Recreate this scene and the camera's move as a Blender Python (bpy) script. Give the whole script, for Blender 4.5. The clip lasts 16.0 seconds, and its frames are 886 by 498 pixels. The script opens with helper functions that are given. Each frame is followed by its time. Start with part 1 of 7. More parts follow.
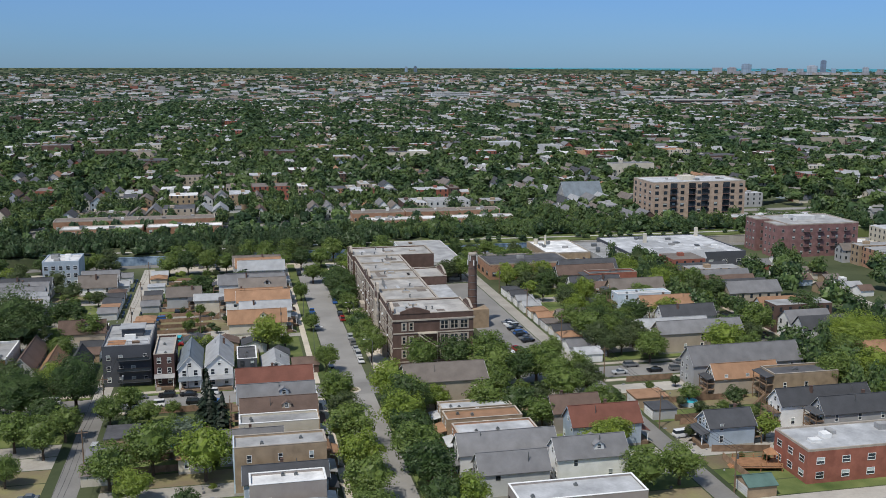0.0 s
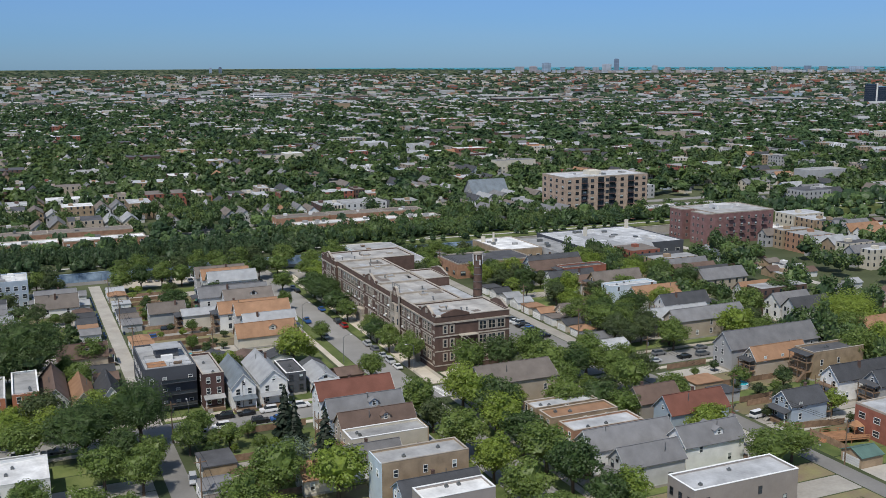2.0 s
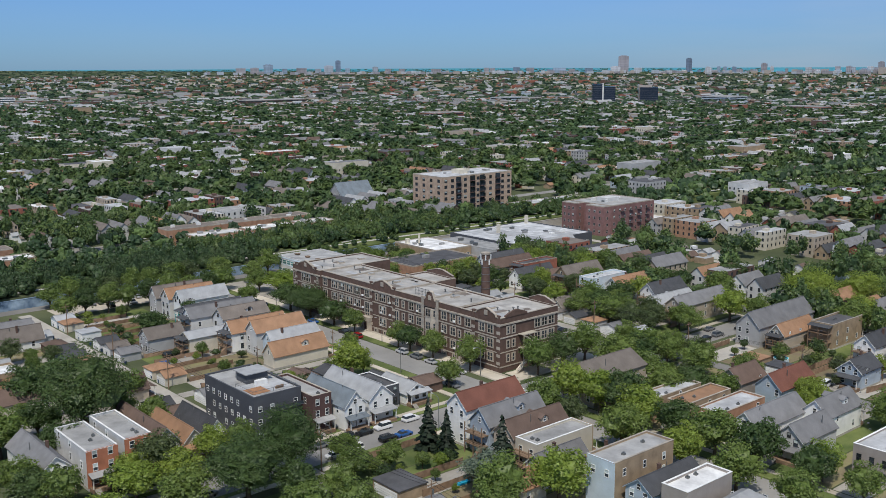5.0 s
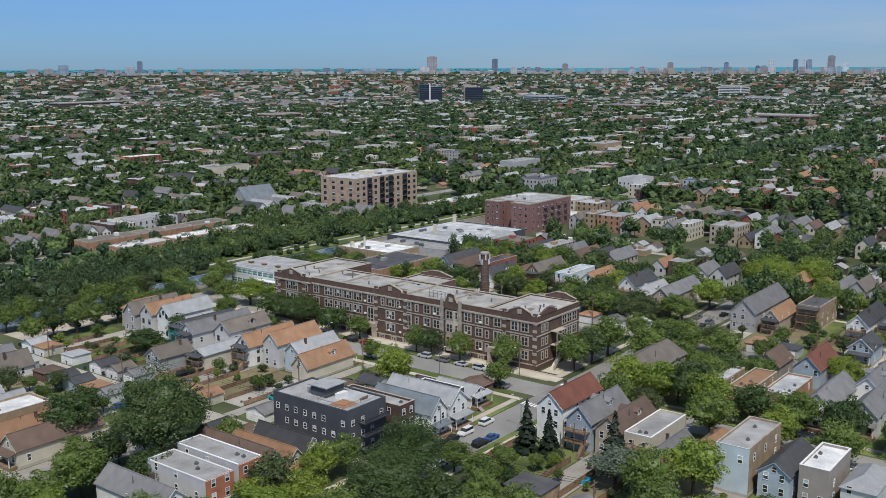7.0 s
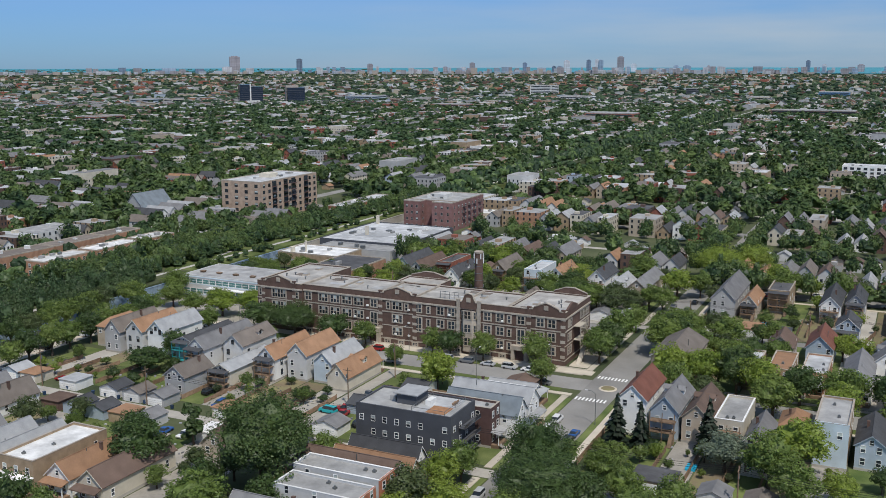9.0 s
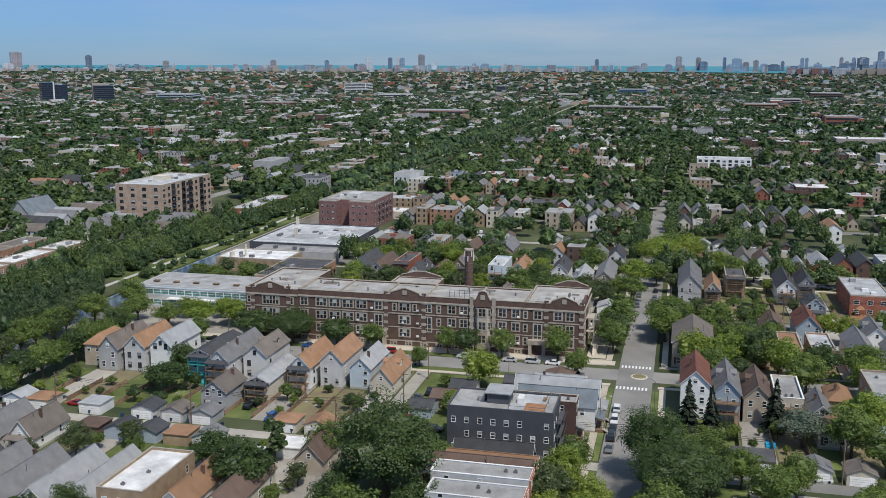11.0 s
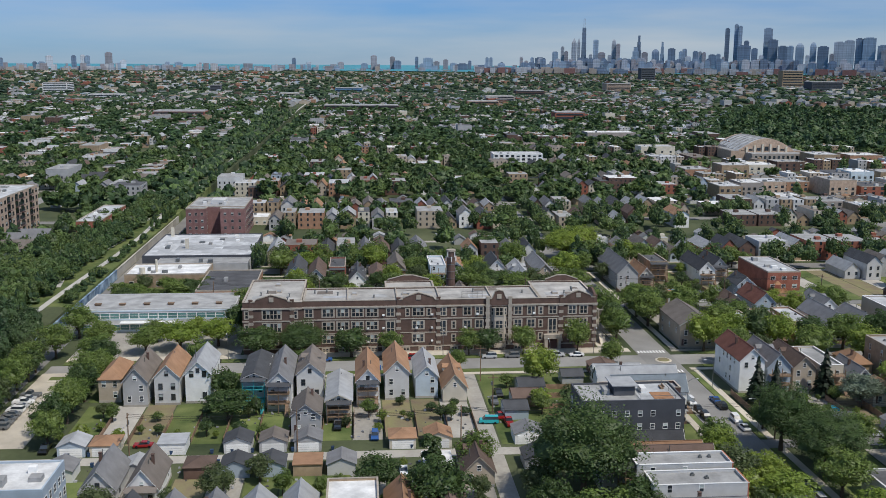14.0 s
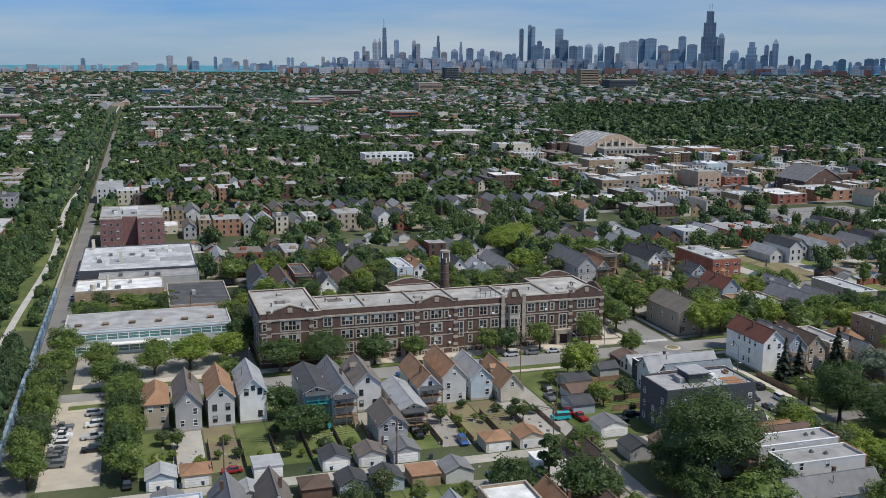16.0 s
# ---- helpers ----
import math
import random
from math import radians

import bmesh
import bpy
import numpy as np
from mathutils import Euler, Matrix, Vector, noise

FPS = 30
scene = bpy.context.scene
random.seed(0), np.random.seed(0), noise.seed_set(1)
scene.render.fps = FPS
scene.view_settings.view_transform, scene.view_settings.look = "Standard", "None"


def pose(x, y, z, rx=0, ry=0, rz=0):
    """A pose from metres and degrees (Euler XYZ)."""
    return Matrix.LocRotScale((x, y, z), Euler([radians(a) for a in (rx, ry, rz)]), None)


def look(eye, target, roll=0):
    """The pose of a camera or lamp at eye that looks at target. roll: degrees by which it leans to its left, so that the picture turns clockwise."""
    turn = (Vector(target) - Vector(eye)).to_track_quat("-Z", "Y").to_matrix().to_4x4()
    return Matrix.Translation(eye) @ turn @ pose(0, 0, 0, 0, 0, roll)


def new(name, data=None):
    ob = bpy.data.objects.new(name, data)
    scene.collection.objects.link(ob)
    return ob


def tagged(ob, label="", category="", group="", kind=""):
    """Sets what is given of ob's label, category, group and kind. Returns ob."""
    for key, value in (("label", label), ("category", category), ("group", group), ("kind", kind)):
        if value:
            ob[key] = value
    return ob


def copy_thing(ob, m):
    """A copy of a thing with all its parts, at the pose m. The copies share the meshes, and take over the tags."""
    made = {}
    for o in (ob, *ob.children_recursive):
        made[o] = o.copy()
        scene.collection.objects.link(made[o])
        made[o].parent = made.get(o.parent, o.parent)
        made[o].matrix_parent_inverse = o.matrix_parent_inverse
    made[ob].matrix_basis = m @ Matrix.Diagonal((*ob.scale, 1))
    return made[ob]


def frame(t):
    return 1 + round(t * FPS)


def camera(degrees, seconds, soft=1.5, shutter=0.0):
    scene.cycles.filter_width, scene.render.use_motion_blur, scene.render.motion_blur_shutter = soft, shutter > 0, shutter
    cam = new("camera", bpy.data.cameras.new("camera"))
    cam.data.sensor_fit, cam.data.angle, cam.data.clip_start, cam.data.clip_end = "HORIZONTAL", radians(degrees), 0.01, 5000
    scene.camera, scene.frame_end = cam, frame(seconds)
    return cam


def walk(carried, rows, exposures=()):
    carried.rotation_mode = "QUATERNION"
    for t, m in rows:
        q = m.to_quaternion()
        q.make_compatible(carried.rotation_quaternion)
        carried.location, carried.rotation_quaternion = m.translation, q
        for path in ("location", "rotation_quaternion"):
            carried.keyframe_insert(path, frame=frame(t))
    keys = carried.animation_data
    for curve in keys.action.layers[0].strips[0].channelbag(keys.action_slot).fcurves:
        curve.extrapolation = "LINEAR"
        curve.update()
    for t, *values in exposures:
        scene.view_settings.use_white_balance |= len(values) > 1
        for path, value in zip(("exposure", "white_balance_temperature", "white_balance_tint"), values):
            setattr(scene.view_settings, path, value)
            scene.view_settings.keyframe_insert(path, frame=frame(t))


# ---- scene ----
cam = camera(48.2, 16.0, soft=0.72)
METRES, EYE, TILT, LEAN, TURN = 543.0, 89.5, 0.3, -0.3, -12.0
ROWS = [
    (0.0, 0.0, 0.0, 0.0, -0.04, -10.92, 0.21),
    (0.5, -0.0329, 0.0019, 0.0004, -2.98, -11.0, 0.28),
    (1.0, -0.0649, 0.0056, 0.0005, -5.9, -11.0, 0.4),
    (1.5, -0.0965, 0.0109, 0.0004, -8.86, -11.01, 0.45),
    (2.0, -0.1274, 0.0177, 0.0003, -11.82, -10.98, 0.48),
    (2.5, -0.1576, 0.026, 0.0001, -14.6, -10.97, 0.48),
    (3.0, -0.1877, 0.0357, 0.0004, -17.51, -10.96, 0.45),
    (3.5, -0.217, 0.0468, 0.0004, -20.32, -10.97, 0.43),
    (4.0, -0.2453, 0.0593, 0.0002, -23.14, -10.97, 0.39),
    (6.5, -0.3762, 0.1428, 0.0011, -37.5, -11.04, 0.28),
    (7.0, -0.3992, 0.1635, 0.0006, -40.46, -11.02, 0.25),
    (7.5, -0.4215, 0.1855, 0.0008, -43.48, -11.0, 0.22),
    (8.0, -0.4427, 0.2086, 0.0011, -46.5, -11.0, 0.17),
    (8.5, -0.4622, 0.2324, 0.0005, -49.43, -11.01, 0.12),
    (9.0, -0.4805, 0.2571, -0.0, -52.37, -11.04, 0.06),
    (11.5, -0.5552, 0.3922, -0.0002, -67.54, -11.17, -0.34),
    (12.0, -0.5658, 0.4212, -0.0002, -70.62, -11.19, -0.4),
    (12.5, -0.5748, 0.451, -0.0003, -73.62, -11.18, -0.46),
    (13.0, -0.582, 0.4813, -0.0003, -76.72, -11.15, -0.52),
    (13.5, -0.5875, 0.5119, -0.0002, -79.76, -11.14, -0.55),
    (14.0, -0.5914, 0.543, -0.0004, -82.82, -11.09, -0.61),
    (14.5, -0.5935, 0.5742, -0.0004, -85.88, -11.05, -0.63),
    (15.0, -0.594, 0.6057, -0.0008, -88.93, -11.0, -0.63),
    (15.5, -0.593, 0.6368, -0.0014, -91.9, -11.0, -0.58),
    (16.0, -0.5905, 0.668, -0.0015, -94.9, -10.98, -0.54),
]
walk(cam, [(t, pose(0, 0, EYE, TILT, LEAN, TURN) @ pose(METRES * x, METRES * y, METRES * z, 90 + pitch, roll, yaw)) for t, x, y, z, yaw, pitch, roll in ROWS])
# ---- light ----
SUN_EL, SUN_AZ = 58.0, 226.0
sky_world = bpy.data.worlds.new("sky")
scene.world = sky_world
sky_world.use_nodes = True
wn, wl = sky_world.node_tree.nodes, sky_world.node_tree.links
sky = wn.new("ShaderNodeTexSky")
sky.sky_type = "NISHITA"
sky.sun_disc = False
sky.sun_elevation, sky.sun_rotation = radians(SUN_EL), radians(SUN_AZ)
sky.altitude, sky.air_density, sky.dust_density, sky.ozone_density = 100, 1.0, 0.2, 1.0
wn["Background"].inputs[1].default_value = 0.115
tint = wn.new("ShaderNodeMix")
tint.data_type, tint.blend_type = "RGBA", "MULTIPLY"
tint.inputs["Factor"].default_value = 1.0
clear = wn.new("ShaderNodeMix")
clear.data_type = "RGBA"
clear.inputs["A"].default_value = (0.225, 0.425, 0.86, 1)
clear.inputs["B"].default_value = (1.0, 1.0, 1.0, 1)
way = wn.new("ShaderNodeTexCoord")
split = wn.new("ShaderNodeSeparateXYZ")
up = wn.new("ShaderNodeMapRange")
up.interpolation_type = "SMOOTHSTEP"
up.inputs["From Min"].default_value, up.inputs["From Max"].default_value = 0.0, 0.45
wl.new(way.outputs["Generated"], split.inputs[0])
wl.new(split.outputs["Z"], up.inputs["Value"])
wl.new(up.outputs["Result"], clear.inputs["Factor"])
wl.new(clear.outputs["Result"], tint.inputs["B"])
wl.new(sky.outputs[0], tint.inputs["A"])
# a thin veil of high cloud towards the lake
veil = wn.new("ShaderNodeMix")
veil.data_type = "RGBA"
veil.inputs["B"].default_value = (4.0, 4.55, 5.1, 1)
squash = wn.new("ShaderNodeMapping")
squash.inputs["Scale"].default_value = (1.6, 1.6, 14.0)
wisp = wn.new("ShaderNodeTexNoise")
wisp.inputs["Scale"].default_value, wisp.inputs["Detail"].default_value = 1.7, 6.0
wl.new(way.outputs["Generated"], squash.inputs["Vector"])
wl.new(squash.outputs["Vector"], wisp.inputs["Vector"])
thick = wn.new("ShaderNodeMapRange")
thick.inputs["From Min"].default_value, thick.inputs["From Max"].default_value, thick.inputs["To Max"].default_value = 0.32, 0.72, 0.95
wl.new(wisp.outputs["Fac"], thick.inputs["Value"])
aside = wn.new("ShaderNodeVectorMath")
aside.operation = "DOT_PRODUCT"
aside.inputs[1].default_value = (0.82, -0.57, 0.0)
wl.new(way.outputs["Generated"], aside.inputs[0])
where = wn.new("ShaderNodeMapRange")
where.interpolation_type = "SMOOTHSTEP"
where.inputs["From Min"].default_value, where.inputs["From Max"].default_value, where.inputs["To Min"].default_value = 0.1, 0.98, 0.06
wl.new(aside.outputs["Value"], where.inputs["Value"])
both = wn.new("ShaderNodeMath")
both.operation = "MULTIPLY"
wl.new(thick.outputs["Result"], both.inputs[0])
wl.new(where.outputs["Result"], both.inputs[1])
wl.new(both.outputs[0], veil.inputs["Factor"])
wl.new(tint.outputs["Result"], veil.inputs["A"])
wl.new(veil.outputs["Result"], wn["Background"].inputs[0])
sun = new("sun", bpy.data.lights.new("sun", "SUN"))
sun.data.energy, sun.data.angle, sun.data.color = 3.4, radians(0.6), (1.0, 0.945, 0.855)
sun.matrix_world = look((400 * math.sin(radians(SUN_AZ)), 400 * math.cos(radians(SUN_AZ)), 400 * math.tan(radians(SUN_EL))), (0, 0, 0))

# ---- materials ----
def ramp_mix(nt, fac, a, b):
    n = nt.nodes.new("ShaderNodeMix")
    n.data_type = "RGBA"
    n.inputs["A"].default_value = (*a, 1)
    n.inputs["B"].default_value = (*b, 1)
    nt.links.new(fac, n.inputs["Factor"])
    return n


def noise_node(nt, vec, scale, detail=4.0):
    n = nt.nodes.new("ShaderNodeTexNoise")
    n.inputs["Scale"].default_value, n.inputs["Detail"].default_value = scale, detail
    nt.links.new(vec, n.inputs["Vector"])
    return n


def spread(nt, sock, lo, hi):
    n = nt.nodes.new("ShaderNodeMapRange")
    n.inputs["From Min"].default_value, n.inputs["From Max"].default_value = lo, hi
    nt.links.new(sock, n.inputs["Value"])
    return n.outputs["Result"]


def mat(name, col, rough=0.85, var=0.2, scale=0.25, fine=3.0, bump=0.25, metal=0.0, rand=0.18, island=False, second=None, lines=0.0, spec=0.3):
    """A surface with broad stains, fine grain, relief and a shade that differs from piece to piece."""
    m = bpy.data.materials.new(name)
    m.use_nodes = True
    nt = m.node_tree
    b = nt.nodes["Principled BSDF"]
    tc = nt.nodes.new("ShaderNodeTexCoord")
    vec = tc.outputs["Object"]
    broad = noise_node(nt, vec, scale, 5)
    grain = noise_node(nt, vec, fine, 3)
    dark = tuple(c * (1 - var) for c in col)
    lite = tuple(min(1, c * (1 + var * 0.7)) for c in (second or col))
    mix = ramp_mix(nt, spread(nt, broad.outputs["Fac"], 0.3, 0.7), dark, lite)
    hsv = nt.nodes.new("ShaderNodeHueSaturation")
    nt.links.new(mix.outputs["Result"], hsv.inputs["Color"])
    if island:
        src = nt.nodes.new("ShaderNodeNewGeometry").outputs["Random Per Island"]
    else:
        src = nt.nodes.new("ShaderNodeObjectInfo").outputs["Random"]
    add = nt.nodes.new("ShaderNodeMath")
    add.operation = "MULTIPLY_ADD"
    nt.links.new(grain.outputs["Fac"], add.inputs[0])
    add.inputs[1].default_value = var * 0.9
    mr = nt.nodes.new("ShaderNodeMapRange")
    mr.inputs["To Min"].default_value, mr.inputs["To Max"].default_value = 1 - rand - var * 0.45, 1 + rand - var * 0.45
    nt.links.new(src, mr.inputs["Value"])
    nt.links.new(mr.outputs["Result"], add.inputs[2])
    nt.links.new(add.outputs[0], hsv.inputs["Value"])
    nt.links.new(hsv.outputs["Color"], b.inputs["Base Color"])
    b.inputs["Roughness"].default_value, b.inputs["Metallic"].default_value = rough, metal
    b.inputs["Specular IOR Level"].default_value = spec
    if bump:
        bp = nt.nodes.new("ShaderNodeBump")
        bp.inputs["Strength"].default_value, bp.inputs["Distance"].default_value = bump, 0.06
        height = grain.outputs["Fac"]
        if lines:
            wv = nt.nodes.new("ShaderNodeTexWave")
            wv.bands_direction, wv.wave_profile = "Z", "SAW"
            wv.inputs["Scale"].default_value, wv.inputs["Distortion"].default_value = lines, 0.0
            nt.links.new(vec, wv.inputs["Vector"])
            height = wv.outputs["Fac"]
        nt.links.new(height, bp.inputs["Height"])
        nt.links.new(bp.outputs["Normal"], b.inputs["Normal"])
    return m


def leaf_mat(name, a, b_, rand=0.24, through_light=0.40, fine=1.6):
    m = bpy.data.materials.new(name)
    m.use_nodes = True
    nt = m.node_tree
    nt.nodes.remove(nt.nodes["Principled BSDF"])
    out = nt.nodes["Material Output"]
    info = nt.nodes.new("ShaderNodeObjectInfo")
    geo = nt.nodes.new("ShaderNodeNewGeometry")
    mix = ramp_mix(nt, info.outputs["Random"], a, b_)
    hsv = nt.nodes.new("ShaderNodeHueSaturation")
    mr = nt.nodes.new("ShaderNodeMapRange")
    mr.inputs["To Min"].default_value, mr.inputs["To Max"].default_value = 1 - rand, 1 + rand
    nt.links.new(geo.outputs["Random Per Island"], mr.inputs["Value"])
    tc = nt.nodes.new("ShaderNodeTexCoord")
    grain = noise_node(nt, tc.outputs["Object"], fine, 3)
    gm = nt.nodes.new("ShaderNodeMapRange")
    gm.inputs["From Min"].default_value, gm.inputs["From Max"].default_value = 0.32, 0.68
    gm.inputs["To Min"].default_value, gm.inputs["To Max"].default_value = 0.74, 1.22
    nt.links.new(grain.outputs["Fac"], gm.inputs["Value"])
    mul = nt.nodes.new("ShaderNodeMath")
    mul.operation = "MULTIPLY"
    nt.links.new(mr.outputs["Result"], mul.inputs[0])
    nt.links.new(gm.outputs["Result"], mul.inputs[1])
    nt.links.new(mul.outputs[0], hsv.inputs["Value"])
    nt.links.new(mix.outputs["Result"], hsv.inputs["Color"])
    bump = nt.nodes.new("ShaderNodeBump")
    bump.inputs["Strength"].default_value, bump.inputs["Distance"].default_value = 0.9, 0.9 / fine
    nt.links.new(grain.outputs["Fac"], bump.inputs["Height"])
    d, t, s = (nt.nodes.new("ShaderNodeBsdf" + k) for k in ("Diffuse", "Translucent", "Glossy"))
    for n in (d, t):
        nt.links.new(hsv.outputs["Color"], n.inputs["Color"])
        nt.links.new(bump.outputs["Normal"], n.inputs["Normal"])
    s.inputs["Roughness"].default_value = 0.5
    m1, m2 = nt.nodes.new("ShaderNodeMixShader"), nt.nodes.new("ShaderNodeMixShader")
    m1.inputs[0].default_value, m2.inputs[0].default_value = through_light, 0.03
    nt.links.new(d.outputs[0], m1.inputs[1])
    nt.links.new(t.outputs[0], m1.inputs[2])
    nt.links.new(m1.outputs[0], m2.inputs[1])
    nt.links.new(s.outputs[0], m2.inputs[2])
    nt.links.new(m2.outputs[0], out.inputs["Surface"])
    return m


def island_leaf_mat(name, cols, rand=0.2, single=False, fine=0.8):
    """Foliage of far woods: each crown has its own green."""
    m = leaf_mat(name, cols[0], cols[1], rand, 0.30, fine)
    nt = m.node_tree
    nt.nodes["Bump"].inputs["Strength"].default_value = 0.5
    for n in list(nt.nodes):
        if n.type == "OBJECT_INFO":
            nt.nodes.remove(n)
    tc = nt.nodes.new("ShaderNodeTexCoord")
    geo = nt.nodes.new("ShaderNodeNewGeometry")
    ns = noise_node(nt, tc.outputs["Object"], 0.06, 2)
    for n in nt.nodes:
        if n.type == "MIX" and n.data_type == "RGBA":
            if single:
                po = nt.nodes.new("ShaderNodeMath")
                po.operation = "POWER"
                po.inputs[1].default_value = 2.2
                nt.links.new(geo.outputs["Random Per Island"], po.inputs[0])
                nt.links.new(po.outputs[0], n.inputs["Factor"])
            else:
                nt.links.new(spread(nt, ns.outputs["Fac"], 0.35, 0.65), n.inputs["Factor"])
    return m


W = {}
for k, c in dict(white=(.82, .82, .80), cream=(.62, .57, .47), grey=(.42, .42, .42), lightgrey=(.58, .58, .57), bluegrey=(.40, .47, .54), lightblue=(.55, .64, .70),
                 tan=(.46, .39, .31), olive=(.36, .36, .29), darkgrey=(.092, .098, .112), teal=(.05, .36, .38), blue=(.12, .25, .42), taupe=(.36, .32, .29)).items():
    W[k] = mat("siding_" + k, c, 0.7, 0.12, 0.3, 2.5, 0.2, lines=3.0, rand=0.08)
for k, c in dict(brick_red=(.30, .115, .08), brick_plum=(.25, .138, .130), brick_buff=(.50, .375, .285), brick_brown=(.130, .084, .068), brick_tan=(.36, .27, .18), brick_orange=(.39, .225, .145), brick_rust=(.42, .165, .095), brick_dark=(.11, .065, .06), limestone=(.42, .37, .31)).items():
    W[k] = mat(k, c, 0.9, 0.22, 0.5, 5.0, 0.5, rand=0.1)
RF = {}
for k, c in dict(grey=(.20, .20, .205), lightgrey=(.36, .37, .38), dark=(.075, .078, .085), brown=(.15, .105, .085), browngrey=(.19, .165, .145), orange=(.34, .20, .12), red=(.20, .085, .062),
                 bluegrey=(.17, .20, .225), green=(.10, .17, .15)).items():
    RF[k] = mat("shingle_" + k, c, 0.92, 0.18, 0.35, 4.0, 0.5, lines=2.2, rand=0.14)
for k, c in dict(white=(.70, .70, .69), membrane=(.34, .34, .335), silver=(.47, .48, .49), tar=(.10, .10, .105), school=(.40, .385, .36)).items():
    RF[k] = mat("roofing_" + k, c, 0.8, 0.32, 0.22, 1.6, 0.3, rand=0.12)
GLASS = mat("window_glass", (.035, .045, .055), 0.08, 0.2, 0.5, 1.0, 0, rand=0.5, spec=0.6)
FRAME_W = mat("window_frame_white", (.82, .82, .80), 0.6, 0.1, 1, 5, 0)
FRAME_D = mat("window_frame_dark", (.05, .05, .055), 0.6, 0.1, 1, 5, 0)
BLIND = mat("window_blind", (.42, .47, .46), 0.7, 0.2, 1, 4, 0, rand=0.4)
WOOD = mat("weathered_wood", (.22, .15, .10), 0.9, 0.3, 0.8, 6, 0.4)
FENCE = mat("fence_wood", (.27, .18, .12), 0.9, 0.3, 0.8, 6, 0.4, rand=0.3)
DECKW = mat("deck_wood", (.36, .19, .10), 0.85, 0.25, 0.8, 6, 0.3)
ASPHALT = mat("asphalt", (.25, .243, .23), 0.92, 0.2, 0.08, 1.5, 0.3)
CONCRETE = mat("concrete", (.44, .41, .365), 0.9, 0.28, 0.15, 1.2, 0.3, second=(.36, .34, .30))
PAVE = mat("pavement_concrete", (.50, .45, .37), 0.9, 0.15, 0.2, 1.5, 0.3)
LAWN = mat("lawn", (.095, .150, .040), 0.95, 0.35, 0.12, 3.0, 0.6, second=(.150, .175, .06))
GROUND = mat("ground_grass", (.045, .072, .028), 0.95, 0.4, 0.03, 0.8, 0.6, second=(.085, .095, .048))
DIRT = mat("bare_dirt", (.26, .20, .14), 0.95, 0.3, 0.2, 2.0, 0.5, second=(.18, .17, .08))
WATER = mat("lake_water", (.05, .27, .34), 0.45, 0.15, 0.004, 0.05, 0, rand=0)
STEEL = mat("painted_steel", (.20, .21, .21), 0.5, 0.15, 1, 4, 0, metal=0.6)
WHITEP = mat("white_paint", (.78, .78, .76), 0.6, 0.1, 0.5, 4, 0)
RUBBER = mat("tyre_rubber", (.02, .02, .02), 0.8, 0.1, 1, 4, 0)
LAMPW = mat("lamp_lens", (.7, .7, .68), 0.3, 0.05, 1, 4, 0)
MURAL = mat("mural_paint", (.06, .15, .30), 0.8, 0.5, 0.25, 0.8, 0.2, second=(.26, .34, .42))
BARK = mat("bark", (.10, .075, .055), 0.95, 0.3, 0.6, 4, 0.6)
POOL = mat("pool_water", (.05, .42, .50), 0.1, 0.1, 0.5, 2, 0.2)
TARP = mat("blue_tarp", (.02, .35, .55), 0.5, 0.1, 1, 4, 0)
CARS = {k: mat("car_paint_" + k, c, 0.25, 0.04, 0.5, 2, 0, rand=0.05, spec=0.6) for k, c in dict(white=(.75, .75, .75), black=(.015, .016, .018), grey=(.16, .165, .17), silver=(.45, .46, .47), red=(.30, .02, .02), blue=(.03, .10, .30), teal=(.03, .40, .44)).items()}
LEAF = {"mid": leaf_mat("leaves_mid", (.133, .200, .046), (.176, .242, .057)), "dark": leaf_mat("leaves_dark", (.067, .116, .034), (.091, .141, .043)),
        "bright": leaf_mat("leaves_bright", (.210, .290, .047), (.252, .323, .055)), "olive": leaf_mat("leaves_olive", (.088, .126, .045), (.109, .144, .054)),
        "silver": leaf_mat("leaves_silver", (.168, .218, .151), (.193, .235, .168)), "spruce": leaf_mat("needles", (.015, .027, .015), (.025, .038, .020), 0.35, 0.1),
        "brownish": leaf_mat("leaves_dry", (.055, .052, .035), (.067, .060, .040), 0.35, 0.2)}
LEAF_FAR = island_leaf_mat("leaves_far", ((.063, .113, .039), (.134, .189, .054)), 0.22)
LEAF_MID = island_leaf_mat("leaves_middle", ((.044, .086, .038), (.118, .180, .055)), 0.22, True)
# distance haze is mixed into this green: darker and bluer than nearer leaves
LEAF_HAZE = island_leaf_mat("leaves_haze_tinted", ((.031, .064, .037), (.074, .122, .050)), 0.2, True, 0.35)
LEAF_MIDS = island_leaf_mat("leaves_street", ((.049, .092, .039), (.122, .181, .054)), 0.2, False, 0.5)
LEAF_DISTS = island_leaf_mat("leaves_park", ((.042, .086, .042), (.102, .162, .058)), 0.2, False, 0.4)
LEAF_ROW = island_leaf_mat("leaves_row", ((.050, .094, .039), (.082, .128, .049)))

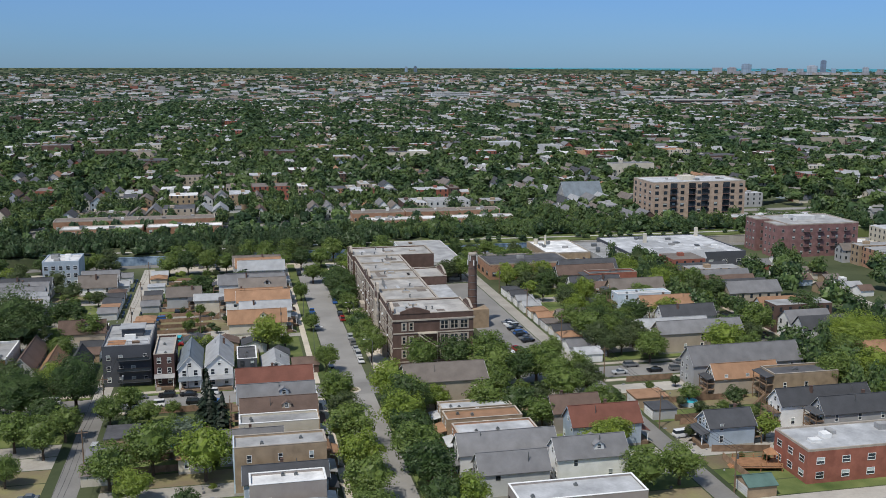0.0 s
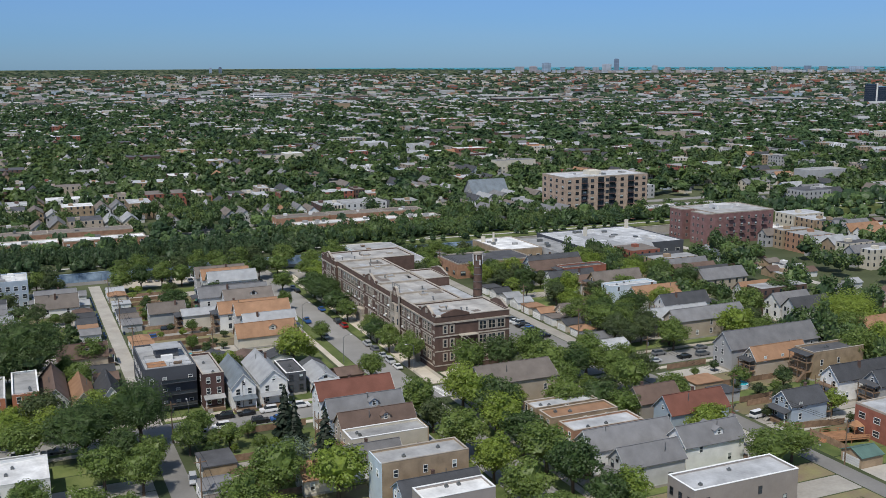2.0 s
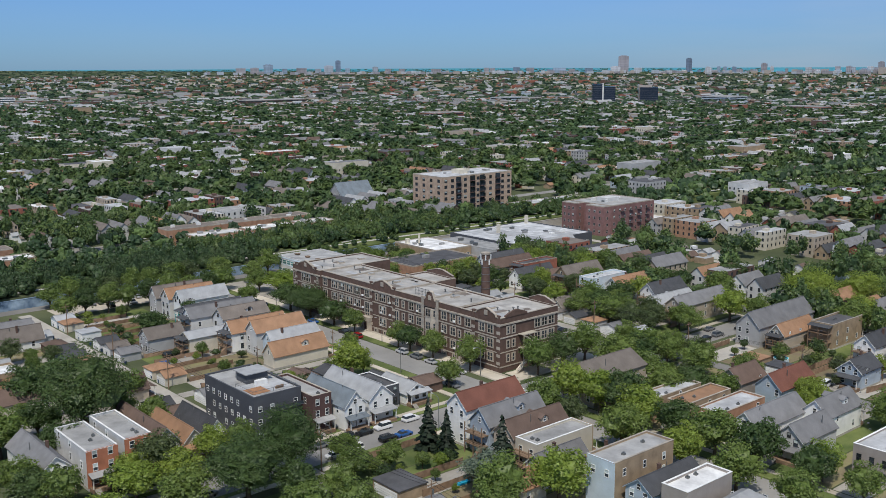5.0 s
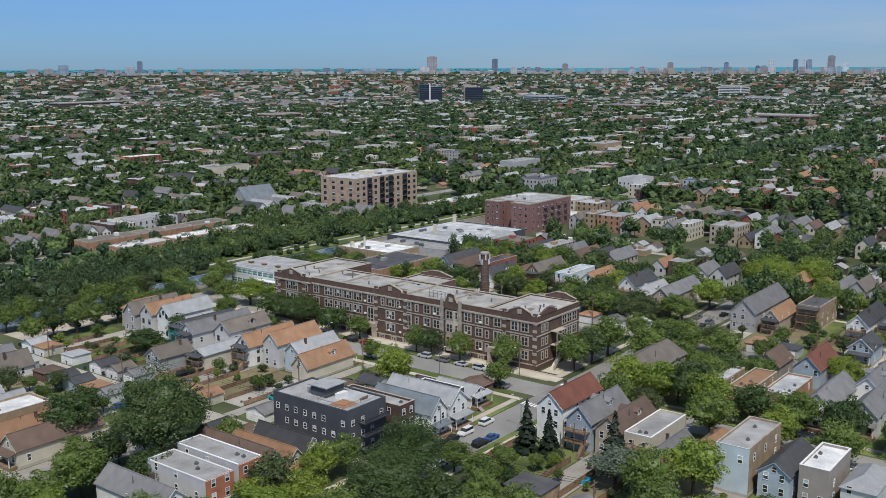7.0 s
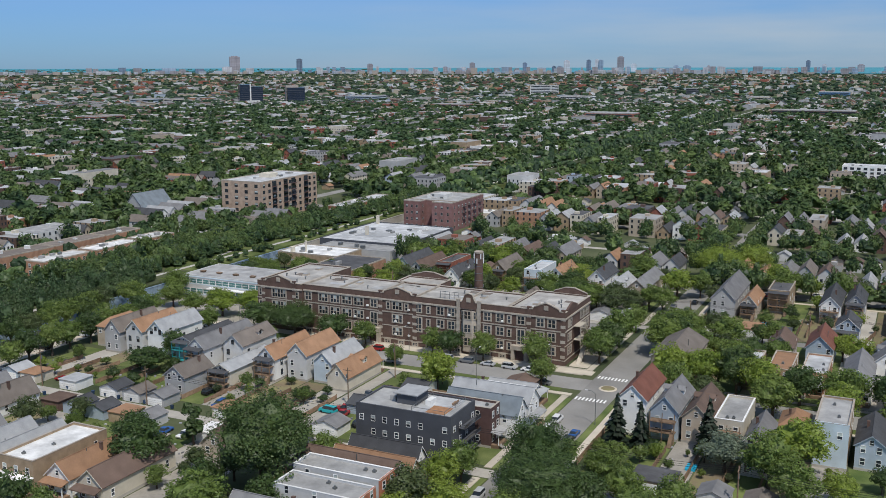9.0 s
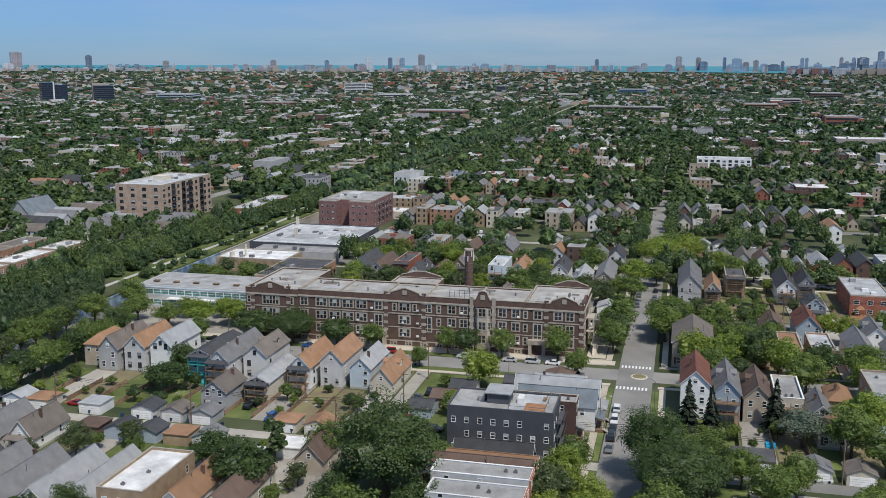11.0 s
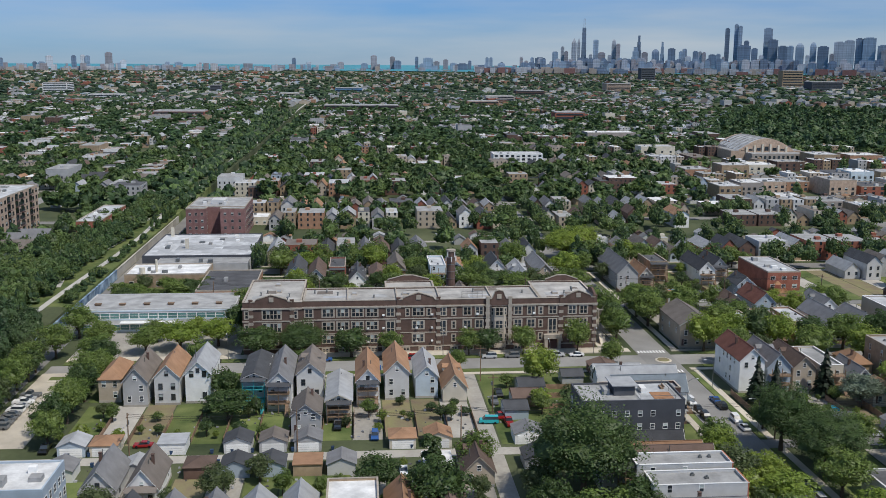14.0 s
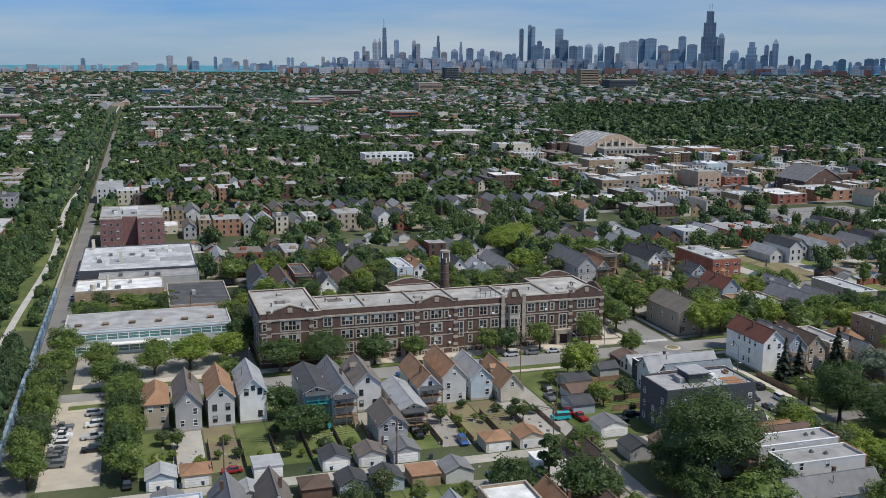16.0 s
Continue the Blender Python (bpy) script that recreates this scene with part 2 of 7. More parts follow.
# ---- mesh helpers ----
class Shape:
    """Collects faces with a material slot each and becomes one mesh."""
    def __init__(self):
        self.v, self.f, self.m = [], [], []

    def poly(self, pts, m=0):
        n = len(self.v)
        self.v += [tuple(p) for p in pts]
        self.f.append(tuple(range(n, n + len(pts))))
        self.m.append(m)
        return self

    def box(self, x0, y0, z0, x1, y1, z1, m=0, top=None):
        n = len(self.v)
        self.v += [(x0, y0, z0), (x1, y0, z0), (x1, y1, z0), (x0, y1, z0), (x0, y0, z1), (x1, y0, z1), (x1, y1, z1), (x0, y1, z1)]
        for q in ((3, 2, 1, 0), (4, 5, 6, 7), (0, 1, 5, 4), (1, 2, 6, 5), (2, 3, 7, 6), (3, 0, 4, 7)):
            self.f.append(tuple(n + i for i in q))
            self.m.append(top if top is not None and q[0] == 4 else m)
        return self

    def hull(self, low, high, m=0):
        """A solid between two rings of equal length."""
        n, k = len(self.v), len(low)
        self.v += [tuple(p) for p in low] + [tuple(p) for p in high]
        self.f += [tuple(n + i for i in reversed(range(k))), tuple(n + k + i for i in range(k))]
        self.f += [(n + i, n + (i + 1) % k, n + k + (i + 1) % k, n + k + i) for i in range(k)]
        self.m += [m] * (k + 2)
        return self

    def tube(self, x, y, z0, z1, r0, r1=None, k=8, m=0):
        r1 = r0 if r1 is None else r1
        ring = [(math.cos(2 * math.pi * i / k), math.sin(2 * math.pi * i / k)) for i in range(k)]
        return self.hull([(x + a * r0, y + b * r0, z0) for a, b in ring], [(x + a * r1, y + b * r1, z1) for a, b in ring], m)

    def beam(self, p, q, r, m=0):
        p, q = Vector(p), Vector(q)
        d = (q - p).normalized()
        u = d.cross(Vector((0, 0, 1)) if abs(d.z) < 0.9 else Vector((1, 0, 0))).normalized() * r
        w = d.cross(u).normalized() * r
        return self.hull([p + u + w, p - u + w, p - u - w, p + u - w], [q + u + w, q - u + w, q - u - w, q + u - w], m)

    def mesh(self, name, *mats):
        me = bpy.data.meshes.new(name)
        me.from_pydata(self.v, [], self.f)
        for m in mats:
            me.materials.append(m)
        if len(mats) > 1:
            me.polygons.foreach_set("material_index", self.m)
        return me


def put(name, data, parent=None, label="", m=None):
    ob = new(name, data)
    if parent is not None:
        ob.parent = parent
    if m is not None:
        ob.matrix_basis = m
    return tagged(ob, label) if label else ob


def part(name, shape, mats, parent, label="", m=None):
    mats = mats if isinstance(mats, (list, tuple)) else (mats,)
    return put(name, shape.mesh(name, *mats), parent, label, m)


def thing(name, x, y, z, rz, label, category, group="", kind=""):
    ob = new(name)
    ob.matrix_basis = pose(x, y, z, 0, 0, rz)
    return tagged(ob, label, category, group, kind)


def setting(name, shape, mats, label, category=""):
    return tagged(part(name, shape, mats, None), label, category or name.replace("_", " "), kind="structure")


# ---- far distances drawn closer, at the same angles ----
MID = np.array((-120.0, 220.0))
NEAR_R, SPAN = 1500.0, 3100.0


def afar(P):
    """Places in true metres; beyond NEAR_R they are drawn in, and shrink and rise in step, towards the horizon."""
    P = np.array(P, float)
    d = P[..., :2] - MID
    r = np.maximum(np.hypot(d[..., 0], d[..., 1]), 1e-6)
    q = np.where(r < NEAR_R, r, NEAR_R + SPAN * (1 - np.exp(-(np.maximum(r, NEAR_R) - NEAR_R) / SPAN)))
    s = q / r
    out = np.empty_like(P)
    out[..., :2] = MID + d * s[..., None]
    out[..., 2] = EYE * (1 - s) + P[..., 2] * s
    return out


def mesh_np(name, V, F, mats, idx=None, smooth=False):
    me = bpy.data.meshes.new(name)
    k = F.shape[1]
    me.vertices.add(len(V))
    me.vertices.foreach_set("co", np.asarray(V, np.float32).ravel())
    me.loops.add(F.size)
    me.loops.foreach_set("vertex_index", np.asarray(F, np.int32).ravel())
    me.polygons.add(len(F))
    me.polygons.foreach_set("loop_start", np.arange(0, F.size, k, dtype=np.int32))
    me.polygons.foreach_set("loop_total", np.full(len(F), k, np.int32))
    for m in mats:
        me.materials.append(m)
    if idx is not None:
        me.polygons.foreach_set("material_index", np.asarray(idx, np.int32))
    me.polygons.foreach_set("use_smooth", np.full(len(F), smooth, bool))
    me.update(calc_edges=True)
    return me
# ---- ground, streets, lake ----
def ring_sheet(name, radii, az0, az1, n, material, lift=0.0):
    a = np.radians(np.linspace(az0, az1, n + 1))
    R = np.array(radii)
    P = np.stack([MID[0] + R[:, None] * np.sin(a), MID[1] + R[:, None] * np.cos(a), np.full((len(R), n + 1), lift)], -1)
    V = afar(P).reshape(-1, 3)
    i, j = np.meshgrid(np.arange(len(R) - 1), np.arange(n), indexing="ij")
    q = (i * (n + 1) + j).ravel()
    return mesh_np(name, V, np.stack([q, q + n + 1, q + n + 2, q + 1], -1), [material])


tagged(new("ground", ring_sheet("ground", [1, 100, 300, 600, 1000, 1500, 1800, 2200, 2700, 3300, 4000, 5000, 6500, 9000, 13000, 17800], 0, 360, 120, GROUND)),
       "flat grassy ground of a city neighbourhood reaching the horizon", "ground", kind="structure")


def shore(az):
    return np.interp(az, (18, 30, 45, 75, 100, 112, 140), (15500, 12000, 10200, 8700, 7400, 7300, 7300))


def lake():
    az = np.radians(np.linspace(18, 150, 89))
    rows = []
    for k in np.linspace(0, 1, 6):
        r = shore(np.degrees(az)) * (1 - k) + 17700 * k
        rows.append(np.stack([MID[0] + r * np.sin(az), MID[1] + r * np.cos(az), np.full(len(az), 6.0)], -1))
    V = afar(np.stack(rows)).reshape(-1, 3)
    n = len(az)
    i, j = np.meshgrid(np.arange(5), np.arange(n - 1), indexing="ij")
    q = (i * n + j).ravel()
    return mesh_np("water", V, np.stack([q, q + n, q + n + 1, q + 1], -1), [WATER])


tagged(new("water", lake()), "turquoise lake along the horizon", "lake", kind="structure")

NS = [31 + 136 * k for k in range(-6, 11)]
EW = [62.0, 265.0, 449.0, 558.0, 652.0, 753.0, 854.0, 955.0, 1056.0, 1157.0, 1258.0]
EWS = [-140.0]


def strip(sh, x0, y0, x1, y1, z, step=60.0):
    """A flat strip cut into lengths, so that it lies on the far ground too."""
    n = max(1, int(max(x1 - x0, y1 - y0) / step))
    for i in range(n):
        if x1 - x0 > y1 - y0:
            c = [(x0 + (x1 - x0) * i / n, y0), (x0 + (x1 - x0) * (i + 1) / n, y0), (x0 + (x1 - x0) * (i + 1) / n, y1), (x0 + (x1 - x0) * i / n, y1)]
        else:
            c = [(x0, y0 + (y1 - y0) * i / n), (x1, y0 + (y1 - y0) * i / n), (x1, y0 + (y1 - y0) * (i + 1) / n), (x0, y0 + (y1 - y0) * (i + 1) / n)]
        sh.poly([tuple(p) for p in afar([(a, b, z) for a, b in c])])


for x in NS:
    sh = Shape()
    strip(sh, x - 5, -300, x + 5, 446, 0.03)
    strip(sh, x - 4.5, 476, x + 4.5, 1400, 0.03)
    setting("road", sh, ASPHALT, "straight asphalt side street", "road")
for y in EW + EWS:
    sh = Shape()
    strip(sh, -400, 448.0 if y == 449 else y - (5.5 if y == 265 else 4.5), 1100 if y == 449 else 1500, 454.7 if y == 449 else y + 4.5, 0.045)
    setting("road", sh, ASPHALT, "straight asphalt cross street", "road")
for x in [-37 + 136 * k for k in range(-1, 9)]:
    sh = Shape()
    for a, b in ((269.5, 444),):
        strip(sh, x - 2.2, a, x + 2.2, b, 0.02)
    setting("alley", sh, CONCRETE, "pale concrete back alley between garages", "alley")
    sh = Shape()
    for a, b in ((-120, 58), (66, 259.5)):
        strip(sh, x - 2.6, a, x + 2.6, b, 0.02)
    setting("alley", sh, ASPHALT, "patched asphalt back alley", "alley")
sh = Shape()
strip(sh, -34.6, 322.5, 21, 326.6, 0.024)
strip(sh, -100, 322.5, -39.4, 326.6, 0.024)
setting("alley", sh, CONCRETE, "pale concrete back alley between garages", "alley")


def slab(name, x0, y0, x1, y1, h, material, label, category):
    return setting(name, Shape().box(x0, y0, 0, x1, y1, h), material, label, category)


# pavements with kerbs along the near streets
for x0, x1, y0, y1 in ((20.5, 22.3, 271, 443), (39.7, 43.6, 271, 443), (20.5, 22.3, 70, 258), (39.5, 41.3, 70, 258), (-97, -95.2, 271, 443), (155.7, 157.5, 271, 443),
                       (155.7, 157.5, 70, 258), (176.5, 178.3, 271, 400), (176.5, 178.3, 70, 258)):
    slab("pavement", x0, y0, x1, y1, 0.16, PAVE, "pale concrete pavement beside the street", "pavement")
for y, x0, x1 in ((272.2, -34, 20), (272.2, -94, -40), (256.6, -34, 20), (256.6, -94, -40), (256.6, 42, 96), (273, 44, 96), (272.2, 102, 155), (256.6, 102, 155)):
    slab("pavement", x0, y - 0.9, x1, y + 0.9, 0.17, PAVE, "pale concrete pavement beside the street", "pavement")
for x0, x1, y0, y1 in ((22.4, 25.6, 275, 443), (36.5, 39.6, 300, 443), (22.4, 25.6, 70, 253), (36.5, 39.4, 70, 253)):
    slab("parkway", x0, y0, x1, y1, 0.13, LAWN, "grass strip between kerb and pavement", "lawn")
for y0, y1, x0, x1 in ((269.8, 271.2, -34, 18), (257.6, 259.3, -34, 18), (269.8, 271.2, -94, -40), (257.6, 259.3, -94, -40)):
    slab("parkway", x0, y0, x1, y1, 0.13, LAWN, "grass strip between kerb and pavement", "lawn")
slab("school_pavement", 39, 273.5, 45, 391, 0.10, PAVE, "broad sunlit concrete forecourt beside the school", "pavement")
slab("school_pavement", 46, 274.2, 80, 280, 0.09, PAVE, "broad sunlit concrete forecourt beside the school", "pavement")
slab("school_yard", 44, 392, 96, 443, 0.06, CONCRETE, "concrete school yard round the annex", "school yard")
slab("school_car_park", 80, 281, 96.4, 390, 0.05, ASPHALT, "asphalt car park behind the school", "car park")
slab("gravel_car_park", -28, 433.6, 29, 446.4, 0.05, PAVE, "pale gravel car park lined with trees", "car park")
slab("front_lawn", -33, 273.2, 19.5, 322, 0.04, LAWN, "mown lawn between houses", "lawn")
slab("front_lawn", 3, 327, 20, 427, 0.04, LAWN, "mown lawn between houses", "lawn")
# roundabout island in the crossing
sh = Shape()
sh.tube(30.4, 263.4, 0, 0.2, 2.6, 2.4, 20).tube(30.4, 263.4, 0.2, 0.35, 1.9, 1.7, 16, 1)
part("roundabout", sh, (PAVE, DIRT), None)
tagged(bpy.data.objects["roundabout"], "small round concrete traffic island planted with shrubs", "traffic island", kind="structure")
sh = Shape()
for k in range(9):
    sh.box(18.4, 260.8 + k, 0.05, 20.8, 261.3 + k, 0.056)
    sh.box(38.2, 260.4 + k, 0.05, 40.6, 260.9 + k, 0.056)
setting("crosswalk", sh, WHITEP, "white painted pedestrian crossing bars", "road marking")


# back gardens: lawns, bare earth, paved pads
def garden(x0, x1, y0, y1, material, h):
    lab = {LAWN: "strip of mown back garden lawn", DIRT: "bare earth back garden", CONCRETE: "concrete parking pad behind a house"}[material]
    slab("garden", x0, y0, x1, y1, h, material, lab, "garden")


rg = random.Random(5)
for (x0, x1, ya, yb) in ((-28, 0, 327, 427), (-95, -48, 327, 443), (-30, 0, 70, 256), (42, 96, 70, 256), (103, 156, 275, 380), (103, 156, 70, 256), (-95, -42, 70, 256)):
    y = ya
    while y + 7.4 < yb:
        garden(x0, x1, y + 0.2, y + 7.4, rg.choice((LAWN, LAWN, DIRT, CONCRETE, CONCRETE)), 0.03)
        y += 7.62

# ---- houses ----
WIN = {}


def grid_window(xs, zs, cells, depth=0.07):
    """One connected sheet of sash bars with the panes set back; cells: {(column, row): material slot}."""
    s = Shape()
    at = {}
    for i, x in enumerate(xs):
        for j, z in enumerate(zs):
            at[i, j] = len(s.v)
            s.v.append((x, -depth, z))
    for i in range(len(xs) - 1):
        for j in range(len(zs) - 1):
            q = [at[i, j], at[i + 1, j], at[i + 1, j + 1], at[i, j + 1]]
            if (i, j) in cells:
                n = len(s.v)
                s.v += [(s.v[k][0], -.02, s.v[k][2]) for k in q]
                s.f.append((n, n + 1, n + 2, n + 3))
                s.m.append(cells[i, j])
                s.f += [(q[k], q[(k + 1) % 4], n + (k + 1) % 4, n + k) for k in range(4)]
                s.m += [0] * 4
            else:
                s.f.append(tuple(q))
                s.m.append(0)
    I, J = len(xs) - 1, len(zs) - 1
    rim = [at[i, 0] for i in range(I + 1)] + [at[I, j] for j in range(1, J + 1)] + [at[i, J] for i in range(I - 1, -1, -1)] + [at[0, j] for j in range(J - 1, 0, -1)]
    n = len(s.v)
    s.v += [(s.v[k][0], 0, s.v[k][2]) for k in rim]
    L = len(rim)
    s.f += [(rim[k], n + k, n + (k + 1) % L, rim[(k + 1) % L]) for k in range(L)]
    s.m += [0] * L
    return s


def window_mesh(w, h, sash, blind=False):
    key = (round(w, 2), round(h, 2), sash.name, blind)
    if key not in WIN:
        t = 0.085
        WIN[key] = grid_window((-w / 2 - t, -w / 2, w / 2, w / 2 + t), (-.12, 0, h / 2 - .04, h / 2 + .04, h, h + t), {(1, 1): 1, (1, 3): 2 if blind else 1}).mesh("window", sash, GLASS, BLIND)
    return WIN[key]


rw = random.Random(11)


def window(parent, side, u, z, w=0.95, h=1.5, sash=None, half=(3, 8)):
    """side 0 front (-y), 1 right (+x), 2 back (+y), 3 left (-x); u runs along the wall from its middle."""
    hx, hy = half
    m = {0: pose(u, -hy - .045, z), 1: pose(hx, u, z, 0, 0, 90), 2: pose(-u, hy + .035, z, 0, 0, 180), 3: pose(-hx, -u, z, 0, 0, -90)}[side]
    return put("window", window_mesh(w, h, sash or FRAME_W, rw.random() < 0.35), parent, m=m)


def wall_windows(p, side, length, storeys, hx, hy, base, sh_, n, sash, w=0.95, skip=0.0, h=1.5):
    for s in range(storeys):
        for i in range(n):
            if rw.random() >= skip:
                window(p, side, (i + 0.5) / n * length - length / 2, base + s * sh_ + 0.85, w, h, sash, (hx, hy))


def gable_roof(hx, hy, eave, ridge, over=0.4, t=0.16):
    s = Shape()
    a, b = hx + over, hy + over
    drop = (ridge - eave) / hx * over
    for k in (-1, 1):
        low = [(k * a, -b, eave - drop), (k * a, b, eave - drop), (0, b, ridge), (0, -b, ridge)]
        if k > 0:
            low = low[::-1]
        s.hull([(x, y, z) for x, y, z in low], [(x, y, z + t) for x, y, z in low])
    s.box(-0.12, -b, ridge + t - 0.02, 0.12, b, ridge + t + 0.06)
    return s


def hip_roof(hx, hy, eave, ridge, over=0.4):
    s = Shape()
    a, b = hx + over, hy + over
    c = max(0.3, hy - hx)
    s.hull([(-a, -b, eave), (a, -b, eave), (a, b, eave), (-a, b, eave)], [(-a, -b, eave + 0.15), (a, -b, eave + 0.15), (a, b, eave + 0.15), (-a, b, eave + 0.15)])
    e = eave + 0.15
    s.poly([(-a, -b, e), (a, -b, e), (0, -c, ridge)]).poly([(a, b, e), (-a, b, e), (0, c, ridge)])
    s.poly([(a, -b, e), (a, b, e), (0, c, ridge), (0, -c, ridge)]).poly([(-a, b, e), (-a, -b, e), (0, -c, ridge), (0, c, ridge)])
    return s


NAMES = dict(white="white", cream="cream", grey="grey", lightgrey="pale grey", bluegrey="blue-grey", lightblue="pale blue", tan="tan", olive="olive", darkgrey="charcoal", teal="teal",
             blue="blue", taupe="taupe", brick_red="red brick", brick_brown="brown brick", brick_tan="tan brick", brick_plum="dark red brick", brick_buff="buff brick", brick_orange="orange brick", brick_dark="dark brick", limestone="limestone")
TURNS = {"S": 0, "E": 90, "N": 180, "W": -90}
FOOT = []


def house(x0, x1, y0, y1, eave, ridge, face, wall, roof, kind="gable", dormer=0, porch=True, stairs=False, near=True, side_n=None, sash=None, chimney=True, label=None, group="", back=None, front=None, back_face=None):
    """A narrow detached house on the ground; face is the side of its front door."""
    w, l = (x1 - x0, y1 - y0) if face in "NS" else (y1 - y0, x1 - x0)
    hx, hy = w / 2, l / 2
    FOOT.append((x0, x1, y0, y1))
    storeys = max(1, round((eave - 0.6) / 2.9))
    rname = {"membrane": "grey flat", "white": "white flat", "silver": "silver flat", "tar": "black flat", "bluegrey": "blue-grey shingle"}.get(roof, roof + " shingle")
    siding = "" if wall.startswith("brick") else " clapboard"
    lab = label or "%s%s %s house with a %s roof" % (NAMES[wall], siding, {1: "one-storey", 2: "two-storey", 3: "three-storey", 4: "four-storey"}[min(4, storeys)], rname)
    p = thing("house", (x0 + x1) / 2, (y0 + y1) / 2, 0, TURNS[face], lab, "house", group)
    mw = W[wall]
    sash = sash or (FRAME_D if wall in ("darkgrey", "white", "lightgrey") and rw.random() < 0.5 else FRAME_W)
    part("foundation", Shape().box(-hx - 0.05, -hy - 0.05, -0.2, hx + 0.05, hy + 0.05, 0.6), CONCRETE, p)
    s = Shape().box(-hx, -hy, 0.6, hx, hy, eave)
    if kind == "gable":
        for k in (-1, 1):
            y = k * hy
            tri_ = [(-hx, y, eave), (hx, y, eave), (0, y, ridge)]
            s.poly(tri_ if k < 0 else tri_[::-1])
    part("wall", s, mw, p)
    if kind == "gable":
        part("roof", gable_roof(hx, hy, eave, ridge), RF[roof], p)
        trim, ze, e_ = WHITEP if rw.random() < .4 else mw, eave - (ridge - eave) * .4 / hx, hx + .4
        vee = [(-e_, ze - .14), (0, ridge - .14), (e_, ze - .14), (e_, ze + .08), (0, ridge + .08), (-e_, ze + .08)]
        for k in (-1, 1):
            y0_, y1_ = sorted((k * (hy + .41), k * (hy + .47)))
            part("rake_trim", Shape().hull([(x, y1_, z) for x, z in vee], [(x, y0_, z) for x, z in vee]), trim, p)
        for k in (0, 2):
            window(p, k, 0, eave + 0.2, 0.8, 1.1, sash, (hx, hy))
        for k in range(1):
            part("vent_pipe", Shape().tube(rw.uniform(-hx * .6, hx * .6), rw.uniform(-hy * .7, hy * .7), eave + 0.5, ridge + 0.35, 0.09, k=6), STEEL, p)
    elif kind == "hip":
        part("roof", hip_roof(hx, hy, eave, ridge), RF[roof], p)
    else:
        s = Shape()
        t = 0.3
        for a in ((-hx, -hy, hx, -hy + t), (-hx, hy - t, hx, hy), (-hx, -hy + t, -hx + t, hy - t), (hx - t, -hy + t, hx, hy - t)):
            s.box(a[0], a[1], eave, a[2], a[3], ridge)
        part("parapet", s, mw, p)
        s = Shape()
        for a in ((-hx - .05, -hy - .05, hx + .05, -hy + t + .05), (-hx - .05, hy - t - .05, hx + .05, hy + .05), (-hx - .05, -hy + t + .05, -hx + t + .05, hy - t - .05), (hx - t - .05, -hy + t + .05, hx + .05, hy - t - .05)):
            s.box(a[0], a[1], ridge, a[2], a[3], ridge + 0.1)
        part("coping", s, W["limestone"] if wall.startswith("brick") else WHITEP, p)
        part("roof", Shape().box(-hx + t, -hy + t, eave - 0.3, hx - t, hy - t, eave + 0.08), RF[roof], p)
        for k in range(2):
            a, b = rw.uniform(-hx * .6, hx * .6), rw.uniform(-hy * .8, hy * .8)
            part("roof_vent", Shape().box(a - .35, b - .35, eave + .08, a + .35, b + .35, eave + .5).tube(a, b, eave + .5, eave + .75, .22, k=6), STEEL, p)
    n = 2 if w < 7.5 else 3
    wall_windows(p, 0, w, storeys, hx, hy, 0.6, 2.9, n, sash)
    wall_windows(p, 2, w, storeys, hx, hy, 0.6, 2.9, n, sash, skip=0.3)
    m = side_n if side_n is not None else max(2, int(l / 5.5))
    for k in (1, 3):
        wall_windows(p, k, l, storeys, hx, hy, 0.6, 2.9, m, sash, 0.85, skip=0.5)
    for d in range(dormer):
        for k in (-1, 1):
            s = Shape()
            yc = -hy * 0.2 + d * 4
            zr = eave + (ridge - eave) * 0.85
            a, b = k * hx * 0.72, k * hx * 0.1
            zb = eave + (ridge - eave) * 0.28
            s.hull([(a, yc - 1.1, zb), (a, yc + 1.1, zb), (b, yc + 1.1, zb), (b, yc - 1.1, zb)][::k], [(a, yc - 1.1, zr - .7), (a, yc + 1.1, zr - .7), (b, yc + 1.1, zr - .7), (b, yc - 1.1, zr - .7)][::k])
            s.poly([(a, yc - 1.1, zr - .7), (a, yc + 1.1, zr - .7), (a, yc, zr)][::k])
            dm = part("dormer", s, mw, p)
            s = Shape()
            for q in (-1, 1):
                low = [(a + k * .25, yc + q * 1.35, zr - .85), (b, yc + q * 1.35, zr - .85), (b, yc, zr), (a + k * .25, yc, zr)]
                low = low if q * k < 0 else low[::-1]
                s.hull(low, [(x, y, z + .12) for x, y, z in low])
            part("dormer_roof", s, RF[roof], dm)
            put("window", window_mesh(0.8, 1.0, sash), dm, m=pose(a, yc, zb + .35, 0, 0, 90 * k))
    if chimney and kind != "flat" and rw.random() < .5:
        a, b = rw.choice((-1, 1)) * hx * 0.35, rw.uniform(-hy * .4, hy * .5)
        part("chimney", Shape().box(a - .3, b - .3, eave, a + .3, b + .3, ridge + 0.55).box(a - .36, b - .36, ridge + .55, a + .36, b + .36, ridge + .68), W["brick_brown"], p)
    if front:
        part("brick_front", Shape().box(-hx - .02, -hy - .04, .62, hx + .02, -hy + .25, ridge + .12 if kind == "flat" else eave), W[front], p, NAMES[front] + " front")
    if back_face:
        part("back_wall", Shape().box(-hx - .02, hy - .25, .62, hx + .02, hy + .03, ridge + .12 if kind == "flat" else eave), W[back_face], p, NAMES[back_face] + " back wall")
    # door and steps at the front
    part("door", Shape().box(-hx + .7, -hy - .06, 1.0, -hx + 1.7, -hy, 3.1), W["brick_dark"], p)
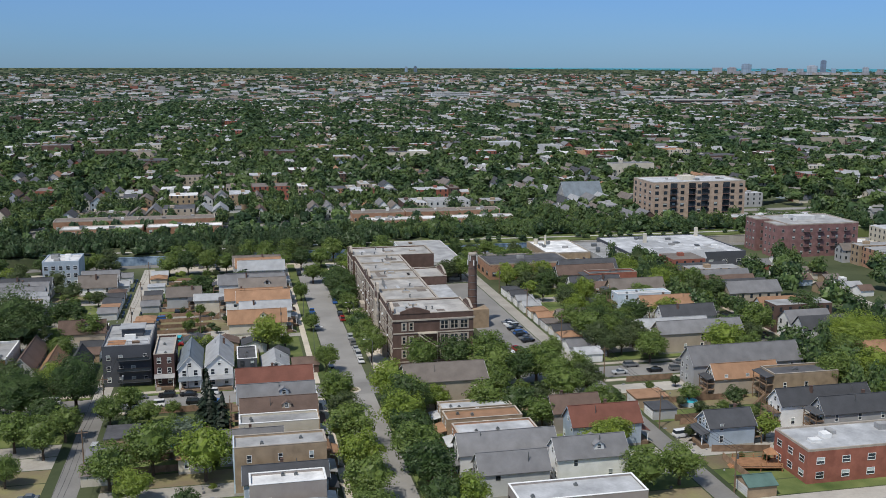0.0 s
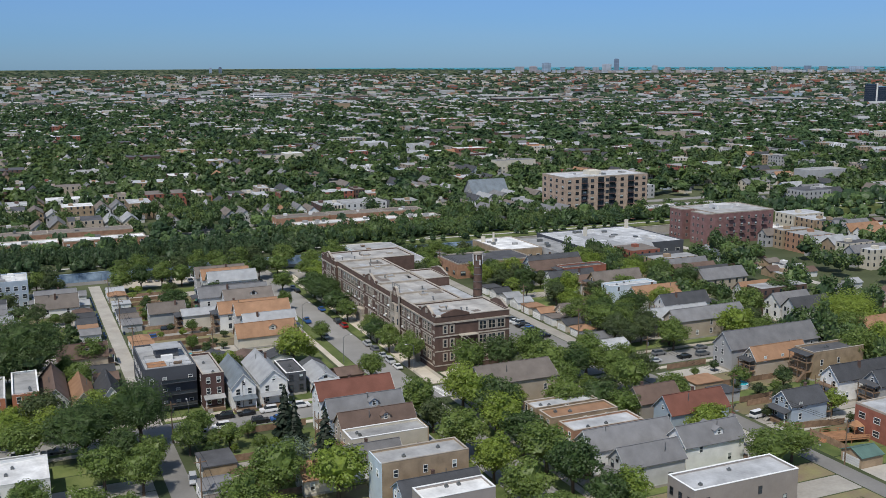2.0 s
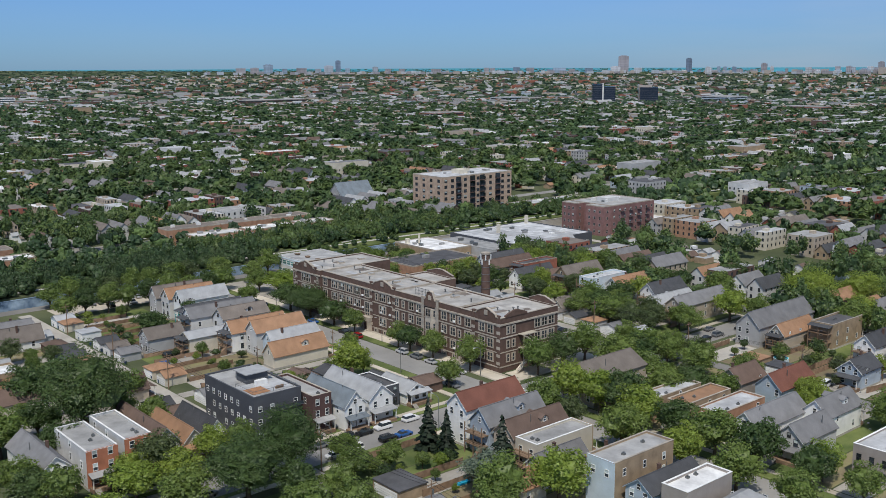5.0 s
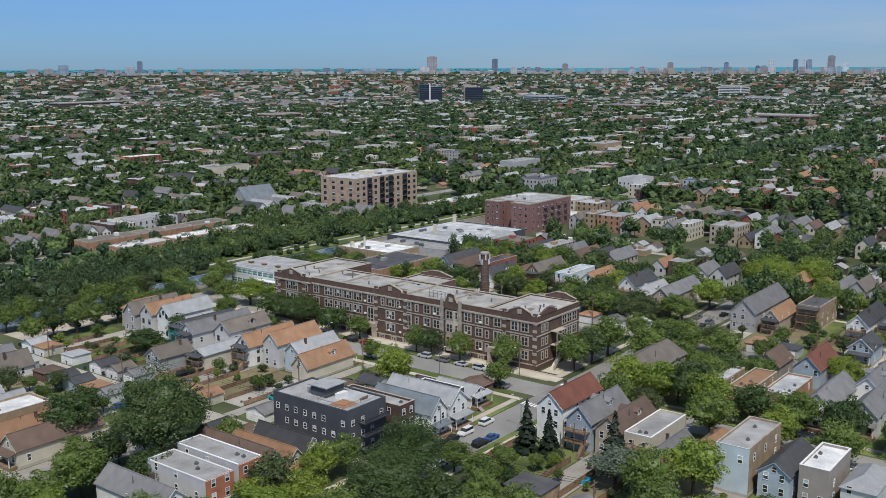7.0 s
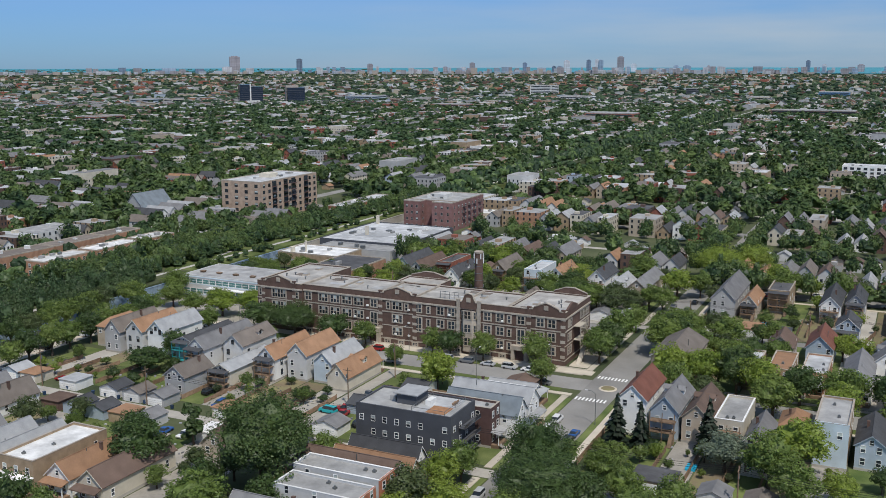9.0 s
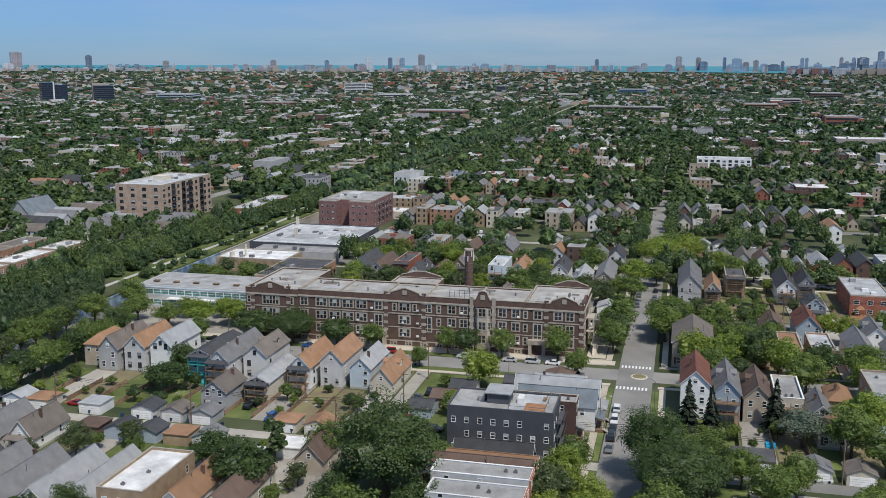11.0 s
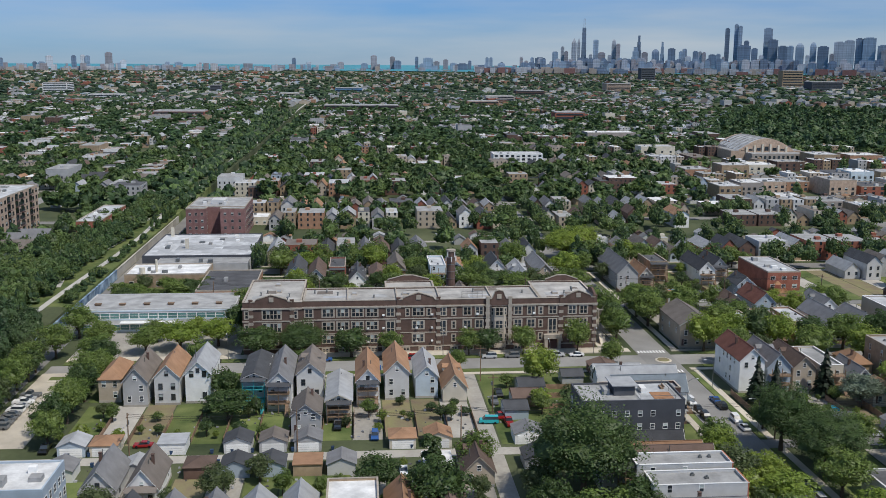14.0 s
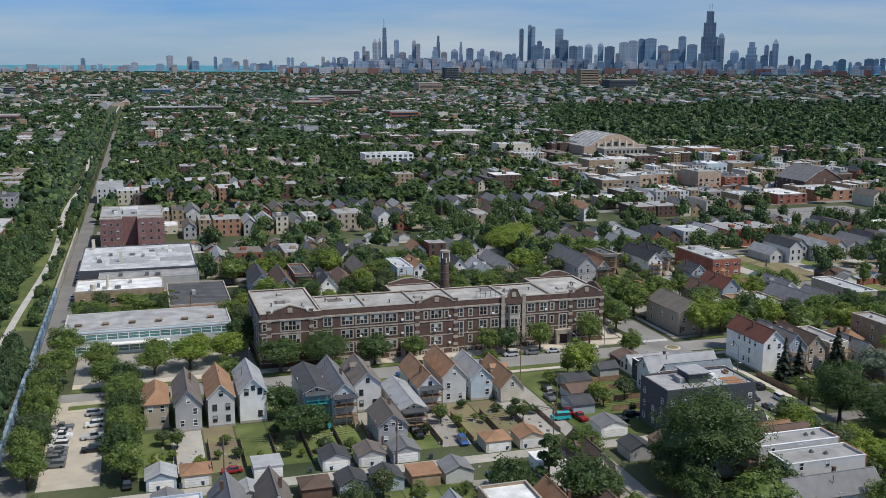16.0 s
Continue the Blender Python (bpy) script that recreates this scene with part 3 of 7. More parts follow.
    if porch:
        ph = 3.9
        po = part("porch", Shape().box(-hx + .2, -hy - 2.0, 0, hx - .2, -hy - 0.02, 0.9), WOOD, p)
        low = [(-hx, -hy - 2.3, ph - .5), (hx, -hy - 2.3, ph - .5), (hx, -hy, ph), (-hx, -hy, ph)]
        part("porch_roof", Shape().hull(low, [(x, y, z + .14) for x, y, z in low]), RF[roof if roof in RF else "grey"], po)
        for k in (-1, 1):
            part("post", Shape().box(k * (hx - .4) - .08, -hy - 1.95, .9, k * (hx - .4) + .08, -hy - 1.79, ph - .5), WHITEP, po)
        s = Shape()
        for k in range(5):
            s.box(-hx + .5, -hy - 3.4 + .28 * k, 0, -hx + 1.8, -hy - 2.0, .18 * (k + 1))
        part("steps", s, CONCRETE, p)
    if stairs:
        col = W["teal"] if back == "teal" else WOOD
        st = part("back_stairs", Shape().box(-hx + .3, hy + .02, eave * .33, hx - .3, hy + 2.2, eave * .33 + .15).box(-hx + .3, hy + .02, eave * .68, hx - .3, hy + 2.2, eave * .68 + .15), col, p)
        for a in (-hx + .4, 0, hx - .4):
            part("post", Shape().box(a - .09, hy + 2.0, 0, a + .09, hy + 2.18, eave), col, st)
        for z in (eave * .33 + 1.0, eave * .68 + 1.0):
            part("rail", Shape().box(-hx + .3, hy + 2.1, z - .06, hx - .3, hy + 2.2, z + .06), col, st)
        part("flight", Shape().hull([(-hx + .5, hy + 2.3, .1), (-hx + 1.4, hy + 2.3, .1), (-hx + 1.4, hy + 5.0, .1), (-hx + .5, hy + 5.0, .1)],
                                    [(-hx + .5, hy + 2.3, eave * .33 + .1), (-hx + 1.4, hy + 2.3, eave * .33 + .1), (-hx + 1.4, hy + 5.0, .2), (-hx + .5, hy + 5.0, .2)]), col, st)
        low = [(-hx, hy, eave + .1), (hx, hy, eave + .1), (hx, hy + 2.5, eave - .3), (-hx, hy + 2.5, eave - .3)]
        if back == "teal" or rw.random() < .5:
            part("stair_roof", Shape().hull(low, [(x, y, z + .12) for x, y, z in low]), RF["dark"], st)
    return p


def garage(x, y, face, wall, roof, w=6.2, l=6.4, h=2.6, kind="gable"):
    FOOT.append((x - 3.2, x + 3.2, y - 3.2, y + 3.2))
    p = thing("garage", x, y, 0, TURNS[face], "%s garage with a %s roof beside the alley" % (NAMES[wall], roof), "garage", "alley garages")
    hx, hy = w / 2, l / 2
    s = Shape().box(-hx, -hy, 0, hx, hy, h)
    if kind == "gable":
        s.poly([(-hx, -hy, h), (hx, -hy, h), (0, -hy, h + 1.3)]).poly([(hx, hy, h), (-hx, hy, h), (0, hy, h + 1.3)])
        part("roof", gable_roof(hx, hy, h, h + 1.3, 0.3, 0.12), RF[roof], p)
    elif kind == "hip":
        part("roof", hip_roof(hx, hy, h, h + 1.4, 0.3), RF[roof], p)
    else:
        part("roof", Shape().box(-hx - .2, -hy - .2, h, hx + .2, hy + .2, h + .25), RF[roof], p)
    part("wall", s, W[wall], p)
    d = part("garage_door", Shape().box(-hx + .6, -hy - .05, 0, hx - .6, -hy - .005, 2.15), WHITEP, p)
    s = Shape()
    for k in range(1, 4):
        s.box(-hx + .6, -hy - .065, .53 * k - .02, hx - .6, -hy - .05, .53 * k + .02)
    part("panel_joint", s, W["grey"], d)
    return p
# ---- trees ----
def lumpy(seed, sub, lumps, sigma=0.42, flat=1.0, low=-0.62, tight=0.66, rough=0.035):
    """A crown's mass of rounded bunches, unit radius, open below."""
    bm = bmesh.new()
    bmesh.ops.create_icosphere(bm, subdivisions=sub, radius=1)
    bmesh.ops.delete(bm, geom=[v for v in bm.verts if v.co.z < low], context="VERTS")
    bm.verts.index_update()
    V = np.array([v.co[:] for v in bm.verts])
    F = np.array([[v.index for v in f.verts] for f in bm.faces])
    bm.free()
    g = np.random.default_rng(seed)
    c = g.normal(size=(lumps, 3))
    c[:, 2] = np.abs(c[:, 2]) - .35
    c /= np.linalg.norm(c, axis=1)[:, None]
    amp = g.uniform(.6, 1.0, lumps)
    ang = np.arccos(np.clip(V @ c.T, -1, 1))
    r = tight + .40 * np.max(amp * np.exp(-(ang / sigma) ** 2), axis=1) + g.normal(size=len(V)) * rough
    P = V * r[:, None]
    P[:, 2] *= flat
    P[:, 0] *= g.uniform(.82, 1.2)
    P[:, 1] *= g.uniform(.82, 1.2)
    return P, F


def crown_np(seed, rx, h, clumps, leaves, size, shape="round", jitter=0.5):
    """Leaf clumps round a crown of height h above the trunk's fork; small leaf sprays as quads."""
    g = np.random.default_rng(seed)
    V, n = [], 0
    cs = []
    for i in range(clumps):
        d = g.normal(size=3)
        d /= np.linalg.norm(d)
        d[2] = d[2] * .75 + .1 if d[2] < 0 else d[2]
        k = g.uniform(0.5, 0.86)
        c = np.array([d[0] * rx * k, d[1] * rx * k, h * (0.48 + 0.5 * d[2] * k + g.uniform(-.05, .05))])
        r = rx * g.uniform(0.24, 0.40)
        if shape == "tall":
            c[2] = h * g.uniform(.1, .88)
            taper = 1 - (c[2] / h) ** 2 * .7
            c[:2] *= taper
            r *= .55 + .45 * taper
        cs.append((c, r))
    for c, r in cs:
        d = g.normal(size=(leaves, 3))
        d /= np.linalg.norm(d, axis=1)[:, None]
        d[:, 2] = np.where(d[:, 2] < -.55, -d[:, 2], d[:, 2])
        rad = r * g.uniform(.72, 1.12, leaves)[:, None]
        P = c + d * rad * np.array((1, 1, .8))
        nrm = d * 1.25 + g.normal(size=(leaves, 3)) * jitter * .62 + np.array((0, 0, .3))
        nrm /= np.linalg.norm(nrm, axis=1)[:, None]
        u = np.cross(nrm, g.normal(size=(leaves, 3)))
        u /= np.linalg.norm(u, axis=1)[:, None]
        w = np.cross(nrm, u)
        s = size * g.uniform(.6, 1.35, leaves)[:, None]
        bend = nrm * s * .25
        V.append(np.stack([P - u * s * 1.15 - w * s * .75 - bend, P + u * s * 1.15 - w * s * .7, P + w * s * 1.3 - bend], 1).reshape(-1, 3))
    V = np.concatenate(V)
    return V, np.arange(len(V)).reshape(-1, 3)


def conifer_np(seed, r, h, tiers=16, per=26):
    g = np.random.default_rng(seed)
    V = []
    for t in range(tiers):
        f = t / tiers
        for k in range(int(per * (1 - f) + 5)):
            a = g.uniform(0, 2 * math.pi)
            rr = r * (1 - f) * g.uniform(.55, 1.08) + .15
            z = h * (.08 + .92 * f) + g.uniform(-.3, .3)
            c, s = math.cos(a), math.sin(a)
            w = .28 + .25 * (1 - f)
            p0 = np.array((c * rr * .15, s * rr * .15, z + .5))
            p1 = np.array((c * rr, s * rr, z - .35 * rr * .6))
            q = np.array((-s, c, 0)) * w
            V.append(np.stack([p0 - q * .4, p0 + q * .4, p1 + q, p1 - q]))
    V = np.concatenate(V)
    return V, np.arange(len(V)).reshape(-1, 4)


def trunk_shape(seed, h, r, rx, top):
    g = random.Random(seed)
    s = Shape()
    s.tube(0, 0, -0.2, h * .5, r * 1.25, r, 8).tube(0, 0, h * .5, h, r, r * .75, 8)
    for k in range(5):
        a = 2 * math.pi * k / 5 + g.uniform(-.4, .4)
        e = g.uniform(.35, .6) * rx
        z = h + top * g.uniform(.3, .55)
        m_ = (math.cos(a) * e * .45, math.sin(a) * e * .45, h + (z - h) * .55)
        s.beam((0, 0, h * g.uniform(.75, .98)), m_, r * .42)
        s.beam(m_, (math.cos(a) * e, math.sin(a) * e, z), r * .26)
    s.beam((0, 0, h), (0, 0, h + top * .6), r * .4)
    return s


TREE = {}


def tree_model(kind, variant, fine):
    """A unit tree 10 m high, 8 m wide; built once and copied."""
    key = (kind, variant, fine)
    if key in TREE:
        return TREE[key]
    seed = 100 + variant * 7 + len(kind) * 31
    if kind == "spruce":
        V, F = conifer_np(seed, 3.0, 9.6)
        tr = Shape().tube(0, 0, -.2, 8.6, .25, .05, 6)
        z0 = 0.4
    elif kind == "grand":
        V, F = crown_np(seed, 4.0, 8.9, 110, 150, .075, jitter=.6)
        C, G = lumpy(seed, 3, 34, .26, rough=.06)
        C = C * np.array((3.1, 3.1, 3.5)) + np.array((0, 0, 4.2))
        F = np.concatenate([F, G + len(V)])
        V = np.concatenate([V, C])
        tr = trunk_shape(seed, 2.4, .26, 4.0, 7.0)
        z0 = 1.15
    elif kind == "column":
        V, F = crown_np(seed, 2.6, 9.3, 34, 90, .24, shape="tall")
        tr = Shape().tube(0, 0, -.2, 6, .22, .08, 6)
        z0 = 0.5
    else:
        V, F = crown_np(seed, 4.0, 8.9, 52 if fine else 34, 84 if fine else 52, .15 if fine else .20, jitter=.6)
        C, G = lumpy(seed, 3 if fine else 2, 26 if fine else 15, .30 if fine else .40, rough=.06)
        C = C * np.array((3.05, 3.05, 3.4)) + np.array((0, 0, 4.2))
        F = np.concatenate([F, G + len(V)])
        V = np.concatenate([V, C])
        tr = trunk_shape(seed, 2.4, .26, 4.0, 7.0)
        z0 = 1.15
    crown = mesh_np("crown", V + np.array((0, 0, z0)), F, [LEAF["mid"]], smooth=False)
    crown_by = {}
    TREE[key] = (tr.mesh("trunk", BARK), crown, crown_by)
    return TREE[key]


TREE_LABEL = dict(mid="leafy green broadleaf tree in full summer leaf", dark="dense dark green broadleaf tree", bright="bright yellow-green broadleaf tree", olive="olive green broadleaf tree",
                  silver="silvery grey-green broadleaf tree", spruce="tall dark conifer with drooping branches", brownish="sparse brownish tree with thin foliage")
rt = random.Random(3)
TREES_AT = []


def tree(x, y, h=11.0, w=9.0, leaf="mid", kind="round", fine=True, group="garden trees", z=0.0):
    if leaf == "spruce":
        kind = "spruce"
    if kind == "round" and w >= 14.5 and fine:
        kind = "grand"
    tr, crown, by = tree_model(kind, rt.randrange(6 if kind == "round" else 2), fine)
    if leaf not in by:
        c = crown.copy() if by else crown
        c.materials[0] = LEAF[leaf]
        by[leaf] = c
    TREES_AT.append((x, y, w / 2))
    p = thing("tree", x, y, z, rt.uniform(0, 360), TREE_LABEL[leaf] if kind != "column" else "narrow columnar dark green tree", "tree", group)
    sx = w / (8.0 if kind in ("round", "grand") else 6.0 if kind == "spruce" else 5.2)
    p.scale = (sx, sx * rt.uniform(.92, 1.08), h / 10.0)
    put("trunk", tr, p)
    put("crown", by[leaf], p)
    return p


# ---- vehicles ----
CARMESH = {}


def car_parts(kind):
    if kind in CARMESH:
        return CARMESH[kind]
    l, w, hood, top = dict(sedan=(4.6, 1.8, .95, 1.45), suv=(4.7, 1.9, 1.1, 1.75), pickup=(5.5, 1.95, 1.1, 1.8), van=(5.0, 1.95, 1.2, 1.95))[kind]
    a, b = l / 2, w / 2
    s = Shape()
    s.hull([(-a + .1, -b, .3), (a - .1, -b, .3), (a - .1, b, .3), (-a + .1, b, .3)], [(-a, -b, .65), (a, -b, .65), (a, b, .65), (-a, b, .65)])
    s.hull([(-a, -b, .65), (a, -b, .65), (a, b, .65), (-a, b, .65)], [(-a + .12, -b + .08, hood), (a - .25, -b + .08, hood - .08), (a - .25, b - .08, hood - .08), (-a + .12, b - .08, hood)])
    c0, c1, d0, d1 = dict(sedan=(-1.5, 1.0, -.9, .3), suv=(-2.2, 1.1, -2.0, .5), pickup=(-.6, 1.3, -.4, .7), van=(-2.4, 1.6, -2.3, .9))[kind]
    g = Shape().hull([(c0, -b + .1, hood - .05), (c1, -b + .1, hood - .05), (c1, b - .1, hood - .05), (c0, b - .1, hood - .05)],
                     [(d0, -b + .26, top - .06), (d1, -b + .26, top - .06), (d1, b - .26, top - .06), (d0, b - .26, top - .06)])
    r = Shape().box(d0 - .05, -b + .24, top - .06, d1 + .05, b - .24, top)
    ring = [(math.cos(math.pi * i / 6) * .33, math.sin(math.pi * i / 6) * .33) for i in range(12)]
    wh = Shape().hull([(p, -.1, q) for p, q in ring][::-1], [(p, .1, q) for p, q in ring][::-1])
    CARMESH[kind] = (s, g, r, wh.mesh("wheel", RUBBER), l, w)
    return CARMESH[kind]


CARS_MADE = {}


def car(x, y, rz, colour="grey", kind="sedan", z=0.06):
    key = (colour, kind)
    if key in CARS_MADE:
        return copy_thing(CARS_MADE[key], pose(x, y, z, 0, 0, rz))
    s, g, r, wheel, l, w = car_parts(kind)
    word = dict(sedan="saloon car", suv="sport utility car", pickup="pickup truck", van="van")[kind]
    p = thing("car", x, y, z, rz, "parked %s %s beside the kerb" % (dict(teal="turquoise delivery").get(colour, colour), word), "car", "parked cars")
    part("body", s, CARS[colour], p)
    part("glasshouse", g, GLASS, p)
    part("car_roof", r, CARS[colour], p)
    for i in (-1, 1):
        for j in (-1, 1):
            put("wheel", wheel, p, m=pose(i * l * .31, j * (w / 2 - .1), .33))
    CARS_MADE[key] = p
    return p
# ---- the school ----
def light_group(n, w, h, trans=True):
    """A stone-framed group of n sashes, each with two panes."""
    W2 = n * w / 2
    xs = [-W2 - .3]
    for i in range(n):
        xs += [-W2 + i * w + .12, -W2 + (i + 1) * w - .12]
    xs.append(W2 + .3)
    cells = {}
    for i in range(n):
        cells[1 + 2 * i, 1] = 1
        cells[1 + 2 * i, 3] = 2 if n > 2 and i % 3 == 1 else 1
    return grid_window(xs, (-.3, 0, h * .5 - .05, h * .5 + .05, h, h + .35), cells, .12).mesh("window", W["limestone"], GLASS, BLIND)


def school():
    p = thing("school", 45, 281, 0, 0, "long three-storey brown brick school with pale stone trim and gabled parapets", "school")
    top, lim, br = 16.4, W["limestone"], W["brick_brown"]
    blocks = [(0, 0, 24.4, 18), (0, 18, 17.5, 92), (-.8, 92, 31, 110), (17.5, 50, 27, 66)]
    for x0, y0, x1, y1 in blocks:
        part("wall", Shape().box(x0, y0, 0, x1, y1, top - 1.0), br, p)
        s = Shape()
        t = .45
        for a in ((x0, y0, x1, y0 + t), (x0, y1 - t, x1, y1), (x0, y0 + t, x0 + t, y1 - t), (x1 - t, y0 + t, x1, y1 - t)):
            s.box(a[0], a[1], top - 1.0, a[2], a[3], top)
        pr = part("parapet", s, br, p)
        for a in ((x0 - .08, y0 - .08, x1 + .08, y0 + t + .08), (x0 - .08, y1 - t - .08, x1 + .08, y1 + .08), (x0 - .08, y0 + t + .08, x0 + t + .08, y1 - t - .08), (x1 - t - .08, y0 + t + .08, x1 + .08, y1 - t - .08)):
            part("coping", Shape().box(a[0], a[1], top, a[2], a[3], top + .16), lim, pr)
        part("roof", Shape().box(x0 + t, y0 + t, top - 1.3, x1 - t, y1 - t, top - .35), RF["school"], p)
    part("low_wing", Shape().box(17.5, 18, 0, 26.5, 49.9, 13.2), br, p)
    part("low_roof", Shape().box(17.6, 18.2, 13.2, 26.8, 49.7, 13.5), RF["silver"], p)
    # stone bands round the street sides
    for z, h, d in ((1.5, .35, .12), (5.9, .28, .1), (10.3, .35, .16), (14.2, .5, .3)):
        for x0, y0, x1, y1 in ((-d, -d, 0, 91.9), (-.8 - d, 91.9, -.8, 110 + d), (0, -d, 24.4 + d, 0), (24.4, 0, 24.4 + d, 18), (-.8, 110, 31, 110 + d)):
            part("stone_band", Shape().box(x0, y0, z, x1, y1, z + h), lim, p)
    # pavilion gables, quoins
    for y0, y1, x in ((.6, 11.4, 0), (50, 62.4, 0), (95, 107.5, -.8), (27.6, 34.6, -.45)):
        c = (y0 + y1) / 2
        hh = 2.0 if y1 - y0 > 8 else 2.6
        prof = [(y0, top + .1), (y0 + 1.2, top + .1), (y0 + 1.6, top + .8), (c - 1.2, top + hh - .1), (c, top + hh + .25), (c + 1.2, top + hh - .1), (y1 - 1.6, top + .8), (y1 - 1.2, top + .1), (y1, top + .1)]
        g = part("gable", Shape().hull([(x + .5, y, z) for y, z in prof] + [(x + .5, y1, top - 2.0), (x + .5, y0, top - 2.0)], [(x - .12, y, z) for y, z in prof] + [(x - .12, y1, top - 2.0), (x - .12, y0, top - 2.0)]), br, p)
        for a, b in zip(prof, prof[1:]):
            part("coping", Shape().hull([(x - .25, a[0], a[1]), (x + .6, a[0], a[1]), (x + .6, b[0], b[1]), (x - .25, b[0], b[1])], [(x - .25, a[0], a[1] + .28), (x + .6, a[0], a[1] + .28), (x + .6, b[0], b[1] + .28), (x - .25, b[0], b[1] + .28)]), lim, g)
        part("cartouche", Shape().box(x - .3, c - .7, top + .2, x - .12, c + .7, top + 1.6), lim, g)
        for y in (y0, y1):
            part("pier", Shape().box(x - .22, y - .55, 1.8, x - .002, y + .55, top + .5).box(x - .3, y - .65, top + .5, x + .3, y + .65, top + .9), lim if y1 - y0 < 8 else br, g)
            for k in range(6):
                part("quoin", Shape().box(x - .26, y - .75, 2.4 + k * 2.3, x - .225, y + .75, 3.3 + k * 2.3), lim, g)
    g = part("gable", Shape().hull([(2, .5, top), (11, .5, top), (11, .5, top + .6), (8, .5, top + 1.6), (6.5, .5, top + 1.9), (5, .5, top + 1.6), (2, .5, top + .6)], [(2, -.15, top), (11, -.15, top), (11, -.15, top + .6), (8, -.15, top + 1.6), (6.5, -.15, top + 1.9), (5, -.15, top + 1.6), (2, -.15, top + .6)]), br, p)
    # windows
    g2, g3, g5, g1, tall = light_group(2, 1.15, 2.3), light_group(3, 1.15, 2.3), light_group(5, 1.1, 2.6), light_group(1, 1.0, 2.0), light_group(2, 1.2, 4.4)
    floors = (3.1, 7.3, 11.5)
    def west(mesh, y, z, x=0.0):
        put("window", mesh, p, m=pose(x - .005, y, z, 0, 0, -90))
    for z in floors:
        for y in (20.8, 25.0, 37.2, 41.0):
            west(g2, y, z)
        for y in (70.6, 75.1, 79.6, 84.1):
            west(g3, y, z)
        for y in (4.2, 7.8):
            west(g2, y, z)
        west(g3, 56.3, z)
        if z > 11:
            for y in (53.0, 59.6):
                west(g1, y, z)
        west(g1, 17.8, z)
        west(g1, 45.2, z)
        west(g5 if z > 5 else g3, 101.2, z - (.2 if z > 5 else 0), -.8)
        west(g1, 94.0, z, -.8)
        west(g1, 108.8, z, -.8)
        for y in (14.0, 48.8, 64.9, 90.0):
            if z > 11:
                west(g2, y, z)
    for y in (14.0, 48.8, 64.9, 90.0):
        west(tall, y, 5.2)
    low = light_group(2, .9, .8)
    for y in range(20, 92, 5):
        put("window", low, p, m=pose(-.005, y, .35, 0, 0, -90))
    for z in floors:
        for x in (3.2, 5.4, 15.5, 18.5, 21.5):
            put("window", g2 if x > 10 else g1, p, m=pose(x, -.005, z))
        for y in (3.5, 8.5, 13.5):
            put("window", g2, p, m=pose(24.405, y, z, 0, 0, 90))
        for x in (4, 9, 14, 19, 24, 28):
            put("window", g2, p, m=pose(x, 110.005, z, 0, 0, 180))
    # oriel of pale stone
    s = Shape()
    for z0, z1 in ((1.0, 13.8),):
        ring = [(0, 28.6), (-1.3, 29.6), (-1.3, 32.6), (0, 33.6)]
        s.hull([(a, b, z0) for a, b in ring], [(a, b, z1) for a, b in ring])
    o = part("oriel", s, lim, p, "pale stone oriel bay")
    for z in floors:
        put("window", g2, o, m=pose(-1.305, 31.1, z, 0, 0, -90))
        put("window", g1, o, m=pose(-.65, 29.1, z, 0, 0, -45))
        put("window", g1, o, m=pose(-.65, 33.1, z, 0, 0, -135))
    # entrances with stone hoods
    for y in (14.0, 64.9):
        e = part("entrance", Shape().box(-1.6, y - 2.6, 0, -.002, y - 1.6, 4.6).box(-1.6, y + 1.6, 0, -.002, y + 2.6, 4.6).box(-1.7, y - 2.8, 3.6, -.002, y + 2.8, 4.9), lim, p, "pale stone entrance porch")
        part("door", Shape().box(-.35, y - 1.5, .1, -.2, y + 1.5, 3.2), W["brick_dark"], e)
        part("steps", Shape().box(-3.0, y - 1.6, 0, -1.7, y + 1.6, .2).box(-2.4, y - 1.6, .2, -1.7, y + 1.6, .4), PAVE, e)
    # air conditioners in some sashes
    ac = Shape().box(-.35, -.5, 0, .35, 0, .5).mesh("air_conditioner", WHITEP)
    ra = random.Random(8)
    for z in floors:
        for y in (20.0, 25.6, 37.8, 41.6, 52, 56.8, 67.1, 71.8, 76.5, 80.0, 9.6):
            if ra.random() < .45:
                put("air_conditioner", ac, p, m=pose(-.05, y, z + .05, 0, 0, -90))
    # stepped gables over the yard side
    for x, y0, y1 in ((24.4, 1.0, 12.0), (27.0, 51.0, 65.0)):
        c = (y0 + y1) / 2
        prof = [(y0, top + .05), (y0, top + .6), (c - 1.5, top + 2.0), (c + 1.5, top + 2.0), (y1, top + .6), (y1, top + .05)]
        g = part("gable", Shape().hull([(x - .45, y, z) for y, z in prof], [(x + .02, y, z) for y, z in prof][::1]), br, p)
        for a, b in zip(prof[1:], prof[2:-1]):
            part("coping", Shape().hull([(x - .55, a[0], a[1]), (x + .12, a[0], a[1]), (x + .12, b[0], b[1]), (x - .55, b[0], b[1])], [(x - .55, a[0], a[1] + .22), (x + .12, a[0], a[1] + .22), (x + .12, b[0], b[1] + .22), (x - .55, b[0], b[1] + .22)]), lim, g)
    # skylights, hatches and an aerial sash on the roof
    for x, y in ((8, 12), (9, 30), (9, 60), (10, 76), (14, 100), (24, 101)):
        k = part("skylight", Shape().box(x - 1.2, y - .9, top - .35, x + 1.2, y + .9, top + .15), W["limestone"], p)
        part("skylight_glass", Shape().box(x - 1.0, y - .7, top + .15, x + 1.0, y + .7, top + .28), RF["lightgrey"], k)
    rp = random.Random(17)
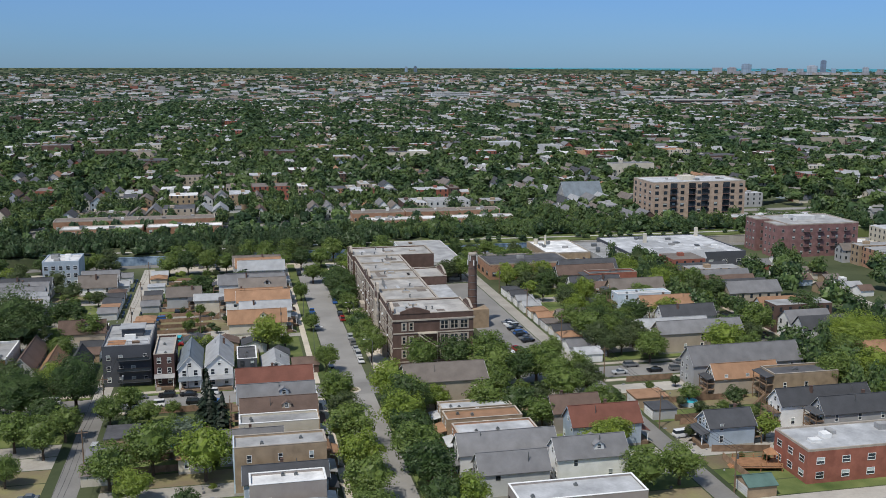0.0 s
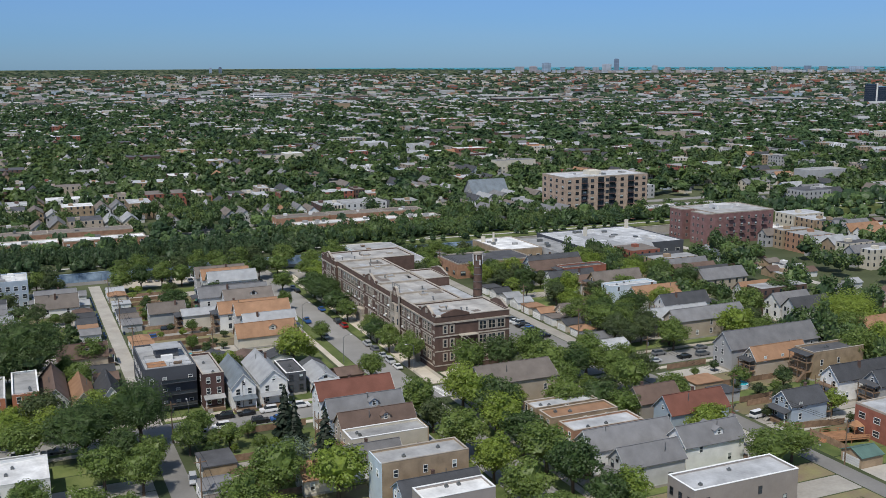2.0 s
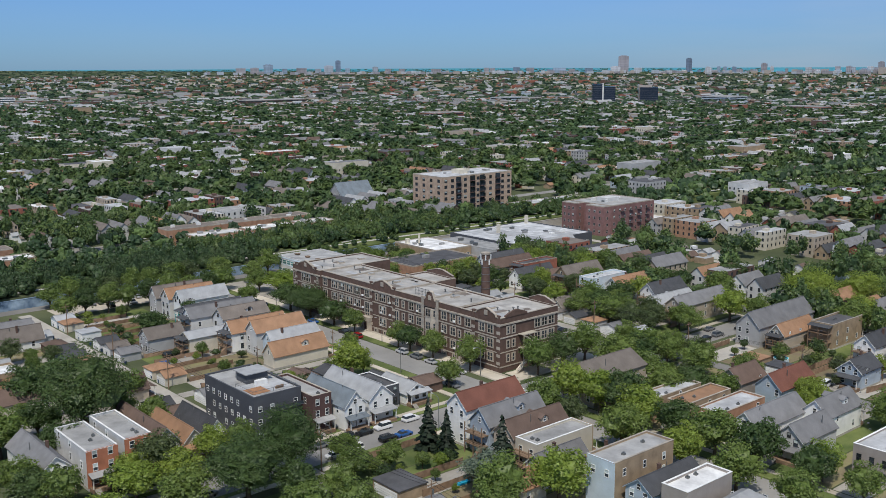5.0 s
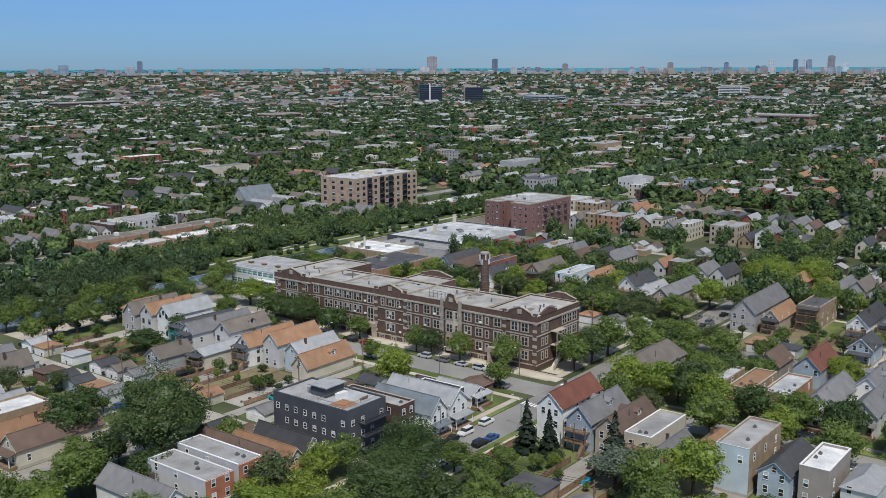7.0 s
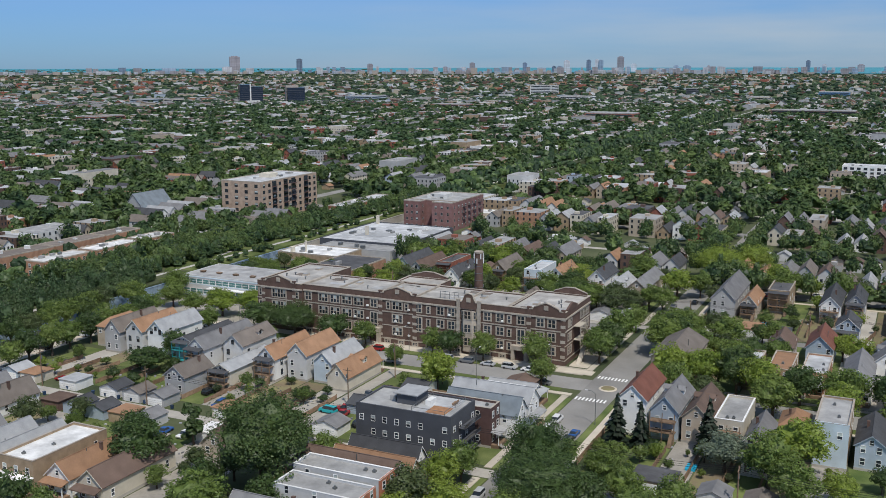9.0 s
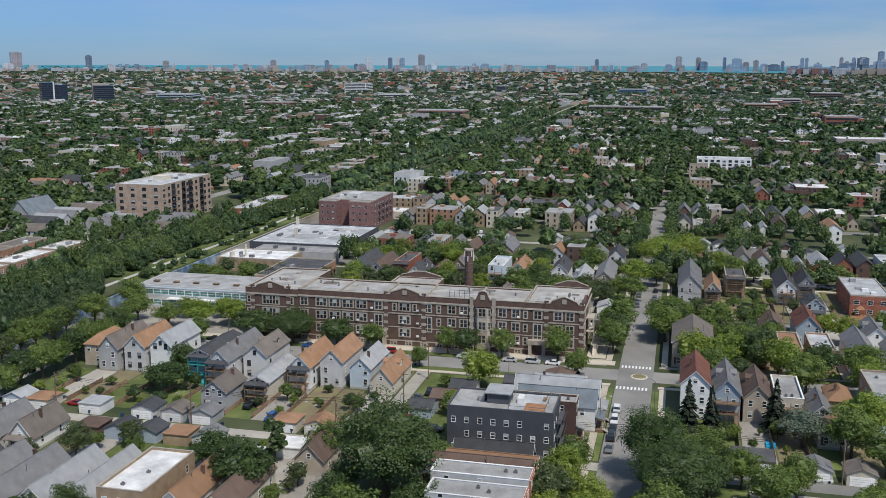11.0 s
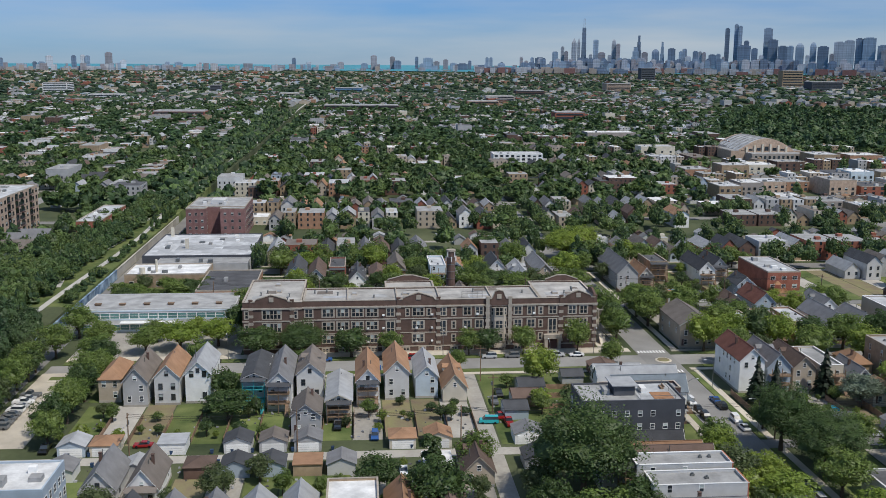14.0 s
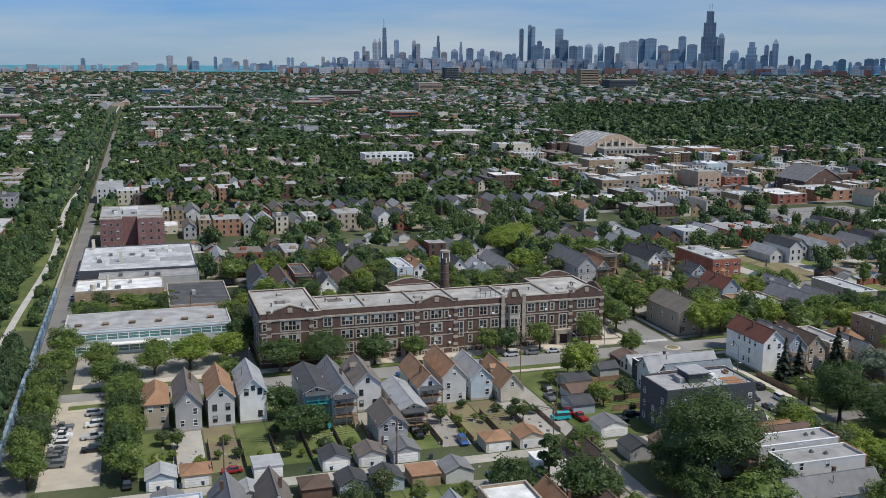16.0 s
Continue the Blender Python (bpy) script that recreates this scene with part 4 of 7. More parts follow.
    for k in range(34):
        w_, l_ = rp.uniform(1.2, 5), rp.uniform(2, 9)
        x, y = rp.uniform(.8, 16.6 - w_), rp.uniform(1, 108 - l_)
        part("roof_patch", Shape().box(x, y, top - .36, x + w_, y + l_, top - .345 + .004 * (k % 5)), RF[rp.choice(("membrane", "silver", "school", "lightgrey", "school", "browngrey"))], p)
    for y in (18.2, 33, 49.4, 62.6, 78, 91.4):
        part("roof_wall", Shape().box(.5, y, top - .4, 17, y + .4, top + .25), lim, p, "pale parapet wall across the roof")
    for k in range(16):
        x, y = rp.uniform(2, 15), rp.uniform(3, 106)
        part("roof_vent", Shape().tube(x, y, top - .4, top + .5, .22, .18, 8).tube(x, y, top + .5, top + .7, .38, .3, 8), STEEL, p)
    s = Shape()
    for k in range(5):
        s.beam((3, 36 + k * 1.6, top - .4), (3, 36 + k * 1.6, top + 1.9), .06)
    s.beam((3, 36, top + 1.9), (3, 42.4, top + 1.9), .06).beam((3, 36, top + 1.0), (3, 42.4, top + 1.0), .05)
    part("roof_frame", s, STEEL, p)
    # outside stair on the south end
    st = part("fire_stair", Shape().box(7.2, -2.4, 10.6, 13, -.2, 10.8), PAVE, p, "pale zigzag outside stair")
    part("landing", Shape().box(7.2, -2.4, 6.4, 13, -.2, 6.6), PAVE, st)
    for za, zb, xa, xb in ((10.6, 6.6, 7.4, 12.8), (6.4, 3.2, 12.8, 7.4), (3.2, .1, 7.4, 3.0)):
        part("flight", Shape().hull([(xa, -3.9, za - .2), (xb, -3.9, zb - .2), (xb, -2.5, zb - .2), (xa, -2.5, za - .2)], [(xa, -3.9, za + .1), (xb, -3.9, zb + .1), (xb, -2.5, zb + .1), (xa, -2.5, za + .1)]), PAVE, st)
        part("rail", Shape().beam((xa, -3.95, za + 1.0), (xb, -3.95, zb + 1.0), .07), W["limestone"], st)
    for x in (7.3, 12.9):
        part("post", Shape().box(x - .1, -2.6, 0, x + .1, -2.4, 11), W["limestone"], st)
    return p


school()
# boiler chimney
p = thing("chimney_stack", 79.6, 324, 0, 0, "tall round dark brick boiler chimney with steel bands and aerials", "chimney")
part("shaft", Shape().tube(0, 0, 0, 25, 1.75, 1.35, 16), W["brick_brown"], p)
part("cap", Shape().tube(0, 0, 25, 25.6, 1.6, 1.6, 16), W["limestone"], p)
for k in range(7):
    part("band", Shape().tube(0, 0, 8 + k * 2.5, 8.15 + k * 2.5, 1.75 - .05 * k, 1.75 - .05 * k, 16), STEEL, p)
for k in range(8):
    a = k * math.pi / 4
    part("aerial", Shape().box(1.7 * math.cos(a) - .15, 1.7 * math.sin(a) - .15, 21.5 + (k % 2) * 1.6, 1.7 * math.cos(a) + .15, 1.7 * math.sin(a) + .15, 23.3 + (k % 2) * 1.6), WHITEP, p)
part("base", Shape().box(-3.5, -4, 0, 5, 4, 6.5), W["brick_tan"], p)


# ---- larger buildings ----
def block(name, x0, x1, y0, y1, h, wall, roof, label, category="building", storeys=0, bays=None, first=0.9, sh_=3.0, ww=1.3, wh=1.5, sash=None, units=4, skip=0.0, face="S", parapet=.5, sides=(0, 3), group=""):
    """A flat-roofed building with a parapet and rows of windows on each side named."""
    hx, hy = (x1 - x0) / 2, (y1 - y0) / 2
    FOOT.append((x0, x1, y0, y1))
    p = thing(name, (x0 + x1) / 2, (y0 + y1) / 2, 0, 0, label, category, group)
    part("wall", Shape().box(-hx, -hy, -.1, hx, hy, h), W[wall], p)
    t = .35
    s = Shape()
    for a in ((-hx, -hy, hx, -hy + t), (-hx, hy - t, hx, hy), (-hx, -hy + t, -hx + t, hy - t), (hx - t, -hy + t, hx, hy - t)):
        s.box(a[0] - .001, a[1] - .001, h, a[2] + .001, a[3] + .001, h + parapet)
    part("parapet", s, W["limestone"] if wall.startswith("brick") else W[wall], p)
    part("roof", Shape().box(-hx + t, -hy + t, h - .1, hx - t, hy - t, h + .1), RF[roof], p)
    rr = random.Random(int(x0 * 7 + y0))
    for k in range(units):
        a, b, c, d = rr.uniform(-hx * .7, hx * .7), rr.uniform(-hy * .7, hy * .7), rr.uniform(.6, 1.6), rr.uniform(.5, 1.2)
        part("roof_unit", Shape().box(a - c, b - d, h + .1, a + c, b + d, h + rr.uniform(.7, 1.6)), rr.choice((STEEL, WHITEP, RF["membrane"])), p)
    for side in sides:
        L = 2 * hx if side in (0, 2) else 2 * hy
        n = (bays or {}).get(side, max(1, int(L / 4)))
        for s_ in range(storeys):
            for i in range(n):
                if rr.random() >= skip:
                    window(p, side, (i + .5) / n * L - L / 2, first + s_ * sh_, ww, wh, sash or FRAME_W, (hx, hy))
    return p


# school annex: long, low, glazed
p = block("school_annex", 72, 94, 397, 447, 7.6, "lightgrey", "membrane", "long low pale school annex with ribbons of blue-green glazing", "school annex", units=0, sides=())
for k in range(6):
    part("roof_vent", Shape().box(-4.6, -20 + k * 8, 7.7, -3.2, -18.2 + k * 8, 8.2).box(-4.8, -20.2 + k * 8, 8.2, -3.0, -18 + k * 8, 8.35), WOOD, p)
ANNEX = mat("annex_glass", (.11, .24, .23), 0.12, 0.2, 0.4, 2.0, 0, rand=0.3, spec=0.6)
RIBBON = grid_window((-1.55, -1.42, 1.42, 1.55), (0, .1, .9, 1.0, 1.8, 1.9), {(1, 1): 1, (1, 3): 2}, .1).mesh("window", WHITEP, ANNEX, ANNEX)
for z in (1.0, 4.8):
    for i in range(16):
        put("window", RIBBON, p, m=pose(-11.003, -23.5 + i * 3.12, z, 0, 0, -90))
part("canopy", Shape().box(-13.5, -6, 3.6, -11.01, 12, 3.9), WHITEP, p)
for k in range(3):
    part("spandrel", Shape().box(-11.06, -24.6, .5 + 3.8 * k, -11.001, 25, .95 + 3.8 * k) if k < 2 else Shape().box(-11.2, -25, 7.2, -11.001, 25, 7.6), W["lightblue"], p, "pale blue-grey panel strip")
part("glazing", Shape().box(-9, -25.06, 1, 9, -25.005, 6.6), GLASS, p)
# works and warehouses by the trail
block("warehouse", 136.5, 157, 416, 447.5, 5.6, "brick_tan", "white", "low tan brick works with a bright white roof", "warehouse", 1, {3: 6, 0: 5}, 1.2, 3, 1.6, 1.8, units=4)
for a, b in ((139, 441), (142, 436)):
    p = thing("flue", a, b, 5.7, 0, "tall pale flue on the white roof", "flue")
    part("pipe", Shape().tube(0, 0, 0, 5.0 if b < 440 else 2.4, .5 if b < 440 else 1.1, k=10), W["cream"], p)
block("warehouse", 104, 140, 394, 415, 6.2, "brick_orange", "tar", "long orange brick works with a black roof", "warehouse", 1, {0: 7, 3: 3}, 1.5, 3, 2.2, 1.6, FRAME_D, units=2)
block("warehouse", 172, 226, 402, 448, 6.0, "darkgrey", "silver", "large dark-walled warehouse with a patched silver roof", "warehouse", 1, {0: 8}, 1.4, 3, 2.0, 1.4, units=9)
block("warehouse", 158, 171, 402, 440, 5.2, "grey", "membrane", "grey warehouse with a pale roof", "warehouse", units=3)
rp = random.Random(29)
for k in range(22):
    w_, l_ = rp.uniform(3, 14), rp.uniform(4, 16)
    x, y = rp.uniform(173, 225 - w_), rp.uniform(403, 447 - l_)
    q = tagged(part("roof_patch", Shape().box(x, y, 6.105, x + w_, y + l_, 6.11 + .004 * k), RF[rp.choice(("lightgrey", "silver", "membrane", "silver"))], None), "patched roofing sheet on the warehouse", "roof patch", "warehouse roof patches")
for a, b in ((190, 432), (222, 444)):
    p = thing("flue", a, b, 6.0, 0, "square tan brick flue above the warehouse roof", "flue")
    part("shaft", Shape().box(-.7, -.7, 0, .7, .7, 4.5), W["cream"], p)
# six-storey red brick flats: west wing, recess, south wing
p = block("apartment_building", 254, 290, 413, 442, 15.3, "brick_plum", "membrane", "plum brick apartment block with a recessed court and grey roof", "apartment block", 4, {0: 8, 1: 6}, 1.6, 3.5, 1.15, 1.35, W["taupe"], units=5, sides=(0, 1))
for a, b in ((-14.5, -2.5), (4.5, 14.5)):
    wg = part("wing", Shape().box(-24.5, a, -.1, -18.002, b, 15.3), W["brick_plum"], p)
    part("wing_roof", Shape().box(-24.1, a + .4, 15.3, -18.4, b - .4, 15.4), RF["membrane"], wg)
    part("wing_parapet", Shape().box(-24.5, a, 15.301, -24.15, b, 15.8).box(-24.14, a, 15.301, -18.01, a + .35, 15.8).box(-24.14, b - .35, 15.301, -18.01, b, 15.8), W["limestone"], wg)
    for k in range(4):
        for u in (.2, .5, .8):
            put("window", window_mesh(1.15, 1.35, W["taupe"], rw.random() < .3), wg, m=pose(-24.5, a + (b - a) * u, 1.6 + 3.5 * k, 0, 0, -90))
        put("window", window_mesh(1.15, 1.35, W["taupe"]), wg, m=pose(-21.3, a, 1.6 + 3.5 * k))
part("roof_room", Shape().box(-8, -3, 15.4, 2, 4, 17.6), W["lightgrey"], p)
for x in (-9, -2, 5, 12):
    sh = Shape()
    for k in range(1, 4):
        sh.box(x - 1.6, -15.5, 1.3 + 3.5 * k, x + 1.6, -14.52, 1.4 + 3.5 * k).box(x - 1.6, -15.5, 2.2 + 3.5 * k, x + 1.6, -15.44, 2.28 + 3.5 * k)
    part("fire_escape", sh, FRAME_D, p)
block("apartment_entrance_wing", 290.1, 306, 405, 430, 4.0, "cream", "white", "low cream wing beside the red apartment block", "building", 1)
# tan flats with dark balcony recesses
def tan_flats():
    p = block("apartment_building", 236, 294, 528, 556, 22.0, "brick_buff", "silver", "six-storey tan brick apartment block with dark recessed balconies", "apartment block", 6, {3: 4, 0: 11, 1: 4}, 1.2, 3.55, 2.1, 1.75, FRAME_D, units=6)
    for x in (-16, -4.5, 3.5, 17):
        for k in range(6):
            b = part("balcony", Shape().box(x - 2.1, -15.1, .7 + k * 3.55, x + 2.1, -14.01, .95 + k * 3.55), W["brick_dark"], p)
            part("balcony_recess", Shape().box(x - 2.1, -14.06, .97 + k * 3.55, x + 2.1, -14.003, 4.0 + k * 3.55), GLASS, b)
            part("rail", Shape().box(x - 2.1, -15.1, 1.75 + k * 3.55, x + 2.1, -15.03, 1.85 + k * 3.55), FRAME_D, b)
    part("penthouse", Shape().box(-6, -4, 22.1, 2, 4, 24.5), W["cream"], p)


tan_flats()
block("apartment_building", 262, 320, 488, 500, 7, "brick_red", "silver", "two-storey red brick rowhouses with pale roofs", "rowhouse", 2, {0: 14}, units=5)
# rowhouses north of the trail
for x0, x1 in ((-86, -46), (-44, -6), (70, 97), (100, 128), (131, 152)):
    block("rowhouse", x0, x1, 520, 531, 6.4, "brick_orange", "white", "two-storey orange brick rowhouse with white roof edges", "rowhouse", 2, {0: 9}, units=4)
    block("rowhouse", x0 - 6, x1 - 4, 538, 549, 8.0, "brick_orange", "browngrey", "two-storey orange brick rowhouse with corner turrets", "rowhouse", 2, {0: 9}, units=2)
# pale modern block west of the alley
block("apartment_building", -76, -62, 414, 430, 10.5, "bluegrey", "white", "modern four-storey pale blue and white apartment block", "apartment block", 3, {0: 5, 1: 4}, 1.2, 3.1, 1.4, 1.6, units=5)

# ---- the trail on its embankment ----
prof = ((455.6, 0.0), (456.0, 4.4), (459, 4.8), (474, 4.8), (477, 4.4), (477.4, 0.0))


def bank(x0, x1, n):
    sh = Shape()
    xs = [x0 + (x1 - x0) * i / n for i in range(n + 1)]
    for a, b in zip(xs, xs[1:]):
        for (ya, za), (yb, zb) in zip(prof, prof[1:]):
            sh.poly([tuple(q) for q in afar([(a, ya, za), (b, ya, za), (b, yb, zb), (a, yb, zb)])])
    return sh


setting("embankment", bank(-260, 90, 5), GROUND, "grassy raised railway embankment carrying a walking trail", "embankment")
setting("embankment", bank(90, 430, 5), LAWN, "mown grass bank beside the walking trail", "embankment")
setting("embankment", bank(430, 3600, 40), GROUND, "overgrown raised railway embankment", "embankment")


def trail(points, half, label):
    sh = Shape()
    for (xa, ya), (xb, yb) in zip(points, points[1:]):
        n = max(1, int(math.hypot(xb - xa, yb - ya) / 40))
        for i in range(n):
            a, b = [(xa + (xb - xa) * f / n, ya + (yb - ya) * f / n) for f in (i, i + 1)]
            sh.poly([tuple(q) for q in afar([(a[0], a[1] - half, 4.92), (b[0], b[1] - half, 4.92), (b[0], b[1] + half, 4.92), (a[0], a[1] + half, 4.92)])])
    setting("trail", sh, TRAILC, label, "path")


TRAILC = mat("trail_concrete", (.47, .455, .42), 0.9, 0.15, 0.2, 1.5, 0.3)
trail([(-150, 465)] + [(k, 462.6 + 1.9 * math.sin(k / 46)) for k in range(-90, 700, 14)] + [(700, 460), (900, 460), (1300, 459), (2600, 459)], 1.15, "pale concrete walking trail on the embankment")
trail([(312, 463.5), (286, 467), (262, 471), (240, 470), (218, 466.5), (196, 469), (176, 473), (150, 473), (120, 468)], 0.9, "narrow pale side path winding through the grass")
wl_ = tagged(new("retaining_wall"), "concrete retaining wall painted with a blue and white mural", "retaining wall", kind="structure")
for k in range(40):
    x = -60 + k * 9.0
    part("wall_panel", Shape().box(x, 454.9, 0, x + 8.94, 455.5, 3.6).box(x, 454.8, 3.6, x + 8.94, 455.6, 3.8), MURAL if x < 150 else CONCRETE, wl_)

# ---- landmarks further off ----
block("apartment_building", 576, 596, 200, 242, 12, "white", "silver", "white modern four-storey apartment block with dark window bays", "apartment block", 4, {3: 9, 0: 4}, 1.0, 2.9, 2.4, 1.7, FRAME_D, units=4, sides=(0, 3))
block("brick_building", 1222, 1240, 12, 60, 12, "brick_red", "membrane", "red brick four-storey block", "building", 3, {3: 9}, 1.5, 3.4, 2.2, 1.8, units=2, sides=(3,))
OFFICE = mat("office_glass", (.022, .034, .058), 0.12, 0.15, 0.05, 0.4, 0, rand=0.05, spec=0.5)
for ox, oy, parts_ in ((1531, 1492, ((-25, -4, 45, OFFICE), (-3.9, -1.1, 46.5, WHITEP), (-1, 24, 40, OFFICE))), (1598, 1424, ((-19, 19, 38, OFFICE), (-20, 8, 42.5, W["taupe"])))):
    q = afar([(ox, oy, 0)])[0]
    k_ = (EYE - q[2]) / EYE
    p = thing("office_tower", q[0], q[1], q[2], -45, "dark blue glass office tower above the trees", "office tower")
    p.scale = (k_, k_, k_)
    for n_, (a, b, h, m_) in enumerate(parts_):
        if m_ is OFFICE:
            wl_ = part("wall", Shape().box(a, -14, 0, b, 14, h), m_, p)
            for k in range(1, int(h / 4)):
                part("floor_band", Shape().box(a - .15, -14.15, k * 4 - .3, b + .15, 14.15, k * 4 + .3), W["darkgrey"], wl_)
        else:
            part("lift_core", Shape().box(a, -14.6 if n_ == 1 and h > 45 else 0, 0, b, 10, h), m_, p)
p = thing("field_house", 674, -24, 0, 0, "large buff stone sports hall with a ribbed barrel roof", "sports hall")
part("wall", Shape().box(-30, -34, 0, 34, 34, 8.5), W["brick_buff"], p)
part("flat_roof", Shape().box(-29.4, -33.4, 8.5, 33.4, 33.4, 8.8), RF["membrane"], p)
arc = [(-26 + 52 * k / 14, 9 + 10.5 * math.sin(math.pi * k / 14)) for k in range(15)]
sh = Shape()
for (ya, za), (yb, zb) in zip(arc, arc[1:]):
    sh.hull([(-28, ya, za - .4), (32, ya, za - .4), (32, yb, zb - .4), (-28, yb, zb - .4)], [(-28, ya, za), (32, ya, za), (32, yb, zb), (-28, yb, zb)])
part("roof", sh, RF["silver"], p)
for x in (-29.5, 32.1):
    part("end_wall", Shape().hull([(x, y, z + .5) for y, z in arc] + [(x, 26, 8.4), (x, -26, 8.4)], [(x + 1.4, y, z + .5) for y, z in arc] + [(x + 1.4, 26, 8.4), (x + 1.4, -26, 8.4)]), W["brick_buff"], p)
for k in range(6):
    x = -22 + k * 10
    sh = Shape()
    for (ya, za), (yb, zb) in zip(arc, arc[1:]):
        sh.hull([(x, ya, za), (x + 1.2, ya, za), (x + 1.2, yb, zb), (x, yb, zb)], [(x, ya, za + .7), (x + 1.2, ya, za + .7), (x + 1.2, yb, zb + .7), (x, yb, zb + .7)])
    part("rib", sh, RF["membrane"], p)
for k in range(6):
    y = -19 + k * 7.6
    part("buttress", Shape().box(-30.6, y - .9, 0, -29.52, y + .9, 15.5 - abs(k - 2.5) * 1.3), W["cream"], p)
    part("window", Shape().box(-29.8, y + 2, 2, -29.53, y + 5.4, 12.5 - abs(k - 2) * 1.2), GLASS, p)
part("front_wing", Shape().box(-46, -30, 0, -30.7, 20, 7), W["taupe"], p)
part("wing_roof", Shape().box(-45.5, -29.5, 7, -31, 19.5, 7.3), RF["membrane"], p)
for k in range(11):
    part("wing_window", Shape().box(-46.06, -28 + k * 4.3, 2.2, -46.005, -25.8 + k * 4.3, 5.4), GLASS, p)
house(203, 228, 586, 600, 8, 16, "E", "grey", "bluegrey", porch=False, side_n=0, label="pale church hall with a steep blue-grey roof")


# brick and stucco shops, flats and halls of the high street
SHOPS = "shops and flats along the high street"
for x0, x1, y0, y1, h, w_, r_ in ((385, 408, 100, 116, 8, "brick_tan", "silver"), (394, 416, 82, 98, 9, "taupe", "white"), (404, 427, 62, 80, 8.5, "brick_buff", "silver"), (415, 440, 40, 60, 7, "brick_orange", "membrane"),
                                  (345, 368, 74, 90, 6, "brick_red", "white"), (320, 344, 58, 76, 6.5, "taupe", "membrane"), (298, 318, 46, 64, 7, "brick_tan", "silver"), (391, 416, 18, 37, 11, "brick_buff", "membrane"), (392, 420, -10, 14, 6.5, "brick_red", "tar"),
                                  (458, 482, -30, -12, 9, "lightblue", "white"), (456, 478, -55, -34, 9, "brick_tan", "membrane"), (596, 626, -72, -48, 9, "brick_tan", "silver"), (590, 616, -108, -78, 9, "brick_orange", "white"),
                                  (842, 872, 45, 100, 11, "taupe", "white"), (670, 692, 55, 88, 10, "cream", "silver"), (530, 552, 290, 308, 9, "brick_tan", "silver"), (436, 460, 266, 288, 7, "brick_red", "silver"), (480, 504, 88, 108, 9, "brick_orange", "membrane"),
                                  (520, 546, 20, 42, 8, "cream", "white"), (500, 522, 50, 72, 10, "brick_tan", "silver"), (545, 566, -16, 8, 8, "brick_brown", "membrane"), (300, 330, 12, 34, 6, "brick_red", "white"), (306, 336, -30, 0, 6.5, "brick_orange", "silver"), (376, 400, -84, -58, 8, "brick_brown", "tar")):
    block("shop_building", x0, x1, y0, y1, h, w_, r_, "%s flat-roofed shop and apartment building" % NAMES[w_], "shop building", 2, {3: 4}, 1.2, 3.2, 1.8, 1.7, FRAME_D, units=3, sides=(3,), group=SHOPS)
house(338, 372, -46, -14, 9, 18, "W", "brick_brown", "grey", porch=False, label="large dark brick church with a steep grey roof", chimney=False)
slab("shop_car_park", 236, -4, 284, 64, 0.06, ASPHALT, "busy asphalt car park beside the shops", "car park")
slab("sports_field", 768, -360, 878, -266, 0.08, LAWN, "open mown sports field in the park", "lawn")
setting("sand_pitch", Shape().tube(800, -325, .02, .12, 22, 22, 20), PAVE, "pale sandy ball pitch in the park", "pitch")
FOOT.append((236, 284, -4, 64))


def far_block(x, y, w, l, h, wall, label, name="apartment_building", rows=4):
    """A building far off, its walls, roof and window bands drawn towards the horizon."""
    p = tagged(new(name), label, name.replace("_", " "))
    for nm, sh, m in (("wall", Shape().box(x - w / 2, y - l / 2, 0, x + w / 2, y + l / 2, h), W[wall]), ("roof", Shape().box(x - w / 2 + 1, y - l / 2 + 1, h, x + w / 2 - 1, y + l / 2 - 1, h + 1.5), RF["membrane"])):
        sh.v = [tuple(q) for q in afar(np.array(sh.v))]
        part(nm, sh, m, p)
    for k in range(rows):
        z = h * (k + .35) / rows
        for sh in (Shape().box(x - w / 2 - .4, y - l / 2 + 2, z, x - w / 2 - .1, y + l / 2 - 2, z + h / rows * .45), Shape().box(x - w / 2 + 2, y - l / 2 - .4, z, x + w / 2 - 2, y - l / 2 - .1, z + h / rows * .45)):
            sh.v = [tuple(q) for q in afar(np.array(sh.v))]
            part("window_band", sh, GLASS, p)


